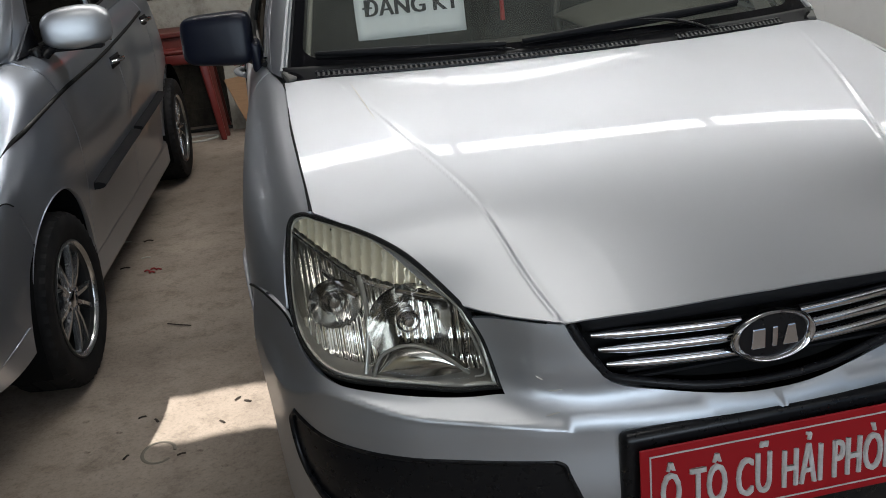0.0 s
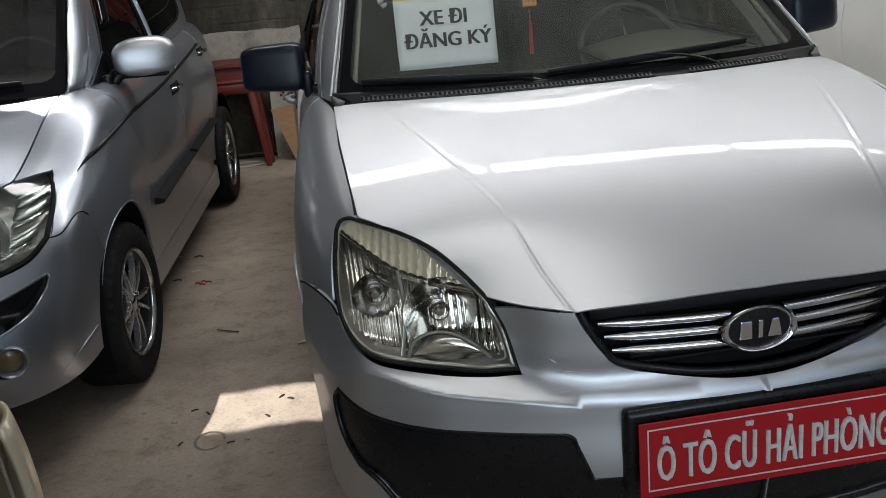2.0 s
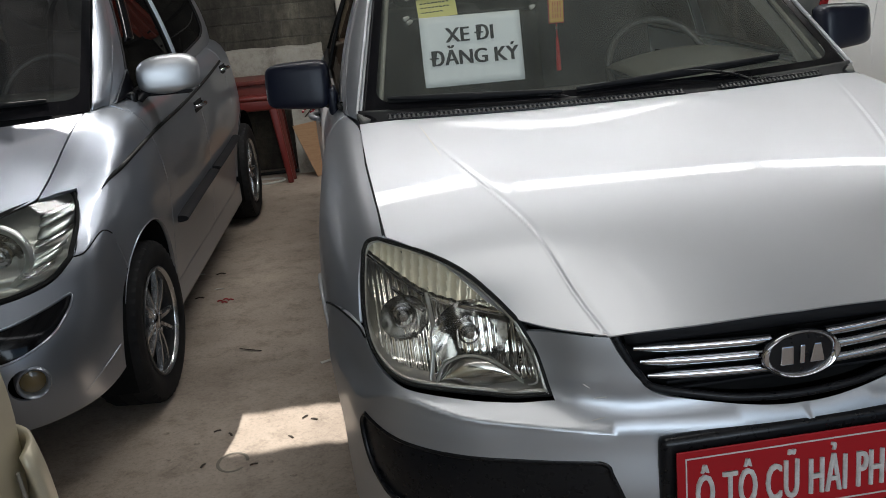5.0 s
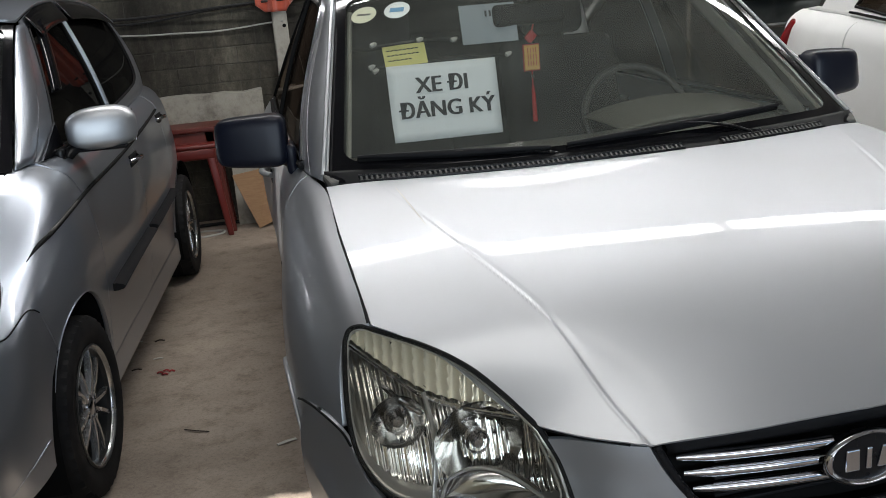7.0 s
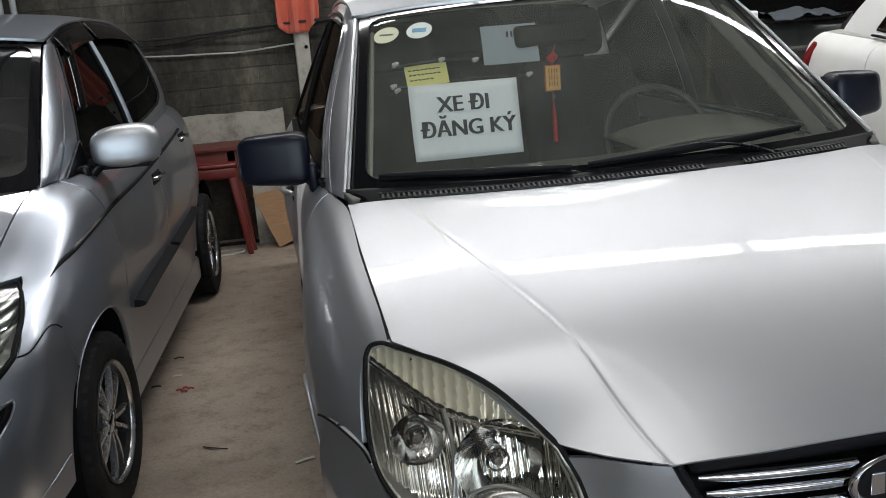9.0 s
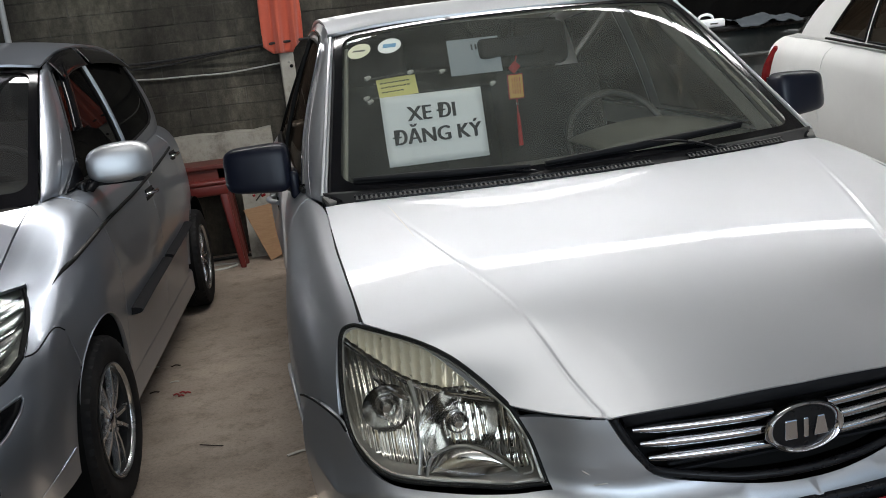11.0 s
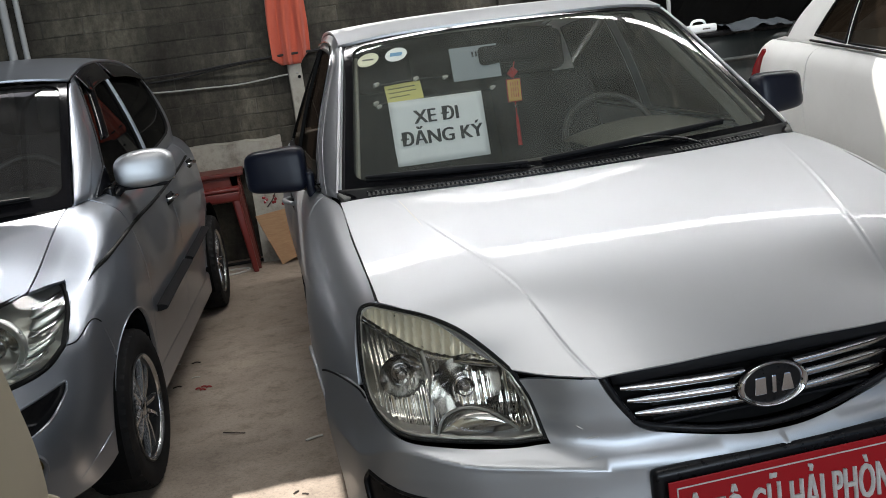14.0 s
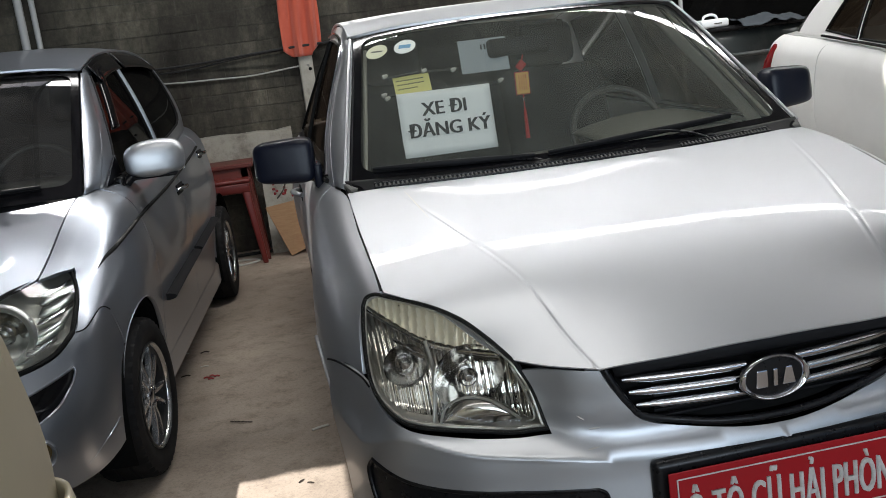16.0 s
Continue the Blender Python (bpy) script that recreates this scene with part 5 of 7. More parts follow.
    # cowl with its vents
    hood_y = spline([0, 0.27, 0.45, 0.61, 0.74], [0.926, 0.938, 0.965, 1.004, 1.054])
    def cowl(p, t):
        x = (p * 2 - 1) * 0.742
        y0 = hood_y(abs(x)) + 0.002
        e = b.screen(x / 0.74, 0.048)
        z0 = b.bonnet(x, y0)[2] - 0.006
        return (x, y0 + (e.y - 0.010 - y0) * t, z0 + (e.z + 0.004 - z0) * t)
    sheet("cowl", cowl, BLACK_DULL, car, 40, 6, (0, 0, 1), "black scuttle panel below the windscreen", 0.004)
    for x0, x1 in ((-0.66, 0.16), (0.27, 0.60)):
        vent = new("vent_grille")
        vent.parent = car
        n = int((x1 - x0) / 0.0125)
        bm = bmesh.new()
        for k in range(n):
            x = x0 + (x1 - x0) * (k + 0.5) / n
            p = [Vector(cowl(x / 1.484 + 0.5, t)) + Vector((0, 0, 0.006)) for t in (0.05, 0.34)]
            d = p[1] - p[0]
            add_box(bm, (0.0055, d.length, 0.007), Matrix.Translation((p[0] + p[1]) / 2) @ Matrix.Rotation(math.atan2(d.z, d.y), 4, 'X'))
        part("ribs", bm, VENT_GREY, vent)
        for t in (0.03, 0.38):
            tube([Vector(cowl((x0 + (x1 - x0) * k / 8) / 1.484 + 0.5, t)) + Vector((0, 0, 0.007)) for k in range(9)], 0.004, BLACK, "edge", vent, "", 2, 6)
    wiper(car, b, -0.90, -0.24, 0.085, 0.060, (-0.10, 0.985, 0.992))
    wiper(car, b, -0.18, 0.70, 0.065, 0.115, (0.40, 1.00, 0.995))
    for s in (-1, 1):
        part("hood_corner_clip", box((0.035, 0.05, 0.02), pose(s * 0.722, 1.075, 0.994, 20, 0, -s * 20), 0.006), TRIM, car)
    def win(y0, y1, t0, t1, y2=None, y3=None):
        return loop_of([(y0, t0), (y1, t0)], [(y1, t0), (y3 or y1, t1)], [(y3 or y1, t1), (y2 or y0, t1)], [(y2 or y0, t1), (y0, t0)])
    frame_o = loop_of([(1.21, 0.0), (2.2, 0.0), (3.45, 0.0)], [(3.45, 0.0), (3.25, 0.25), (2.98, 0.498)], [(2.98, 0.498), (2.3, 0.498), (1.78, 0.498)], [(1.78, 0.498), (1.5, 0.25), (1.21, 0.0)])
    cabin(b, car, SILVER, SIDE_GLASS, (frame_o, [win(1.40, 2.235, 0.03, 0.445, 1.82, 2.235), win(2.33, 3.08, 0.03, 0.445, 2.33, 2.86)]), GLASS)
    for s in (-1, 1):
        ch = [Vector(mirrored(lambda y, t: b.side(y, t), s)(y, t)) + Vector((s * 0.006, 0, 0)) for y, t in ((1.345, 0.06), (1.46, 0.30), (1.60, 0.56), (1.79, 0.91), (2.1, 0.945), (2.6, 0.95))]
        tube(ch, 0.007, CHROME, "frame_strip", car, "bright strip along the window frame", 6, 8, 0.6)
        door_mirror(car, s, (s * (0.905 if s < 0 else 0.937), 1.465, 1.062 if s < 0 else 1.082), NAVY, (s * 0.80, 1.47, 1.005), (0.205, 0.11, 0.150), "dark blue black door mirror", NAVY, foot_r=0.045)
    for s in (-1, 1):
        edge = [b.screen(s * 1.012, t) + Vector((s * 0.002, 0.0, 0.006)) for t in (0.02, 0.25, 0.5, 0.75, 1.0)]
        tube(edge, 0.0065, SILVER, "pillar_edge", car, "silver edge of the windscreen pillar", 5, 10)
        low = [b.screen(s * 0.985, t) + Vector((s * 0.002, -0.002, 0.006)) for t in (0.0, 0.25, 0.5, 0.75, 1.0)]
        tube(low, 0.004, SEAL, "screen_seal", car, "", 5, 6)
        trim = [b.screen(s * 0.93, t) + Vector((0, 0.012, -0.014)) for t in (0.10, 0.3, 0.5, 0.75, 0.92)]
        tube(trim, 0.007, TRIM_WARM, "pillar_trim", car, "pale trim inside the windscreen edge", 5, 8)
    return car


saloon = build_saloon()


def build_sign():
    root = thing("sign_plate", "red enamel sign with white lettering on the bumper", "sign", m=pose(0, -0.094, 0.437, 90 - 3, 0, 0))
    bm = bmesh.new()
    add_box(bm, (0.556, 0.158, 0.004), Matrix(), 0.0015)
    part("board", bm, RED_SIGN, root)
    bm = bmesh.new()
    for x, y, w, h in ((0, 0.064, 0.524, 0.0028), (0, -0.064, 0.524, 0.0028), (-0.2606, 0, 0.0028, 0.1308), (0.2606, 0, 0.0028, 0.1308)):
        add_box(bm, (w, h, 0.0012), Matrix.Translation((x, y, 0.0026)))
    part("border_line", bm, SIGN_WHITE, root, "thin white border line")
    letters("Ô TÔ CŨ HẢI PHÒNG", 0.106, SIGN_WHITE, "lettering", root, Matrix.Translation((-0.003, -0.012, 0.003)), 0.432, 0.0, strokes=8, gap=1.07)
    return root


build_sign()


def build_cabin_things():
    b = SALOON
    dash = thing("dashboard", "grey dashboard behind the windscreen", "dashboard")
    def top(p, t):
        s = p * 2 - 1
        e = b.screen(s * 0.93, 0.05)
        y0, z0 = e.y + 0.05, e.z - 0.045
        return (s * 0.66, y0 + (1.66 - y0) * t, z0 + 0.03 * math.sin(math.pi * t) - 0.06 * t ** 3 + 0.02 * math.exp(-((s - 0.6) / 0.28) ** 2 - ((t - 0.75) / 0.3) ** 2))
    sheet("top", top, TRIM, dash, 30, 12, (0, 0, 1), "", 0.006)
    sheet("face", lambda p, t: ((p * 2 - 1) * 0.66, 1.66 + 0.05 * t, 0.93 - 0.35 * t), TRIM, dash, 10, 4, (0, 1, 0), "", 0.006)
    hood = lambda p, t: (0.18 + 0.52 * p, 1.36 + 0.34 * t, 0.985 + 0.065 * math.sin(math.pi * min(1, max(0, p * 0.98 + 0.01))) ** 0.6 * math.sin(math.pi * (0.12 + 0.62 * t)))
    sheet("instrument_hood", hood, TRIM_WARM, dash, 20, 12, (0, 0, 1), "pale instrument hood", 0.005)
    seat("front_seat", pose(-0.36, 2.12, 0.30))
    seat("front_seat", pose(0.36, 2.12, 0.30))
    rear = thing("rear_bench", "dark cloth rear bench seat", "car seat")
    part("cushion", box((1.25, 0.5, 0.2), Matrix.Translation((0, 2.85, 0.5)), 0.05, 3), SEAT, rear, "", True, 60)
    part("backrest", box((1.25, 0.15, 0.62), pose(0, 3.12, 0.82, -18), 0.05, 3), SEAT, rear, "", True, 60)
    steering_wheel(pose(0.375, 1.70, 0.970, 62))
    for s in (-1, 1):
        def lin(p, t):
            q = b.side(1.30 + 0.55 * t, max(0, t * 0.98))
            return (s * (q.x - 0.035 - 0.02 * p), q.y - 0.03 + 0.07 * p, q.z - 0.01)
        ln = sheet("pillar_lining", lin, TRIM_PALE, None, 4, 10, (-s, 0, 0), "", 0.006)
        tagged(ln, "pale grey lining of the windscreen pillar", "trim")
    hl = sheet("headliner", lambda p, t: b.roof(p * 1.8 - 0.9, 0.02 + 0.95 * t) + Vector((0, 0.01, -0.03)), TRIM_PALE, None, 8, 8, (0, 0, -1), "", 0.004)
    tagged(hl, "pale cloth headliner under the roof", "lining")
    rv = thing("rear_view_mirror", "dark rear-view mirror hanging from the windscreen head", "mirror")
    part("shell", box((0.235, 0.035, 0.066), pose(-0.035, 1.56, 1.343, -12, 0, 8), 0.016, 3), BLACK_DULL, rv, "", True, 60)
    tube([(-0.03, 1.55, 1.43), (-0.03, 1.555, 1.40), (-0.035, 1.565, 1.37)], 0.008, BLACK_DULL, "stalk", rv)
    # hanging charm
    ch = thing("hanging_charm", "gold tablet charm on a red silk cord with tassel", "charm")
    c = Vector((-0.028, 1.575, -0.012))
    tube([(-0.01, 1.57, 1.345), c + Vector((0.005, 0, 1.30)), c + Vector((0, 0, 1.265))], 0.0025, RED_SILK, "cord", ch)
    part("knot", box((0.028, 0.014, 0.034), Matrix.Translation(c + Vector((0, 0, 1.285))) @ Matrix.Rotation(radians(45), 4, 'Y'), 0.005), RED_SILK, ch, "", True)
    part("tablet", box((0.048, 0.008, 0.076), Matrix.Translation(c + Vector((0, -0.002, 1.222))), 0.003), GOLD, ch, "gold tablet")
    part("tablet_frame", box((0.054, 0.005, 0.082), Matrix.Translation(c + Vector((0, 0.001, 1.222))), 0.003), RED_SILK, ch)
    bm = bmesh.new()
    for k in range(12):
        add_box(bm, (0.002, 0.006, 0.014), Matrix.Translation(c + Vector((-0.013 + 0.0085 * (k % 4), -0.0068, 1.245 - 0.02 * (k // 4)))))
    part("relief_bars", bm, RED_SILK, ch)
    part("bead", lathe([(0, 0.008), (0.007, 0.004), (0.007, -0.004), (0, -0.008)], 12, Matrix.Translation(c + Vector((0, 0, 1.165)))), CHROME, ch, "", True)
    tube([c + Vector((0, 0, 1.186)), c + Vector((0, 0, 1.13))], 0.002, RED_SILK, "lower_cord", ch)
    tube([c + Vector((0, 0, 1.135)), c + Vector((0.001, 0, 1.10)), c + Vector((0.002, 0, 1.025))], lambda t: 0.004 + 0.0045 * t, RED_SILK, "tassel", ch, "red tassel", 6, 8)
    # papers behind the glass
    pap = thing("paper_notice", "white paper notice with two printed lines in the windscreen", "paper", m=pose(-0.348, 1.400, 1.128, 78, 0.3, 0))
    bm = bmesh.new()
    bmesh.ops.create_grid(bm, x_segments=12, y_segments=9, size=0.5, matrix=Matrix.Diagonal((0.320, 0.217, 1, 1)))
    for v in bm.verts:
        v.co.z = 0.0015 * math.sin(v.co.x * 9 + 1) + 0.001 * math.sin(v.co.y * 14) + (0.010 if v.co.x < -0.12 and v.co.y < -0.08 else 0)
    sh = part("sheet", bm, PAPER, pap, "", True)
    so = sh.modifiers.new("thickness", 'SOLIDIFY')
    so.thickness = 0.0006
    letters("XE ĐI", 0.064, INK, "upper_line", pap, Matrix.Translation((-0.006, 0.046, 0.0034)), 0.98, 0.0, 0.0002, strokes=5)
    letters("ĐĂNG KÝ", 0.064, INK, "lower_line", pap, Matrix.Translation((0.002, -0.024, 0.0034)), 0.98, 0.0, 0.0002, strokes=5)
    pg = thing("grey_paper", "faded grey paper propped behind the windscreen", "paper", m=pose(-0.165, 1.55, 1.325, 70, 0, -4))
    part("sheet", box((0.17, 0.12, 0.0012)), PAPER_GREY, pg)
    bm = bmesh.new()
    for x in (-0.005, 0.008, 0.021):
        add_box(bm, (0.006, 0.018, 0.0008), Matrix.Translation((x, 0.03, 0.001)))
    part("print_bars", bm, INK, pg)
    nt = thing("yellow_note", "yellow hand-written note taped above the notice", "note", m=pose(-0.444, 1.452, 1.262, 70, -2, 3))
    part("sheet", box((0.125, 0.062, 0.001)), YELLOW_NOTE, nt)
    bm = bmesh.new()
    for y, w, x in ((0.016, 0.085, -0.005), (0.002, 0.095, 0), (-0.013, 0.07, -0.012)):
        k = 0
        while k * 0.012 < w:
            add_box(bm, (0.009, 0.0035, 0.0006), Matrix.Translation((x - w / 2 + k * 0.012, y, 0.0008)) @ Matrix.Rotation(0.3 * math.sin(k * 2.3), 4, 'Z'))
            k += 1
    part("writing_bars", bm, INK, nt)
    for z, x0, x1 in ((1.293, -0.543, -0.28), (1.233, -0.545, -0.135)):
        rod = tube([(x0, 1.455, z - 0.003), ((x0 + x1) / 2, 1.452, z + 0.004), (x1, 1.46, z)], 0.0048, BLACK, "clip_bar", None, "", 6, 6)
        tagged(rod, "thin black rod with pale clips holding the papers", "rod", "paper rods")
    for x, z in ((-0.535, 1.297), (-0.545, 1.236), (-0.535, 1.224), (-0.30, 1.292), (-0.14, 1.237), (-0.40, 1.300)):
        cp = part("paper_clip", lathe([(0, 0.014), (0.006, 0.008), (0.0075, -0.006), (0, -0.010)], 10, Matrix.Translation((x, 1.447, z)) @ Matrix.Rotation(1.2, 4, 'Y')), CABLE_WHITE, None, "", True)
        tagged(cp, "small pale plastic clip on the rod", "clip", "paper clips")
    for s_, t_, nm, ring, core in ((-0.868, 0.874, "inspection sticker, cream with print bars", STICKER_CREAM, STICKER_CREAM), (-0.715, 0.874, "round sticker with a blue centre", PAPER, STICKER_BLUE)):
        q = b.screen(s_, t_)
        q2, q3 = b.screen(s_ + 0.02, t_), b.screen(s_, t_ + 0.02)
        n = (q2 - q).cross(q3 - q).normalized()
        st = thing("round_sticker", nm + " on the windscreen", "sticker", "windscreen stickers", Matrix.Translation(q - n * 0.006) @ n.to_track_quat('Z', 'Y').to_matrix().to_4x4())
        part("disc", lathe([(0, 0.0008), (0.038, 0.0008), (0.038, 0)], 32, Matrix.Diagonal((1, 1.05, 1, 1))), ring, st)
        part("print", box((0.042, 0.020 if core != STICKER_CREAM else 0.008, 0.0006), Matrix.Translation((0, 0, 0.0014)), 0.0), core if core != STICKER_CREAM else TRIM, st)


build_cabin_things()

# ---- the pale silver hatchback beside it ----
PLAIN_SPEC = {
    "nose_u": [0, 0.2, 0.35, 0.47, 0.57, 0.66, 0.74, 0.82, 0.92, 1.06],
    "nose_x": [0, 0.2, 0.35, 0.465, 0.555, 0.632, 0.690, 0.738, 0.775, 0.800],
    "nose_z": [0.18, 0.30, 0.42, 0.52, 0.60, 0.68, 0.76, 0.84],
    "nose_y": [[0.020, 0.025, 0.040, 0.065, 0.100, 0.150, 0.210, 0.280, 0.380, 0.54],
               [-0.030, -0.025, -0.010, 0.012, 0.042, 0.080, 0.135, 0.205, 0.310, 0.49],
               [-0.045, -0.040, -0.025, -0.004, 0.024, 0.060, 0.115, 0.185, 0.290, 0.47],
               [-0.035, -0.030, -0.014, 0.010, 0.042, 0.082, 0.140, 0.205, 0.300, 0.47],
               [0.000, 0.005, 0.022, 0.050, 0.090, 0.140, 0.195, 0.250, 0.330, 0.48],
               [0.030, 0.036, 0.058, 0.098, 0.150, 0.205, 0.250, 0.300, 0.370, 0.50],
               [0.090, 0.100, 0.135, 0.200, 0.285, 0.365, 0.420, 0.460, 0.520, 0.60],
               [0.180, 0.195, 0.250, 0.360, 0.500, 0.610, 0.660, 0.690, 0.720, 0.76]],
    "half": 0.66, "ridge": 0.03,
    "mid_z": ([0.0, 0.15, 0.3, 0.5, 0.7, 0.9, 1.1], [0.760, 0.835, 0.885, 0.945, 0.990, 1.020, 1.045]),
    "side_z": ([0.0, 0.15, 0.3, 0.45, 0.60, 0.75, 0.90, 1.1, 1.5, 2.2, 2.9, 3.6], [0.600, 0.660, 0.720, 0.780, 0.850, 0.940, 1.010, 1.015, 1.000, 1.035, 1.090, 1.12]),
    "ridge_x": ([0.0, 0.5, 0.9], [0.30, 0.40, 0.48]),
    "nose_blend": (0.46, 0.86),
    "seam_x": ([0.2, 0.5, 0.75, 0.90, 1.1, 1.5, 2.2, 2.9, 3.6], [0.564, 0.599, 0.621, 0.640, 0.670, 0.705, 0.72, 0.71, 0.66]),
    "flank_x": ([0.45, 0.6, 0.8, 1.0, 1.3, 2.0, 2.8, 3.3, 3.7], [0.775, 0.800, 0.815, 0.812, 0.800, 0.800, 0.805, 0.812, 0.76]),
    "shoulder": (0.07, 0.20), "tuck": 0.02,
    "belt_x": ([0.95, 1.3, 1.8, 2.4, 2.9, 3.4], [0.672, 0.700, 0.715, 0.722, 0.712, 0.68]),
    "belt_z": ([0.95, 1.3, 1.8, 2.4, 2.9, 3.4], [1.005, 1.000, 1.020, 1.060, 1.100, 1.13]),
    "rail_x": ([1.2, 1.5, 2.1, 2.8, 3.4], [0.600, 0.580, 0.565, 0.555, 0.54]),
    "rail_z": ([1.2, 1.5, 2.1, 2.8, 3.4], [1.400, 1.435, 1.460, 1.435, 1.36]),
    "roof_z": ([1.3, 1.6, 2.1, 2.8, 3.4], [1.455, 1.496, 1.522, 1.505, 1.44]),
    "roof_end": 3.15,
    "screen": ((0.660, 0.93, 1.012), (0.80, 1.020), (0.585, 1.48, 1.430), (1.36, 1.452)),
}
PLAIN = Body(PLAIN_SPEC)
HATCH = Body({**PLAIN_SPEC,
    "nose_x": [0, 0.2, 0.35, 0.465, 0.555, 0.632, 0.690, 0.736, 0.768, 0.785],
    "side_z": ([0.0, 0.15, 0.3, 0.45, 0.60, 0.75, 0.90, 1.1, 1.5, 2.2, 2.9, 3.6], [0.600, 0.660, 0.720, 0.780, 0.850, 0.940, 1.010, 1.015, 1.000, 1.025, 1.050, 1.05]),
    "seam_x": ([0.2, 0.5, 0.75, 0.90, 1.1, 1.5, 2.2, 2.9, 3.6], [0.564, 0.599, 0.621, 0.640, 0.670, 0.705, 0.72, 0.695, 0.60]),
    "flank_x": ([0.45, 0.6, 0.8, 1.0, 1.3, 2.0, 2.8, 3.3, 3.7], [0.775, 0.800, 0.815, 0.812, 0.800, 0.800, 0.795, 0.770, 0.68]),
    "belt_x": ([0.95, 1.3, 1.8, 2.4, 2.9, 3.4], [0.672, 0.700, 0.715, 0.718, 0.695, 0.63]),
    "rail_x": ([1.2, 1.5, 2.1, 2.8, 3.4], [0.600, 0.580, 0.562, 0.550, 0.53]),
    "rail_z": ([1.2, 1.5, 1.8, 2.1, 2.8, 3.4], [1.400, 1.440, 1.495, 1.515, 1.500, 1.41]),
    "roof_z": ([1.3, 1.6, 2.1, 2.8, 3.4], [1.455, 1.525, 1.575, 1.560, 1.49]),
    "roof_end": 3.3,
})

HATCH_POSE = pose(-2.338, 0.883, 0, 0, 0, -4.38)


def build_hatch():
    b = HATCH
    car = thing("hatchback_car", "pale silver hatchback with black bumper inserts and alloy wheels", "car")
    N = b.on_nose
    half = [[(0, 0.10), (0.2, 0.115), (0.36, 0.165)], [(0.36, 0.165), (0.46, 0.262), (0.53, 0.366), (0.590, 0.470)],
            [(0.594, 0.485), (0.617, 0.75), (0.636, 0.895)], [(0.636, 0.90), (0.45, 0.83), (0.25, 0.79), (0, 0.775)]]
    right = loop_of(*half)
    patch("bonnet", right + [(-x, y) for x, y in reversed(right) if x > 1e-6], b.bonnet, SILVER_B, car, (0, 0, 1), 0.026, "", 0.012)
    for s in (-1, 1):
        fn = mirrored(b.nose, s)
        lamp_o = loop_of(N([(0.628, 0.822), (0.52, 0.805), (0.42, 0.765), (0.36, 0.735), (0.33, 0.70)]), N([(0.33, 0.70), (0.40, 0.655), (0.50, 0.630), (0.60, 0.628), (0.68, 0.645), (0.722, 0.685)]),
                         N([(0.722, 0.685), (0.716, 0.745), (0.690, 0.795), (0.655, 0.822), (0.628, 0.822)]))
        insert = loop_of(N([(0.722, 0.598), (0.66, 0.578), (0.56, 0.560), (0.30, 0.552)]), N([(0.30, 0.552), (0.30, 0.468)]), N([(0.30, 0.468), (0.52, 0.470), (0.62, 0.482), (0.69, 0.515), (0.722, 0.562)]), N([(0.722, 0.562), (0.727, 0.585), (0.722, 0.598)]))
        fog_c = (0.628, 0.405)
        fog_o = [(b.u_of(fog_c[0] + 0.046 * math.cos(a * math.pi / 12)), fog_c[1] + 0.046 * math.sin(a * math.pi / 12)) for a in range(24)]
        skin = loop_of(N([(0.0, 0.70), (0.2, 0.70), (0.322, 0.70)]), N([(0.322, 0.70), (0.40, 0.648), (0.50, 0.622), (0.60, 0.620), (0.69, 0.640), (0.730, 0.684)]),
                       [(b.u_of(0.73), 0.684), (0.86, 0.685), (0.93, 0.712), (0.99, 0.708)], [(0.99, 0.708), (1.05, 0.69), (1.09, 0.645), (1.125, 0.56), (1.075, 0.50), (1.03, 0.40), (1.005, 0.33), (0.99, 0.285)],
                       [(0.99, 0.285), (0.8, 0.268), (0.5, 0.262), (0.0, 0.262)], [(0.0, 0.262), (0.0, 0.70)])
        patch("bumper_skin", skin, fn, SILVER_B, car, (s * 0.5, -1, 0.2), 0.025, "pale silver front bumper", 0.012, [insert, fog_o])
        patch("bumper_insert", insert, lambda u, z, f=fn: f(u, z) + Vector((0, 0.004, 0)), SCREEN_BLACK, car, (s * 0.5, -1, 0.2), 0.03, "black bumper insert", 0.0)
        e = [fn(*q) + Vector((0, 0.002, 0)) for q in insert]
        tube([*e, e[0]], 0.004, SILVER_B, "insert_edge", car, "", 0, 6)
        # fog lamp
        fog = new("fog_lamp")
        fog.parent = car
        c = fn(b.u_of(fog_c[0]), fog_c[1]) + Vector((0, 0.03, 0))
        m = Matrix.Translation(c) @ Matrix.Rotation(s * 0.45, 4, 'Z') @ Matrix.Rotation(math.pi / 2, 4, 'X')
        part("ring", lathe([(0.034, 0.004), (0.037, 0.026), (0.043, 0.030), (0.047, 0.022), (0.048, -0.01)], 32, m), SILVER_B, fog, "", True, 50)
        part("lens", lathe([(0, 0.012), (0.02, 0.010), (0.035, 0.002), (0.036, -0.01)], 32, m), material("amber brown fog lens", (0.16, 0.115, 0.05), 0.25, Coat_Weight=0.6) if s < 0 else bpy.data.materials["amber brown fog lens"], fog, "", True)
        # scoop crease near the arch
        tube([fn(u, z) + Vector((s * 0.002, -0.002, 0)) for u, z in ((0.80, 0.315), (0.86, 0.338), (0.93, 0.356), (1.00, 0.366))], lambda t: 0.0006 + 0.0018 * t, SILVER_B, "lower_crease", car, "", 5, 6)
        seam = [fn(u, z) + Vector((s * 0.0005, -0.0005, 0)) for u, z in ((b.u_of(0.73), 0.684), (0.86, 0.685), (0.93, 0.712), (0.99, 0.708), (1.05, 0.69))]
        tube(seam, 0.0022, SEAL, "panel_gap", car, "", 6, 6)
        # headlight
        lamp = new("headlight")
        lamp.parent = car
        tagged(lamp, "clear headlight with bright reflectors")
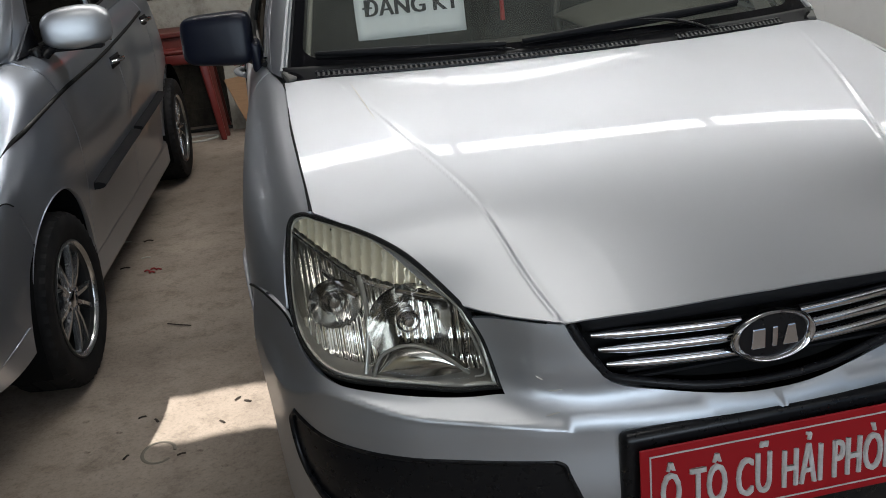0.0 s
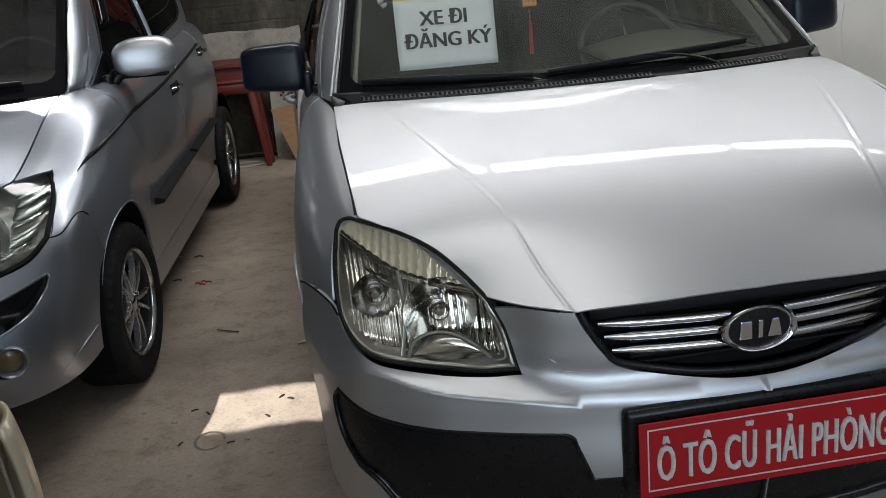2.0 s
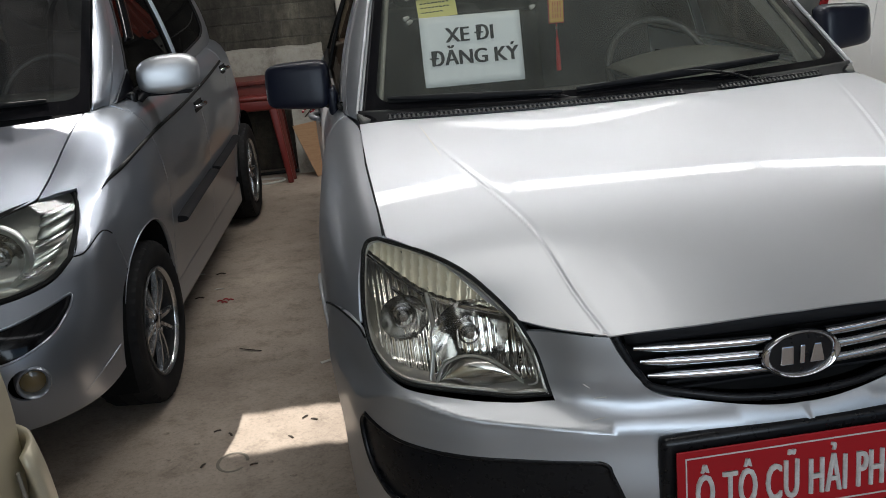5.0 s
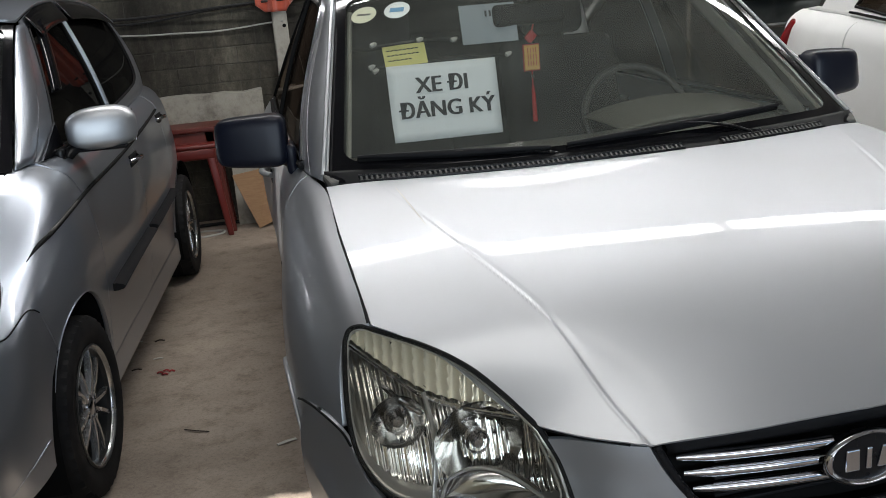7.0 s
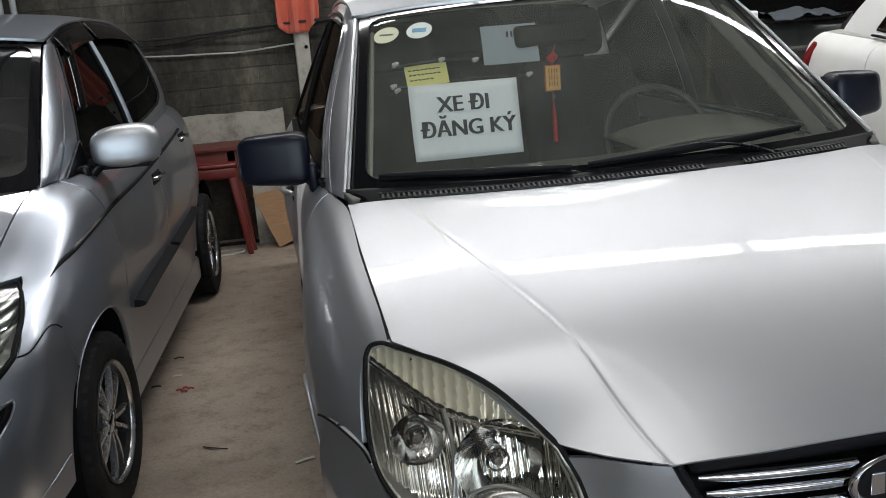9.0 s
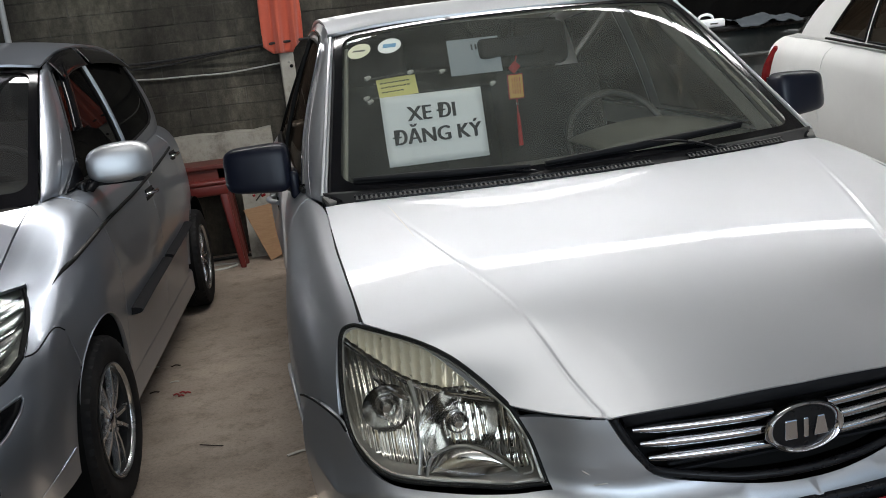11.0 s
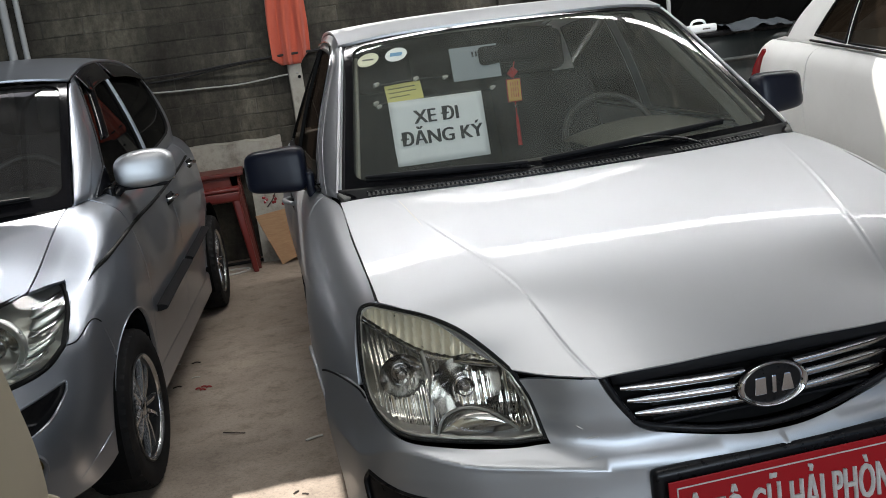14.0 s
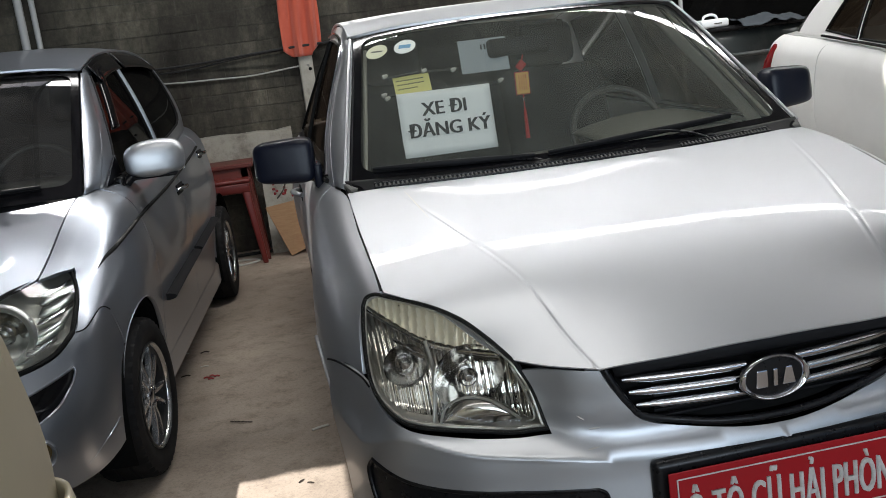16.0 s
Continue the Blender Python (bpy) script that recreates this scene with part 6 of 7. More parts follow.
        patch("lens", lamp_o, fn, LENS_CLEAN, lamp, (s * 0.5, -1, 0.6), 0.025, "", 0.0, lift=0.003).visible_shadow = False
        rim = [fn(*q) + Vector((0, 0.003, 0)) for q in lamp_o]
        tube([*rim, rim[0]], 0.008, SEAL, "lamp_seal", lamp, "", 0, 6)
        deep = lambda u, z, f=fn: f(u, z) + Vector((-s * 0.02, 0.09 + 0.010 * math.sin(z * 130), -0.012))
        patch("housing", lamp_o, deep, LAMP_BEZEL, lamp, (s * 0.5, -1, 0.5), 0.012, "", 0.0)
        wall = [(fn(*q) + Vector((0, 0.003, 0)), deep(*q)) for q in lamp_o]
        mesh_object("side_wall", [p for w in wall for p in w], [[2 * i, 2 * i + 1, (2 * i + 3) % (2 * len(wall)), (2 * i + 2) % (2 * len(wall))] for i in range(len(wall))], LAMP_BEZEL, lamp)
        lamp_bowl(lamp, fn(b.u_of(0.545), 0.715) + Vector((0, 0.056, 0)), 0.074, 0.065, 0.018)
        lamp_bowl(lamp, fn(b.u_of(0.40), 0.695) + Vector((0, 0.03, 0)), 0.045, 0.04, 0.012)
        ringed = Matrix.Translation(fn(b.u_of(0.545), 0.715) + Vector((0, 0.052, 0))) @ Matrix.Rotation(math.pi / 2, 4, 'X')
        part("pale_ring", lathe([(0.072, 0.0), (0.078, 0.010), (0.090, 0.012), (0.096, 0.002), (0.094, -0.012)], 40, ringed, True), LAMP_SATIN, lamp, "", True, 50)
        for k in range(7):
            t = k / 7 + 0.02 * math.sin(k * 2.7)
            facet = lambda p, q, f=fn, t=t: f(b.u_of(0.612 + 0.075 * p * (1 - 0.25 * abs(t - 0.5)) + 0.045 * math.sin(math.pi * (0.25 + 0.6 * t)) - 0.035), 0.652 + 0.165 * (t * 0.86 + (0.10 + 0.03 * math.sin(k * 1.9)) * q + 0.10 * p * p)) + Vector((0, 0.026 + 0.036 * (p - 0.4) ** 2 * 3 + 0.016 * (q - 0.5) ** 2 * 4, 0))
            sheet("facet", facet, LAMP_SATIN if k % 3 else CHROME, lamp, 5, 4, (s * 0.5, -1, 0.4), "", 0.0015)
        # wing, doors, rear quarter
        wf = mirrored(b.wing, s)
        O = b.on_wing
        edge = [(b.ny(b.u_of(x), z) + k, z) for x, z, k in ((0.728, 0.684, 0.004), (0.723, 0.748, -0.004), (0.697, 0.801, -0.022), (0.660, 0.828, -0.035))]
        wing = loop_of([(0.474, 0.002), (0.58, 0.002), (0.66, 0.002), (0.75, 0.002), (0.90, 0.002), (1.02, 0.004)], O([(1.06, 0.99), (1.125, 0.90), (1.165, 0.80), (1.175, 0.60), (1.168, 0.33)]), O([(1.168, 0.30), (1.145, 0.30)]), O(arch(0.79, 0.285, 0.352, 2, 130)),
                       O([(0.562, 0.558), (0.520, 0.655), (0.47, 0.695), (0.40, 0.690), edge[0]]), O(edge) + [(b.ny(b.u_of(0.635), 0.830) - 0.03, b.d_of(b.ny(b.u_of(0.635), 0.830) - 0.03, 0.826)), (0.474, 0.002)])
        patch("wing", wing, wf, SILVER_B, car, (s, -0.3, 0.4), 0.022, "", 0.012)
        # the black gasket between lamp and wing
        lamp_side = spline_points([tuple(fn(b.u_of(x), z) + Vector((0, 0.003, 0))) for x, z in ((0.728, 0.684), (0.723, 0.748), (0.697, 0.801), (0.660, 0.828), (0.630, 0.832), (0.600, 0.826))], 5)
        wing_side = spline_points([tuple(wf(*q)) for q in (*O(edge), (0.51, 0.012), (0.489, 0.002))], 5)
        fold = lambda p, t: Vector(lamp_side[round(p * (len(lamp_side) - 1))]).lerp(Vector(wing_side[round(p * (len(wing_side) - 1))]), t)
        sheet("lamp_gasket", fold, SILVER_B, car, len(lamp_side) - 1, 3, (s * 0.5, -1, 0.5), "", 0.002)
        fd = loop_of([(1.06, 0.012), (1.5, 0.004), (2.06, 0.004)], O([(2.06, 1.02), (2.07, 0.6), (2.05, 0.30)]), O([(2.05, 0.30), (1.18, 0.30)]), O([(1.176, 0.31), (1.183, 0.60), (1.172, 0.80), (1.132, 0.905), (1.07, 0.985)]))
        rd = loop_of([(2.068, 0.004), (2.5, 0.004), (2.86, 0.004)], O([(2.90, 1.07), (2.90, 0.80), (2.83, 0.55), (2.80, 0.30)]), O([(2.80, 0.30), (2.058, 0.30)]), O([(2.058, 0.30), (2.078, 0.6), (2.068, 1.02)]))
        rq = loop_of([(2.87, 0.004), (3.2, 0.004), (3.60, 0.004)], O([(3.62, 1.08), (3.68, 0.7), (3.66, 0.32)]), O([(3.66, 0.32), (3.605, 0.30)]), O(arch(3.245, 0.285, 0.352, 2, 176)), O([(2.892, 0.31), (2.84, 0.56), (2.908, 0.80), (2.908, 1.06), (2.87, 1.08)]))
        for nm, o in (("front_door", fd), ("rear_door", rd), ("rear_quarter", rq)):
            patch(nm, o, wf, SILVER_B, car, (s, 0, 0.3), 0.045, "", 0.012)
        for cy in (0.79, 3.245):
            lip = [Vector(wf(*q)) + Vector((s * 0.001, 0, 0)) for q in O(arch(cy, 0.285, 0.355, 0, 150 if cy < 1 else 178))]
            tube(lip, 0.0018, SILVER_B, "arch_flare", car, "", 2, 8)
            liner = bmesh.new()
            ring = [(cy + 0.362 * math.cos(radians(a)), 0.285 + 0.362 * math.sin(radians(a))) for a in range(-12, 200, 10)]
            rows = [[liner.verts.new((s * x, y, z)) for y, z in ring] for x in (0.46, 0.79)]
            for i in range(len(ring) - 1):
                liner.faces.new((rows[0][i], rows[0][i + 1], rows[1][i + 1], rows[1][i]))
            liner.faces.new(rows[0])
            part("arch_liner", liner, VOID, car)
        wheel("front_wheel", on_axle(s * 0.715, 0.79, 0.285, -2.5), car, 0.285, 0.183, 0.19, 5)
        wheel("rear_wheel", on_axle(s * 0.715, 3.245, 0.285), car, 0.285, 0.183, 0.19, 5)
        # crease along the flank, door moulding and handles
        cr = [Vector(wf(y, b.d_of(y, z))) + Vector((s * 0.002, 0, 0)) for y, z in ((0.60, 0.806), (0.64, 0.820), (0.68, 0.832), (0.74, 0.843), (0.80, 0.854), (0.95, 0.872), (1.25, 0.885), (1.8, 0.905), (2.4, 0.945), (2.86, 0.975))]
        tube(cr, lambda t: 0.0006 + 0.0064 * min(1, t * 4), SEAL, "flank_groove", car, "dark groove along the doors", 6, 6)
        mo = [Vector(wf(y, b.d_of(y, z))) + Vector((s * 0.004, 0, 0)) for y, z in ((1.27, 0.520), (1.6, 0.530), (2.03, 0.545))]
        tube(mo, 0.040, BLACK_DULL, "door_moulding", car, "black door moulding", 6, 10, 0.35)
        mo = [Vector(wf(y, b.d_of(y, z))) + Vector((s * 0.004, 0, 0)) for y, z in ((2.085, 0.546), (2.45, 0.558), (2.80, 0.568))]
        tube(mo, 0.038, BLACK_DULL, "door_moulding", car, "black door moulding", 6, 10, 0.35)
        door_handle(car, s, b, 2.02, 0.862, CHROME)
        door_handle(car, s, b, 2.86, 0.935, CHROME)
        part("sill", box((0.07, 1.75, 0.13), Matrix.Translation((s * 0.745, 2.0, 0.245)), 0.02), SILVER_B, car)
        part("mud_flap", box((0.16, 0.012, 0.17), pose(s * 0.695, 1.15, 0.235, -8), 0.004), BLACK_DULL, car)
        # rain guards over the side windows
        for y0, y1 in ((1.60, 2.045), (2.10, 3.06)):
            vis = lambda p, t: Vector(mirrored(b.side, s)(y0 + (y1 - y0) * p, 1.0 - 0.16 * t - 0.05 * p * (y0 > 2))) + Vector((s * (0.010 + 0.022 * t ** 0.7), 0, 0.004))
            sheet("rain_guard", vis, SCREEN_BLACK, car, 24, 4, (s, 0, 0), "smoked rain guard over the window", 0.003)
        leg = lambda p, t: Vector(mirrored(b.side, s)(1.405 + 0.23 * p + 0.095 * t, 0.47 + 0.47 * p)) + Vector((s * (0.008 + 0.026 * math.sin(math.pi * (0.1 + 0.6 * t))), 0, 0))
        sheet("rain_guard_leg", leg, SCREEN_BLACK, car, 12, 5, (s, -0.3, 0), "front leg of the smoked rain guard", 0.003)
        sheet("shoulder", mirrored(lambda p, t: Vector(b.wing(1.03 + 2.55 * p, 0.003)).lerp(b.side(min(3.4, 1.03 + 2.55 * p), 0.02), t), s), SILVER_B, car, 40, 3, (s, 0, 0.5), "", 0.002)
    # two dark filler blocks, added to stop light below the hatchback
    part("underside", box((1.25, 3.1, 0.30), Matrix.Translation((0, 1.9, 0.36)), 0.03), VOID, car)
    part("bay_filler", box((0.95, 0.55, 0.38), Matrix.Translation((0, 0.66, 0.44)), 0.05), VOID, car)
    sheet("tail_panel", lambda p, t: ((p * 2 - 1) * (0.56 + 0.13 * math.sin(math.pi * min(1, t * 1.2))), 3.76 - 0.20 * abs(p * 2 - 1) ** 4 - 0.22 * (1 - t) ** 2, 1.12 - 0.82 * t), SILVER_B, car, 20, 12, (0, 1, 0), "", 0.01)
    sheet("rear_window", lambda p, t: ((p * 2 - 1) * (0.53 + 0.07 * t), 3.29 + 0.30 * t, 1.49 - 0.38 * t - 0.03 * (p * 2 - 1) ** 2), TINTED, car, 12, 6, (0, 1, 1))
    grille = new("grille")
    grille.parent = car
    part("backing", box((0.60, 0.03, 0.10), Matrix.Translation((0, 0.10, 0.745)), 0.01), BLACK_DULL, grille)
    part("chrome_bar", box((0.58, 0.02, 0.018), Matrix.Translation((0, 0.083, 0.755)), 0.006), CHROME, grille, "", True)
    hood_y = spline([0, 0.25, 0.45, 0.64], [0.775, 0.79, 0.83, 0.90])
    def cowl(p, t):
        x = (p * 2 - 1) * 0.640
        y0 = hood_y(abs(x)) + 0.002
        e = b.screen(x / 0.665, 0.06)
        z0 = b.bonnet(x, y0)[2] - 0.012
        return (x, y0 + (e.y - 0.004 - y0) * t, z0 + (e.z - 0.008 - z0) * t - 0.012 * math.sin(math.pi * t))
    sheet("cowl", cowl, BLACK_DULL, car, 24, 5, (0, 0, 1), "", 0.004)
    wiper(car, b, -0.10, 0.80, 0.05, 0.075, (0.10, 0.80, 1.018))
    wiper(car, b, -0.92, -0.15, 0.06, 0.05, (-0.45, 0.84, 1.012))
    part("washer_jet", box((0.03, 0.02, 0.014), pose(0.30, 0.70, 0.988, -12), 0.005), BLACK, car, "", True)
    frame_o = loop_of([(1.03, 0.0), (1.8, 0.0), (3.38, 0.0)], [(3.38, 0.0), (3.34, 0.25), (3.26, 0.498)], [(3.26, 0.498), (2.3, 0.498), (1.56, 0.498)], [(1.56, 0.498), (1.3, 0.25), (1.03, 0.0)])
    w1 = loop_of([(1.26, 0.03), (2.03, 0.03)], [(2.03, 0.03), (2.03, 0.46)], [(2.03, 0.46), (1.60, 0.46)], [(1.60, 0.46), (1.43, 0.27), (1.26, 0.03)])
    w2 = loop_of([(2.11, 0.03), (2.80, 0.03)], [(2.80, 0.03), (3.02, 0.10), (3.08, 0.44)], [(3.08, 0.44), (2.11, 0.46)], [(2.11, 0.46), (2.11, 0.03)])
    cabin(b, car, SILVER_B, TINTED, (frame_o, [w1, w2]), GLASS_DARK)
    for s in (-1, 1):
        tube([Vector(mirrored(b.side, s)(2.07, t)) + Vector((s * 0.004, 0, 0)) for t in (0.03, 0.3, 0.6, 0.93)], 0.011, SILVER_B, "centre_pillar", car, "", 5, 8, 0.7)
        # same paint as the body, but the lighter SILVER stands for light on the shell
        door_mirror(car, s, (s * 0.838, 1.345, 1.068), SILVER, (s * 0.712, 1.30, 0.985), (0.235, 0.12, 0.145), "silver door mirror on a black foot", BLACK, True)
        part("mirror_trim", box((0.17, 0.05, 0.014), Matrix.Translation((s * 0.835, 1.335, 1.005)), 0.006), BLACK_DULL, car)
        sail = bmesh.new()
        tri = [Vector(mirrored(b.side, s)(y, t)) + Vector((s * 0.006, 0, 0)) for y, t in ((1.10, 0.02), (1.31, 0.02), (1.31, 0.26))]
        sail.faces.new([sail.verts.new(q) for q in tri])
        so = part("mirror_sail", sail, SCREEN_BLACK, car, "black corner panel behind the mirror")
        so.modifiers.new("thickness", 'SOLIDIFY').thickness = 0.008
    car.matrix_world = HATCH_POSE
    # cabin
    st = thing("dashboard", "dark dashboard of the hatchback behind its windscreen", "dashboard", m=HATCH_POSE)
    part("top", box((1.18, 0.42, 0.10), Matrix.Translation((0, 1.26, 0.945)), 0.04, 3), TRIM, st, "", True, 60)
    part("hood", box((0.36, 0.22, 0.07), Matrix.Translation((0.33, 1.36, 1.005)), 0.03, 3), TRIM, st, "", True, 60)
    steering_wheel(HATCH_POSE @ pose(0.33, 1.50, 1.00, 62))
    for x in (-0.33, 0.33):
        seat("front_seat", HATCH_POSE @ pose(x, 1.92, 0.30))
    rb = thing("rear_bench", "dark cloth rear bench seat", "car seat", m=HATCH_POSE)
    part("backrest", box((1.1, 0.15, 0.6), pose(0, 2.95, 0.85, -16), 0.05, 3), SEAT, rb, "", True, 60)
    part("cushion", box((1.1, 0.45, 0.2), Matrix.Translation((0, 2.72, 0.52)), 0.05, 3), SEAT, rb, "", True, 60)
    rv = thing("rear_view_mirror", "dark rear-view mirror of the hatchback with a bright rim", "mirror", m=HATCH_POSE)
    part("shell", box((0.22, 0.03, 0.07), pose(0.03, 1.44, 1.36, -10), 0.014, 3), BLACK_DULL, rv, "", True, 60)
    part("stalk", box((0.018, 0.02, 0.07), Matrix.Translation((0.03, 1.42, 1.415)), 0.005), BLACK_DULL, rv)
    return car


build_hatch()

# ---- plainer cars around ----
def build_plain_car(name, label, paint, glass, m, b=PLAIN, lamp_mat=None, trim=CHROME, rear_handles=True, tail_lamps=True):
    """A hatchback seen in part: skin, doors, glass, wheels, mirrors, handles and lamps."""
    car = thing(name, label, "car")
    N, O = b.on_nose, b.on_wing
    half = [[(0, 0.10), (0.2, 0.115), (0.36, 0.165)], [(0.36, 0.165), (0.46, 0.262), (0.53, 0.366), (0.590, 0.470)],
            [(0.594, 0.485), (0.617, 0.75), (0.636, 0.895)], [(0.636, 0.90), (0.45, 0.83), (0.25, 0.79), (0, 0.775)]]
    right = loop_of(*half)
    patch("bonnet", right + [(-x, y) for x, y in reversed(right) if x > 1e-6], b.bonnet, paint, car, (0, 0, 1), 0.05, "", 0.012)
    for s in (-1, 1):
        fn, wf = mirrored(b.nose, s), mirrored(b.wing, s)
        lamp_o = loop_of(N([(0.628, 0.822), (0.52, 0.805), (0.42, 0.765), (0.33, 0.70)]), N([(0.33, 0.70), (0.50, 0.630), (0.68, 0.645), (0.722, 0.685)]), N([(0.722, 0.685), (0.716, 0.745), (0.655, 0.822), (0.628, 0.822)]))
        skin = loop_of(N([(0.0, 0.70), (0.322, 0.70)]), N([(0.322, 0.70), (0.50, 0.622), (0.69, 0.640), (0.730, 0.684)]),
                       [(b.u_of(0.73), 0.684), (0.86, 0.685), (0.93, 0.712), (0.99, 0.708)], [(0.99, 0.708), (1.05, 0.60), (1.07, 0.45), (1.02, 0.235)], [(1.02, 0.235), (0.5, 0.185), (0.0, 0.185)], [(0.0, 0.185), (0.0, 0.70)])
        patch("bumper_skin", skin, fn, paint, car, (s * 0.5, -1, 0.2), 0.04, "", 0.012)
        patch("headlight", lamp_o, fn, lamp_mat or LAMP_BEZEL, car, (s * 0.5, -1, 0.6), 0.05, "", 0.01)
        wing = loop_of([(0.30, 0.004), (0.40, 0.003), (0.50, 0.002), (0.58, 0.001), (0.66, 0.001), (0.75, 0.002), (1.02, 0.004)], O([(1.06, 0.99), (1.165, 0.80), (1.175, 0.60), (1.168, 0.33)]), O([(1.168, 0.30), (1.145, 0.30)]), O(arch(0.79, 0.285, 0.352, 2, 130)),
                       O([(0.562, 0.558), (0.520, 0.655), (0.47, 0.703), (0.40, 0.702), (0.34, 0.688), (0.30, 0.690)]))
        def crown(p, t):
            y = 0.478 + 0.20 * t
            a = Vector(b.bonnet(0.594 + 0.115 * (y - 0.485), y))
            return a.lerp(Vector(b.wing(y, 0.002)), 0.04 + 0.96 * p)
        sheet("wing_crown", mirrored(crown, s), paint, car, 8, 10, (s * 0.3, 0, 1), "", 0.004)
        fd = loop_of([(1.06, 0.012), (1.5, 0.004), (2.06, 0.004)], O([(2.06, 1.02), (2.07, 0.6), (2.05, 0.30)]), O([(2.05, 0.30), (1.18, 0.30)]), O([(1.176, 0.31), (1.183, 0.60), (1.132, 0.905), (1.07, 0.985)]))
        rd = loop_of([(2.068, 0.004), (2.5, 0.004), (2.86, 0.004)], O([(2.90, 1.07), (2.90, 0.80), (2.83, 0.55), (2.80, 0.30)]), O([(2.80, 0.30), (2.058, 0.30)]), O([(2.058, 0.30), (2.078, 0.6), (2.068, 1.02)]))
        rq = loop_of([(2.87, 0.004), (3.2, 0.004), (3.60, 0.004)], O([(3.62, 1.08), (3.68, 0.7), (3.66, 0.32)]), O([(3.66, 0.32), (3.605, 0.30)]), O(arch(3.245, 0.285, 0.352, 2, 176)), O([(2.892, 0.31), (2.84, 0.56), (2.908, 0.80), (2.908, 1.06), (2.87, 1.08)]))
        for nm, o in (("wing", wing), ("front_door", fd), ("rear_door", rd), ("rear_quarter", rq)):
            patch(nm, o, wf, paint, car, (s, 0, 0.3), 0.06, "", 0.012)
        for cy in (0.79, 3.245):
            liner = bmesh.new()
            ring = [(cy + 0.362 * math.cos(radians(a)), 0.285 + 0.362 * math.sin(radians(a))) for a in range(-12, 200, 10)]
            rows = [[liner.verts.new((s * x, y, z)) for y, z in ring] for x in (0.46, 0.79)]
            for i in range(len(ring) - 1):
                liner.faces.new((rows[0][i], rows[0][i + 1], rows[1][i + 1], rows[1][i]))
            liner.faces.new(rows[0])
            part("arch_liner", liner, VOID, car)
            wheel("wheel", on_axle(s * 0.715, cy, 0.285), car, 0.285, 0.187, 0.175, 5)
        door_handle(car, s, b, 1.85, 0.862, trim)
        if rear_handles:
            door_handle(car, s, b, 2.72, 0.945, trim)
        part("sill", box((0.07, 1.75, 0.13), Matrix.Translation((s * 0.745, 2.0, 0.245)), 0.02), paint, car)
        bl = [Vector(mirrored(b.side, s)(y, 0.02)) + Vector((s * 0.006, 0, 0.0)) for y in (1.2, 1.6, 2.1, 2.6, 3.0)]
        tube(bl, 0.010, trim, "belt_strip", car, "bright belt strip", 5, 8, 0.8)
        sheet("shoulder", mirrored(lambda p, t: Vector(b.wing(1.03 + 2.55 * p, 0.003)).lerp(b.side(min(3.4, 1.03 + 2.55 * p), 0.02), t), s), paint, car, 40, 3, (s, 0, 0.5), "", 0.002)
        tl = [Vector(wf(y, b.d_of(y, z))) + Vector((s * 0.004, 0, 0)) for y, z in ((3.52, 1.07), (3.57, 0.98), (3.60, 0.88), (3.60, 0.80))]
        if tail_lamps:
            tube(tl, lambda t: 0.016 + 0.016 * math.sin(math.pi * t), RED_LAMP, "tail_lamp", car, "red tail lamp", 5, 10)
        door_mirror(car, s, (s * 0.835, 1.345, 1.065), paint, (s * 0.712, 1.30, 0.995), (0.215, 0.11, 0.125), "", BLACK)
    # dark blocks added below floor and bonnet, against light from beneath
    part("underside", box((1.25, 3.1, 0.30), Matrix.Translation((0, 1.9, 0.36)), 0.03), VOID, car)
    part("bay_filler", box((0.95, 0.55, 0.38), Matrix.Translation((0, 0.66, 0.44)), 0.05), VOID, car)
    sheet("tail_panel", lambda p, t: ((p * 2 - 1) * (0.64 + 0.14 * math.sin(math.pi * min(1, t * 1.2))), 3.78 - 0.20 * abs(p * 2 - 1) ** 4 - 0.22 * (1 - t) ** 2, 1.12 - 0.82 * t), paint, car, 20, 12, (0, 1, 0), "", 0.01)
    sheet("rear_window", lambda p, t: ((p * 2 - 1) * (0.55 + 0.10 * t), 3.14 + 0.42 * t, 1.465 - 0.36 * t - 0.03 * (p * 2 - 1) ** 2), TINTED, car, 12, 6, (0, 1, 1))
    part("grille", box((0.60, 0.03, 0.10), Matrix.Translation((0, 0.10, 0.745)), 0.01), BLACK_DULL, car)
    hood_y = spline([0, 0.25, 0.45, 0.64], [0.775, 0.79, 0.83, 0.90])
    def cowl(p, t):
        x = (p * 2 - 1) * 0.640
        y0 = hood_y(abs(x)) + 0.002
        e = b.screen(x / 0.665, 0.06)
        z0 = b.bonnet(x, y0)[2] - 0.012
        return (x, y0 + (e.y - 0.004 - y0) * t, z0 + (e.z - 0.008 - z0) * t)
    sheet("cowl", cowl, BLACK_DULL, car, 16, 3, (0, 0, 1), "", 0.004)
    frame_o = loop_of([(1.03, 0.0), (1.8, 0.0), (3.35, 0.0)], [(3.35, 0.0), (3.25, 0.25), (3.05, 0.498)], [(3.05, 0.498), (2.3, 0.498), (1.56, 0.498)], [(1.56, 0.498), (1.3, 0.25), (1.03, 0.0)])
    w1 = loop_of([(1.26, 0.03), (2.00, 0.03)], [(2.00, 0.03), (2.00, 0.46)], [(2.00, 0.46), (1.60, 0.46)], [(1.60, 0.46), (1.43, 0.27), (1.26, 0.03)])
    w2 = loop_of([(2.13, 0.03), (2.60, 0.03)], [(2.60, 0.03), (2.60, 0.46)], [(2.60, 0.46), (2.13, 0.46)], [(2.13, 0.46), (2.13, 0.03)])
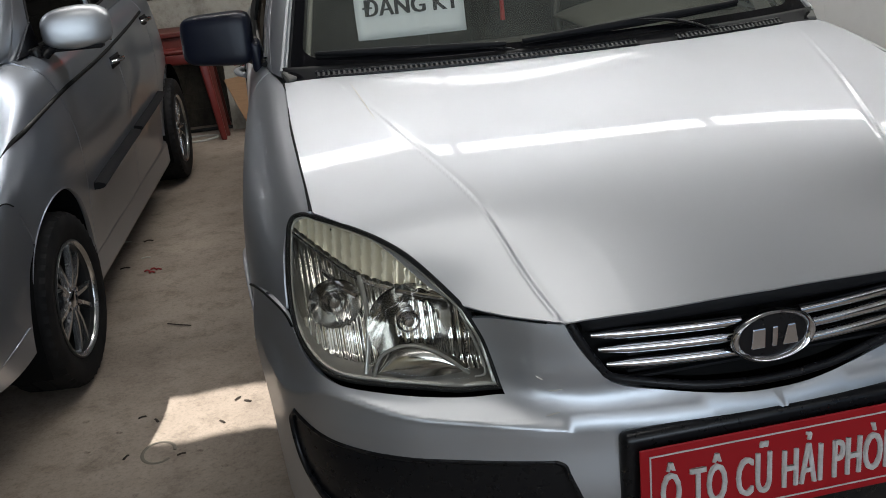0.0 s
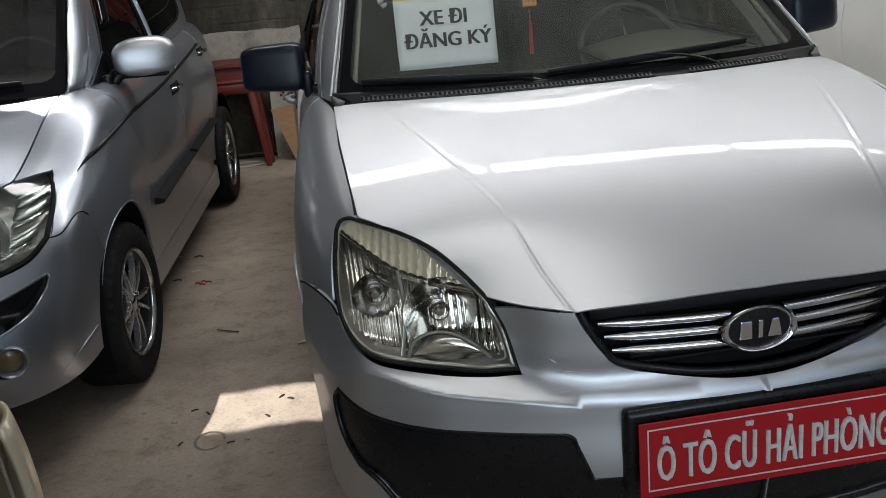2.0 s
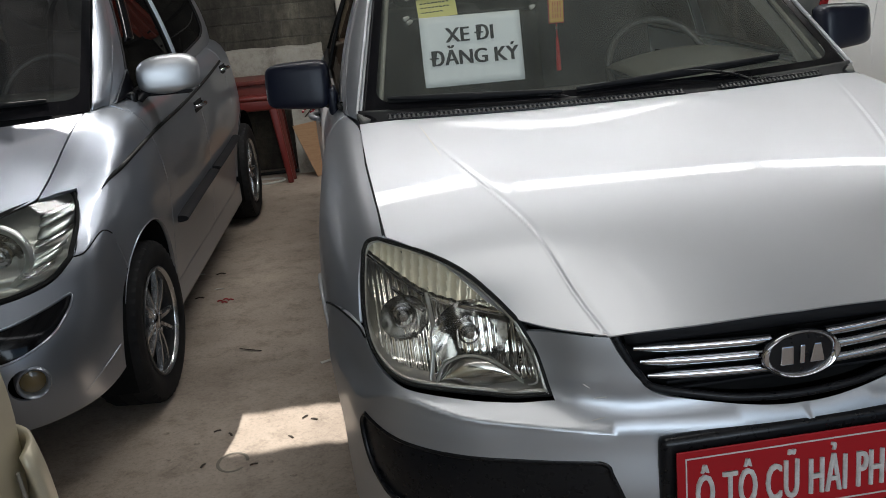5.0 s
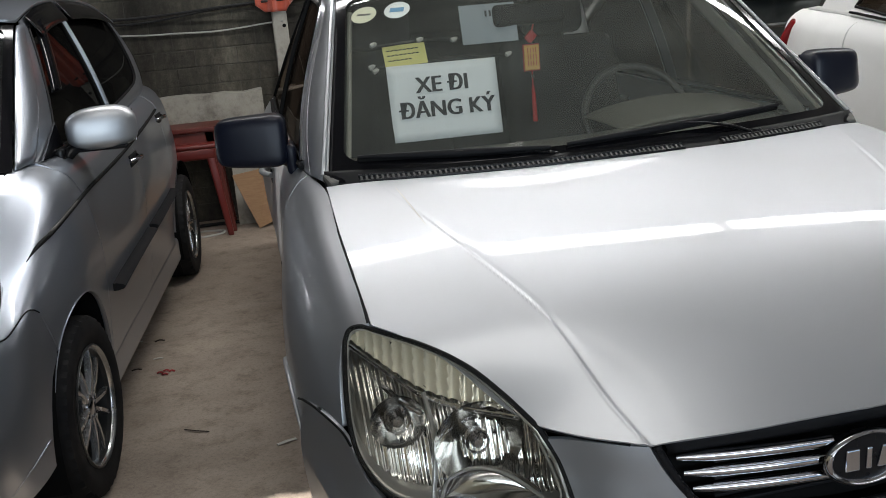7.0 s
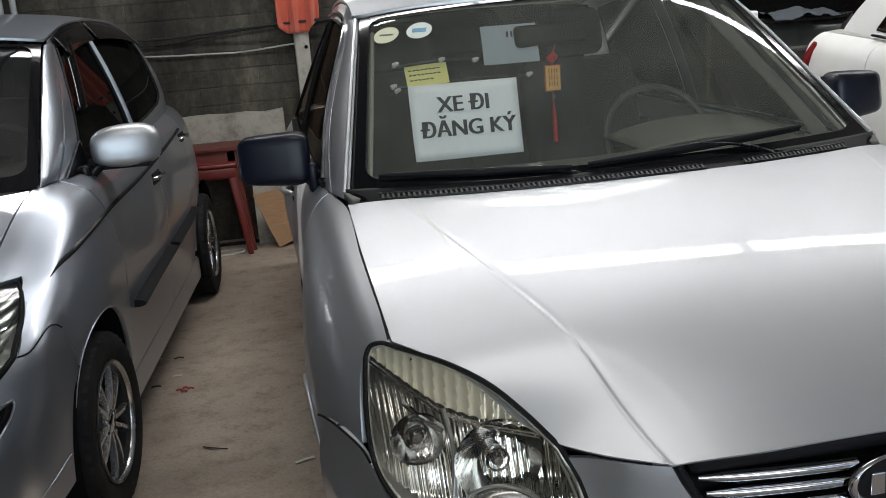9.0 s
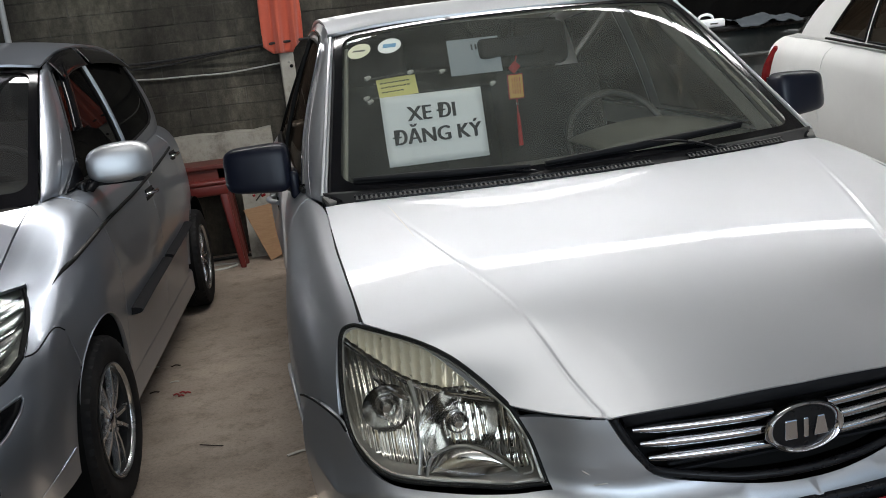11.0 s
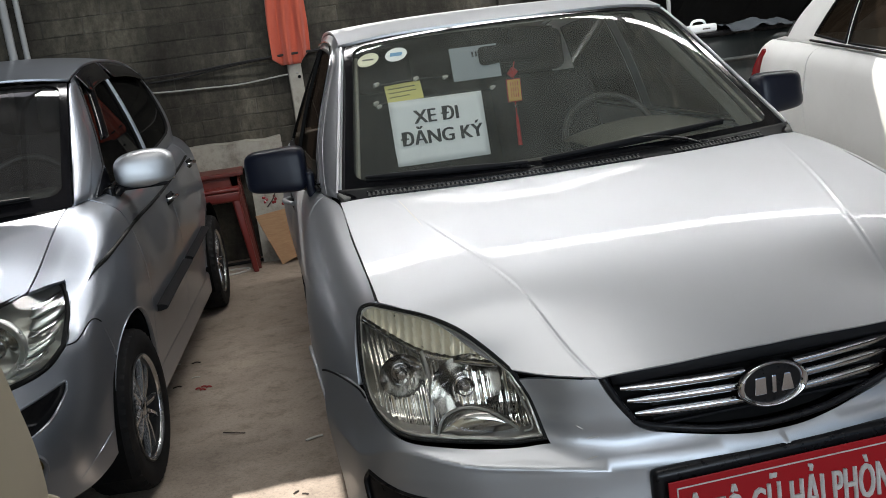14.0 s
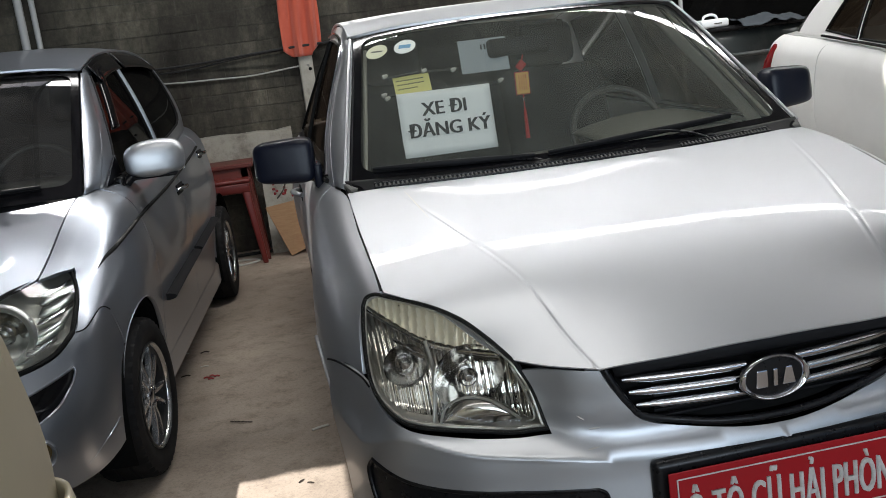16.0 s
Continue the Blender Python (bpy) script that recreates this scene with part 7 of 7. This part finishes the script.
    w3 = loop_of([(2.63, 0.03), (2.98, 0.05)], [(2.98, 0.05), (2.86, 0.28), (2.76, 0.46)], [(2.76, 0.46), (2.63, 0.46)], [(2.63, 0.46), (2.63, 0.03)])
    cabin(b, car, paint, glass, (frame_o, [w1, w2, w3]), GLASS_DARK)
    part("cabin_floor", box((1.2, 2.2, 0.5), Matrix.Translation((0, 2.1, 0.72)), 0.05), TRIM, car, "dark cabin")
    car.matrix_world = m
    return car


build_plain_car("white_car", "white hatchback with bright belt strip and bronze windows", WHITE, BRONZE, pose(2.03, -0.56, 0, 0, 0, -10) @ Matrix.Diagonal((1.0, 1.06, 1.065, 1)), rear_handles=False)
beige = build_plain_car("beige_car", "beige car parked tail first before the hatchback", BEIGE, TINTED, pose(-2.155, -3.76, 0, 0, 0, 0), tail_lamps=False)


def rear_wrap(p, t):
    """The rear bumper: round the tail from one wheel arch to the other, bulging below the lamps."""
    a = (p * 2 - 1) * 1.56
    s = math.copysign(min(1.0, abs(math.sin(a)) ** 0.62), a)
    back = max(0.0, math.cos(a)) ** 0.55
    bulge = 0.045 * math.sin(math.pi * min(1, 0.12 + t * 0.95)) ** 0.7
    return (s * (0.790 + bulge * 0.6), 3.56 + 0.20 * back + bulge * (0.35 + back), 0.735 - 0.47 * t)


sheet("rear_bumper", rear_wrap, BEIGE, beige, 60, 16, (0, 1, 0), "beige rear bumper", 0.01)
for s in (-1, 1):
    tube([(s * 0.812, 3.52, 0.742), (s * 0.815, 3.535, 0.60), (s * 0.815, 3.54, 0.45), (s * 0.80, 3.54, 0.30)], 0.003, CHALK, "panel_gap", beige, "", 6, 6)
    sheet("tail_corner", lambda p, t: (s * (0.775 - 0.10 * p - 0.02 * t), 3.60 + 0.10 * math.sin(p * math.pi / 2) - 0.03 * t, 0.74 + 0.36 * t), BEIGE, beige, 10, 8, (s * 0.5, 1, 0), "", 0.008)


def build_grey_van():
    root = thing("grey_van", "dark grey dusty van standing in the back of the shed", "van", m=pose(2.55, 4.35, 0))
    def skin(p, t):
        s = p * 2 - 1
        z = 0.35 + 0.87 * t
        return (s * (0.86 - 0.03 * t), 0.10 * abs(s) ** 3 + 0.05 * t - 0.03 * math.sin(math.pi * t), z)
    sheet("front_panel", skin, GREY_PAINT, root, 24, 12, (0, -1, 0), "", 0.02)
    part("ledge", box((1.62, 0.16, 0.035), Matrix.Translation((0, 0.10, 1.235)), 0.012), BLACK, root, "black ledge below the window")
    sheet("rear_glass", lambda p, t: ((p * 2 - 1) * (0.76 - 0.06 * t), 0.12 + 0.16 * t, 1.25 + 0.55 * t), TINTED, root, 8, 6, (0, -1, 0), "", 0.0)
    for s in (-1, 1):
        tube([(s * 0.80, 0.14, 1.22), (s * 0.77, 0.22, 1.5), (s * 0.70, 0.32, 1.82)], 0.035, GREY_PAINT, "pillar", root, "", 6, 10)
        part("side_panel", box((0.04, 3.2, 0.9), Matrix.Translation((s * 0.83, 1.7, 0.80)), 0.015), GREY_PAINT, root)
        part("wheel_cover", lathe([(0.0, 0.10), (0.18, 0.10), (0.28, 0.08), (0.30, 0.0), (0.28, -0.08), (0, -0.1)], 32, on_axle(s * 0.74, 0.9, 0.30)), RUBBER, root, "", True)
        part("wheel_cover", lathe([(0.0, 0.10), (0.18, 0.10), (0.28, 0.08), (0.30, 0.0), (0.28, -0.08), (0, -0.1)], 32, on_axle(s * 0.74, 2.9, 0.30)), RUBBER, root, "", True)
    part("roof", box((1.45, 3.0, 0.05), Matrix.Translation((0, 1.8, 1.85)), 0.02), GREY_PAINT, root)
    part("crease", box((1.5, 0.03, 0.03), Matrix.Translation((0, -0.005, 1.05)), 0.012), GREY_PAINT, root)
    bx = thing("white_box", "small white box lying on the black ledge", "box", m=pose(2.15, 4.43, 1.253, 0, 0, 8))
    part("body", box((0.225, 0.13, 0.056), Matrix.Translation((0, 0, 0.028)), 0.014, 3), PAPER, bx, "", True, 50)
    tube([(-0.06, 0, 0.05), (-0.045, 0, 0.078), (0, 0, 0.088), (0.045, 0, 0.078), (0.06, 0, 0.05)], 0.009, PAPER, "handle", bx, "", 6, 8)
    part("slot", box((0.06, 0.002, 0.008), Matrix.Translation((0.02, -0.0665, 0.026))), TRIM, bx)
    ps = thing("plastic_sheet", "crumpled grey-blue plastic sheet thrown over the black ledge", "sheet", m=pose(2.52, 4.40, 1.255))
    def crumple(p, t):
        q = noise.noise(Vector((p * 4.2, t * 3.1, 0.7))) * 0.030 + noise.noise(Vector((p * 11, t * 8, 2.0))) * 0.010
        return (-0.20 + 0.46 * p, -0.13 + 0.25 * t + q * 0.4, 0.040 + q - 0.10 * max(0.0, 0.35 - t) - 0.03 * abs(p - 0.5))
    sheet("sheet", crumple, SHEETING, ps, 30, 16, (0, -0.3, 1), "", 0.002)
    post = tube([(1.88, 4.30, 0.0), (1.88, 4.30, 1.2), (1.88, 4.30, 2.2)], 0.014, PIPE, "thin_post", None, "", 2, 8)
    tagged(post, "thin pale post standing before the van", "post")


build_grey_van()


# ---- along the back wall ----
def build_ledge():
    bm = bmesh.new()
    n = 40
    rows = []
    for k in range(n + 1):
        x = -5.8 + 5.02 * k / n
        j = 0.006 * math.sin(k * 2.7) + 0.004 * math.sin(k * 5.1)
        rows.append([bm.verts.new((x, WALL_Y - 0.105 + j * 0.5, 0.70 + j)), bm.verts.new((x, WALL_Y - 0.105 + j * 0.5, 0.888 + j)), bm.verts.new((x, WALL_Y + 0.005, 0.895 + j)), bm.verts.new((x, WALL_Y + 0.005, 0.70))])
    for a, b in zip(rows, rows[1:]):
        for i in range(4):
            bm.faces.new((a[i], a[(i + 1) % 4], b[(i + 1) % 4], b[i]))
    bm.faces.new(rows[0])
    bm.faces.new(rows[-1])
    structure("wall_ledge", bm, PLASTER, "stained pale cement ledge along the wall")


build_ledge()
structure("wall_post", box((0.10, 0.09, 3.40), Matrix.Translation((-0.60, WALL_Y - 0.05, 1.70)), 0.008), PLASTER, "cement post against the wall")
bolt = part("bolt", lathe([(0, 0.012), (0.011, 0.010), (0.013, 0)], 8, Matrix.Translation((-0.575, WALL_Y - 0.096, 1.30)) @ Matrix.Rotation(math.pi / 2, 4, 'X')), VOID, None)
tagged(bolt, "dark bolt in the cement post", "bolt")
for x, r in ((-2.50, 0.028), (-2.41, 0.020)):
    pp = tube([(x, WALL_Y - 0.04, 0.9), (x, WALL_Y - 0.04, 2.2), (x, WALL_Y - 0.04, 3.4)], r, PIPE, "wall_pipe", None, "", 2, 12)
    tagged(pp, "pale grey plastic pipe up the wall", "pipe", "wall pipes")


def build_cloth():
    bm = bmesh.new()
    nx, nz = 28, 24
    rows = []
    for j in range(nz + 1):
        t = j / nz
        row = []
        for i in range(nx + 1):
            p = i / nx
            w = 0.26 + 0.02 * t
            x = -0.60 + (p - 0.5) * w + 0.02 * math.sin(t * 3) * (p - 0.5) - 0.01 * t
            low = 1.395 + (0.085 * max(0, (p - 0.72) / 0.28) ** 0.6 if p > 0.72 else 0.05 * max(0, (0.22 - p) / 0.22))
            z = 1.95 + (low - 1.95) * t
            y = WALL_Y - 0.13 - 0.022 * (1 + 0.4 * t) * math.sin(p * 17 + 1.2 * t) - 0.012 * math.sin(p * 31 + 2) * t
            row.append(bm.verts.new((x, y, z)))
        rows.append(row)
    for a, b in zip(rows, rows[1:]):
        for i in range(nx):
            bm.faces.new((a[i], a[i + 1], b[i + 1], b[i]))
    ob = part("hanging_cloth", bm, ORANGE_CLOTH, None, "", True, 80)
    m = ob.modifiers.new("thickness", 'SOLIDIFY')
    m.thickness = 0.004
    tagged(ob, "orange red cloth hanging on the cement post", "cloth")
    pin = tube([(-0.73, WALL_Y - 0.11, 1.96), (-0.6, WALL_Y - 0.12, 1.955), (-0.47, WALL_Y - 0.11, 1.96)], 0.006, STEEL, "hanging_rod", None)
    tagged(pin, "thin steel rod that carries the cloth", "rod")


build_cloth()
for pts, r, mat, lab in (
        ([(-5.5, WALL_Y - 0.03, 1.52), (-2.6, WALL_Y - 0.03, 1.47), (-1.58, WALL_Y - 0.03, 1.425), (-0.62, WALL_Y - 0.12, 1.47), (0.9, WALL_Y - 0.03, 1.50)], 0.009, CABLE_BLACK, "black cable slung along the wall"),
        ([(-5.5, WALL_Y - 0.025, 1.49), (-2.6, WALL_Y - 0.025, 1.43), (-1.58, WALL_Y - 0.025, 1.39), (-0.9, WALL_Y - 0.025, 1.45), (0.9, WALL_Y - 0.025, 1.56)], 0.007, CABLE_BLACK, "black cable slung along the wall"),
        ([(-2.2, WALL_Y - 0.02, 1.36), (-1.58, WALL_Y - 0.02, 1.315), (-1.25, WALL_Y - 0.02, 1.305), (-1.0, WALL_Y - 0.02, 1.30), (-0.68, WALL_Y - 0.05, 1.325), (-0.58, WALL_Y - 0.10, 1.33)], 0.006, CABLE_WHITE, "pale cable tied to the cement post")):
    tagged(tube(pts, r, mat, "wall_cable", None, "", 8, 8), lab, "cable", "wall cables")


def build_table():
    root = thing("wooden_table", "red brown painted wooden table against the wall", "table", m=pose(-1.52, 5.17, 0))
    part("tabletop", box((0.86, 0.42, 0.03), Matrix.Translation((0, 0, 0.70)), 0.006), RED_WOOD, root)
    part("apron", box((0.78, 0.025, 0.10), Matrix.Translation((0, -0.18, 0.635)), 0.004), RED_WOOD, root)
    part("apron", box((0.78, 0.025, 0.10), Matrix.Translation((0, 0.18, 0.635)), 0.004), RED_WOOD, root)
    for x in (-1, 1):
        for y in (-1, 1):
            bm = box((0.065, 0.045, 0.70), Matrix.Translation((0, 0, 0.35)), 0.006)
            for v in bm.verts:
                v.co.x += x * (0.36 + 0.06 * (1 - v.co.z / 0.7))
                v.co.y += y * 0.17
            part("leg", bm, RED_WOOD, root)
    st = thing("plastic_stool", "red moulded plastic stool under the table", "stool", m=pose(-1.295, 5.02, 0))
    part("seat", box((0.34, 0.28, 0.035), Matrix.Translation((0, 0, 0.600)), 0.016, 3), RED_PLASTIC, st, "", True, 60)
    part("skirt", box((0.33, 0.27, 0.075), Matrix.Translation((0, 0, 0.552)), 0.016, 3), RED_PLASTIC, st, "", True, 60)
    for x in (-1, 1):
        for y in (-1, 1):
            bm = box((0.058, 0.05, 0.545), Matrix.Translation((0, 0, 0.2725)), 0.012)
            for v in bm.verts:
                k = 1 - v.co.z / 0.545
                v.co.x = v.co.x * (1 - 0.35 * k) + x * (0.128 + 0.062 * k)
                v.co.y = v.co.y * (1 - 0.3 * k) + y * (0.105 + 0.03 * k)
            part("leg", bm, RED_PLASTIC, st, "", True, 60)


build_table()


def build_boards():
    cb = thing("cardboard_sheet", "folded brown cardboard leaning by the wall", "cardboard", m=pose(-0.90, 4.98, 0, -10, 0, 6))
    bm = bmesh.new()
    front = [(-0.02, 0.0, 0.0), (0.11, 0.02, 0.045), (0.10, 0.015, 0.40), (-0.15, 0.0, 0.375)]
    vs = [bm.verts.new(p) for p in front]
    bm.faces.new(vs)
    ob = part("panel", bm, CARD, cb)
    m = ob.modifiers.new("thickness", 'SOLIDIFY')
    m.thickness = 0.006
    bm = bmesh.new()
    vs = [bm.verts.new(p) for p in ((0.11, 0.022, 0.045), (0.20, 0.16, 0.03), (0.19, 0.16, 0.42), (0.10, 0.017, 0.40))]
    bm.faces.new(vs)
    ob = part("side_panel", bm, CARD, cb)
    m = ob.modifiers.new("thickness", 'SOLIDIFY')
    m.thickness = 0.006
    pb = thing("poster_board", "white board with red blossom print leaning behind the cardboard", "board", m=pose(-0.90, 5.16, 0.0, -8, 0, 0))
    part("sheet", box((0.30, 0.012, 0.62), Matrix.Translation((0, 0, 0.31))), PLASTER, pb)
    rng = random.Random(4)
    for k in range(16):
        part("red_blossom", lathe([(0, 0.003), (rng.uniform(0.005, 0.011), 0.002), (0.011, 0)], 7, Matrix.Translation((rng.uniform(-0.09, 0.09), -0.0065, rng.uniform(0.40, 0.58))) @ Matrix.Rotation(math.pi / 2, 4, 'X')), RED_LAMP, pb)
    tube([(-0.06, -0.009, 0.40), (0.0, -0.009, 0.47), (0.03, -0.009, 0.57)], 0.005, DRY, "branch_print", pb)


build_boards()
tagged(tube([(-1.50, 4.95, 0.006), (-1.3, 4.90, 0.006), (-1.18, 4.94, 0.006), (-1.16, 5.02, 0.006), (-1.30, 5.06, 0.006), (-1.45, 5.03, 0.006)], 0.008, CABLE_WHITE, "floor_cable", None, "", 8, 8), "pale cable coiled on the floor by the wall", "cable")
tagged(tube([(-1.55, 5.20, 0.010), (-1.2, 5.22, 0.012), (-0.85, 5.2, 0.010)], 0.012, CABLE_BLACK, "floor_pipe", None, "", 6, 8), "black pipe lying at the foot of the wall", "pipe")

# ---- scraps on the floor ----
def scrap(name, label, cat, mat, pts, r, flat=0.5, group=""):
    tagged(tube(pts, r, mat, name, None, "", 4, 6, flat), label, cat, group)


scrap("dry_twig", "thin dry twig on the concrete", "twig", DRY, [(-1.272, 1.945, 0.004), (-1.23, 1.915, 0.006), (-1.185, 1.895, 0.004)], 0.0035)
scrap("pale_chip", "small pale chip on the concrete", "scrap", CHIP, [(-0.955, 1.700, 0.004), (-0.92, 1.712, 0.006), (-0.89, 1.722, 0.004)], 0.008, 0.4)
for x, y in ((-1.40, 2.545), (-1.375, 2.56), (-1.352, 2.545), (-1.378, 2.52)):
    scrap("red_scrap", "tiny red plastic scrap on the concrete", "scrap", RED_BIT, [(x - 0.012, y, 0.003), (x, y + 0.004, 0.006), (x + 0.011, y - 0.003, 0.003)], 0.006, 0.5, "red scraps")
for x, y, a in ((-1.53, 2.98, 0.2), (-1.50, 2.62, 0.6), (-1.43, 2.95, 1.0), (-1.42, 2.72, 0.3)):
    scrap("pale_chip", "small pale chip on the concrete", "scrap", CHIP if a < 0.5 else DRY, [(x - 0.02, y, 0.003), (x, y + 0.01 * a, 0.005), (x + 0.02, y, 0.003)], 0.006, 0.4)
ring_pts = [(-1.235 + 0.045 * math.cos(a * math.pi / 8), 1.05 + 0.055 * math.sin(a * math.pi / 8), 0.0015) for a in range(15)]
scrap("ring_mark", "faint raised ring of cement on the floor", "stain", CHALK, ring_pts, 0.005, 0.3)
for x, y in ((-1.36, 1.20), (-1.47, 1.30), (-1.12, 1.02), (-1.44, 1.12), (-1.28, 0.86), (-1.05, 0.92)):
    scrap("cement_crumb", "small crumb of cement on the floor", "scrap", FLOOR, [(x - 0.007, y, 0.001), (x, y + 0.003, 0.003), (x + 0.007, y - 0.002, 0.001)], 0.006, 0.5, "cement crumbs")
for x, y, a in ((-1.30, 1.27, 0.3), (-1.255, 1.235, 2.0), (-1.015, 1.285, 0.8), (-0.985, 1.26, 2.6), (-1.17, 1.02, 0.2), (-1.325, 1.055, 1.1), (-1.06, 1.16, 2.2)):
    scrap("dark_crumb", "small dark crumb pressed into the floor", "scrap", DRY, [(x - 0.012 * math.cos(a), y - 0.012 * math.sin(a), 0.001), (x, y, 0.003), (x + 0.012 * math.cos(a), y + 0.012 * math.sin(a), 0.001)], 0.004, 0.5, "dark crumbs")
flake = part("paper_flake", box((0.085, 0.06, 0.003), pose(-1.26, 0.68, 0.004, 0, 4, 20)), CHIP, None)
tagged(flake, "torn pale paper flake on the floor", "scrap")

# ---- the blocks of the wall, last ----
def build_blocks():
    course, length, gap = 0.118, 0.275, 0.004
    bm = box((length - gap, 0.05, course - gap), Matrix(), 0.004, 1)
    kinds = []
    for k, f in enumerate((1.0, 0.93, 1.0)):
        me = bpy.data.meshes.new("block")
        c = bm.copy()
        rng = random.Random(k)
        for v in c.verts:
            v.co += Vector((rng.uniform(-1, 1), rng.uniform(-1, 1), rng.uniform(-1, 1))) * 0.0035
        c.to_mesh(me)
        c.free()
        me.materials.append(BLOCK)
        kinds.append(me)
    rng = random.Random(11)
    rest = bmesh.new()
    for row in range(29):
        z = 0.01 + course * (row + 0.5)
        off = length / 2 if row % 2 else 0
        for col in range(26):
            x = -6.0 + off + length * (col + 0.5)
            if x > 0.95:
                continue
            at = Vector((x, WALL_Y + 0.028 + rng.uniform(-0.003, 0.003), z))
            turn = Matrix.Rotation(rng.uniform(-0.012, 0.012), 4, 'Y')
            if -3.1 < x < 0.3 and 0.85 < z < 2.2:
                ob = new("block", kinds[rng.randrange(3)])
                ob.parent = wall_back
                ob.matrix_basis = Matrix.Translation(at) @ turn
            else:
                add_box(rest, (length - gap, 0.05, course - gap), Matrix.Translation(at) @ turn)
    r = part("block_rest", rest, BLOCK, wall_back)
    tagged(r, "sooty concrete blocks of the wall", "", "", "stuff")


build_blocks()
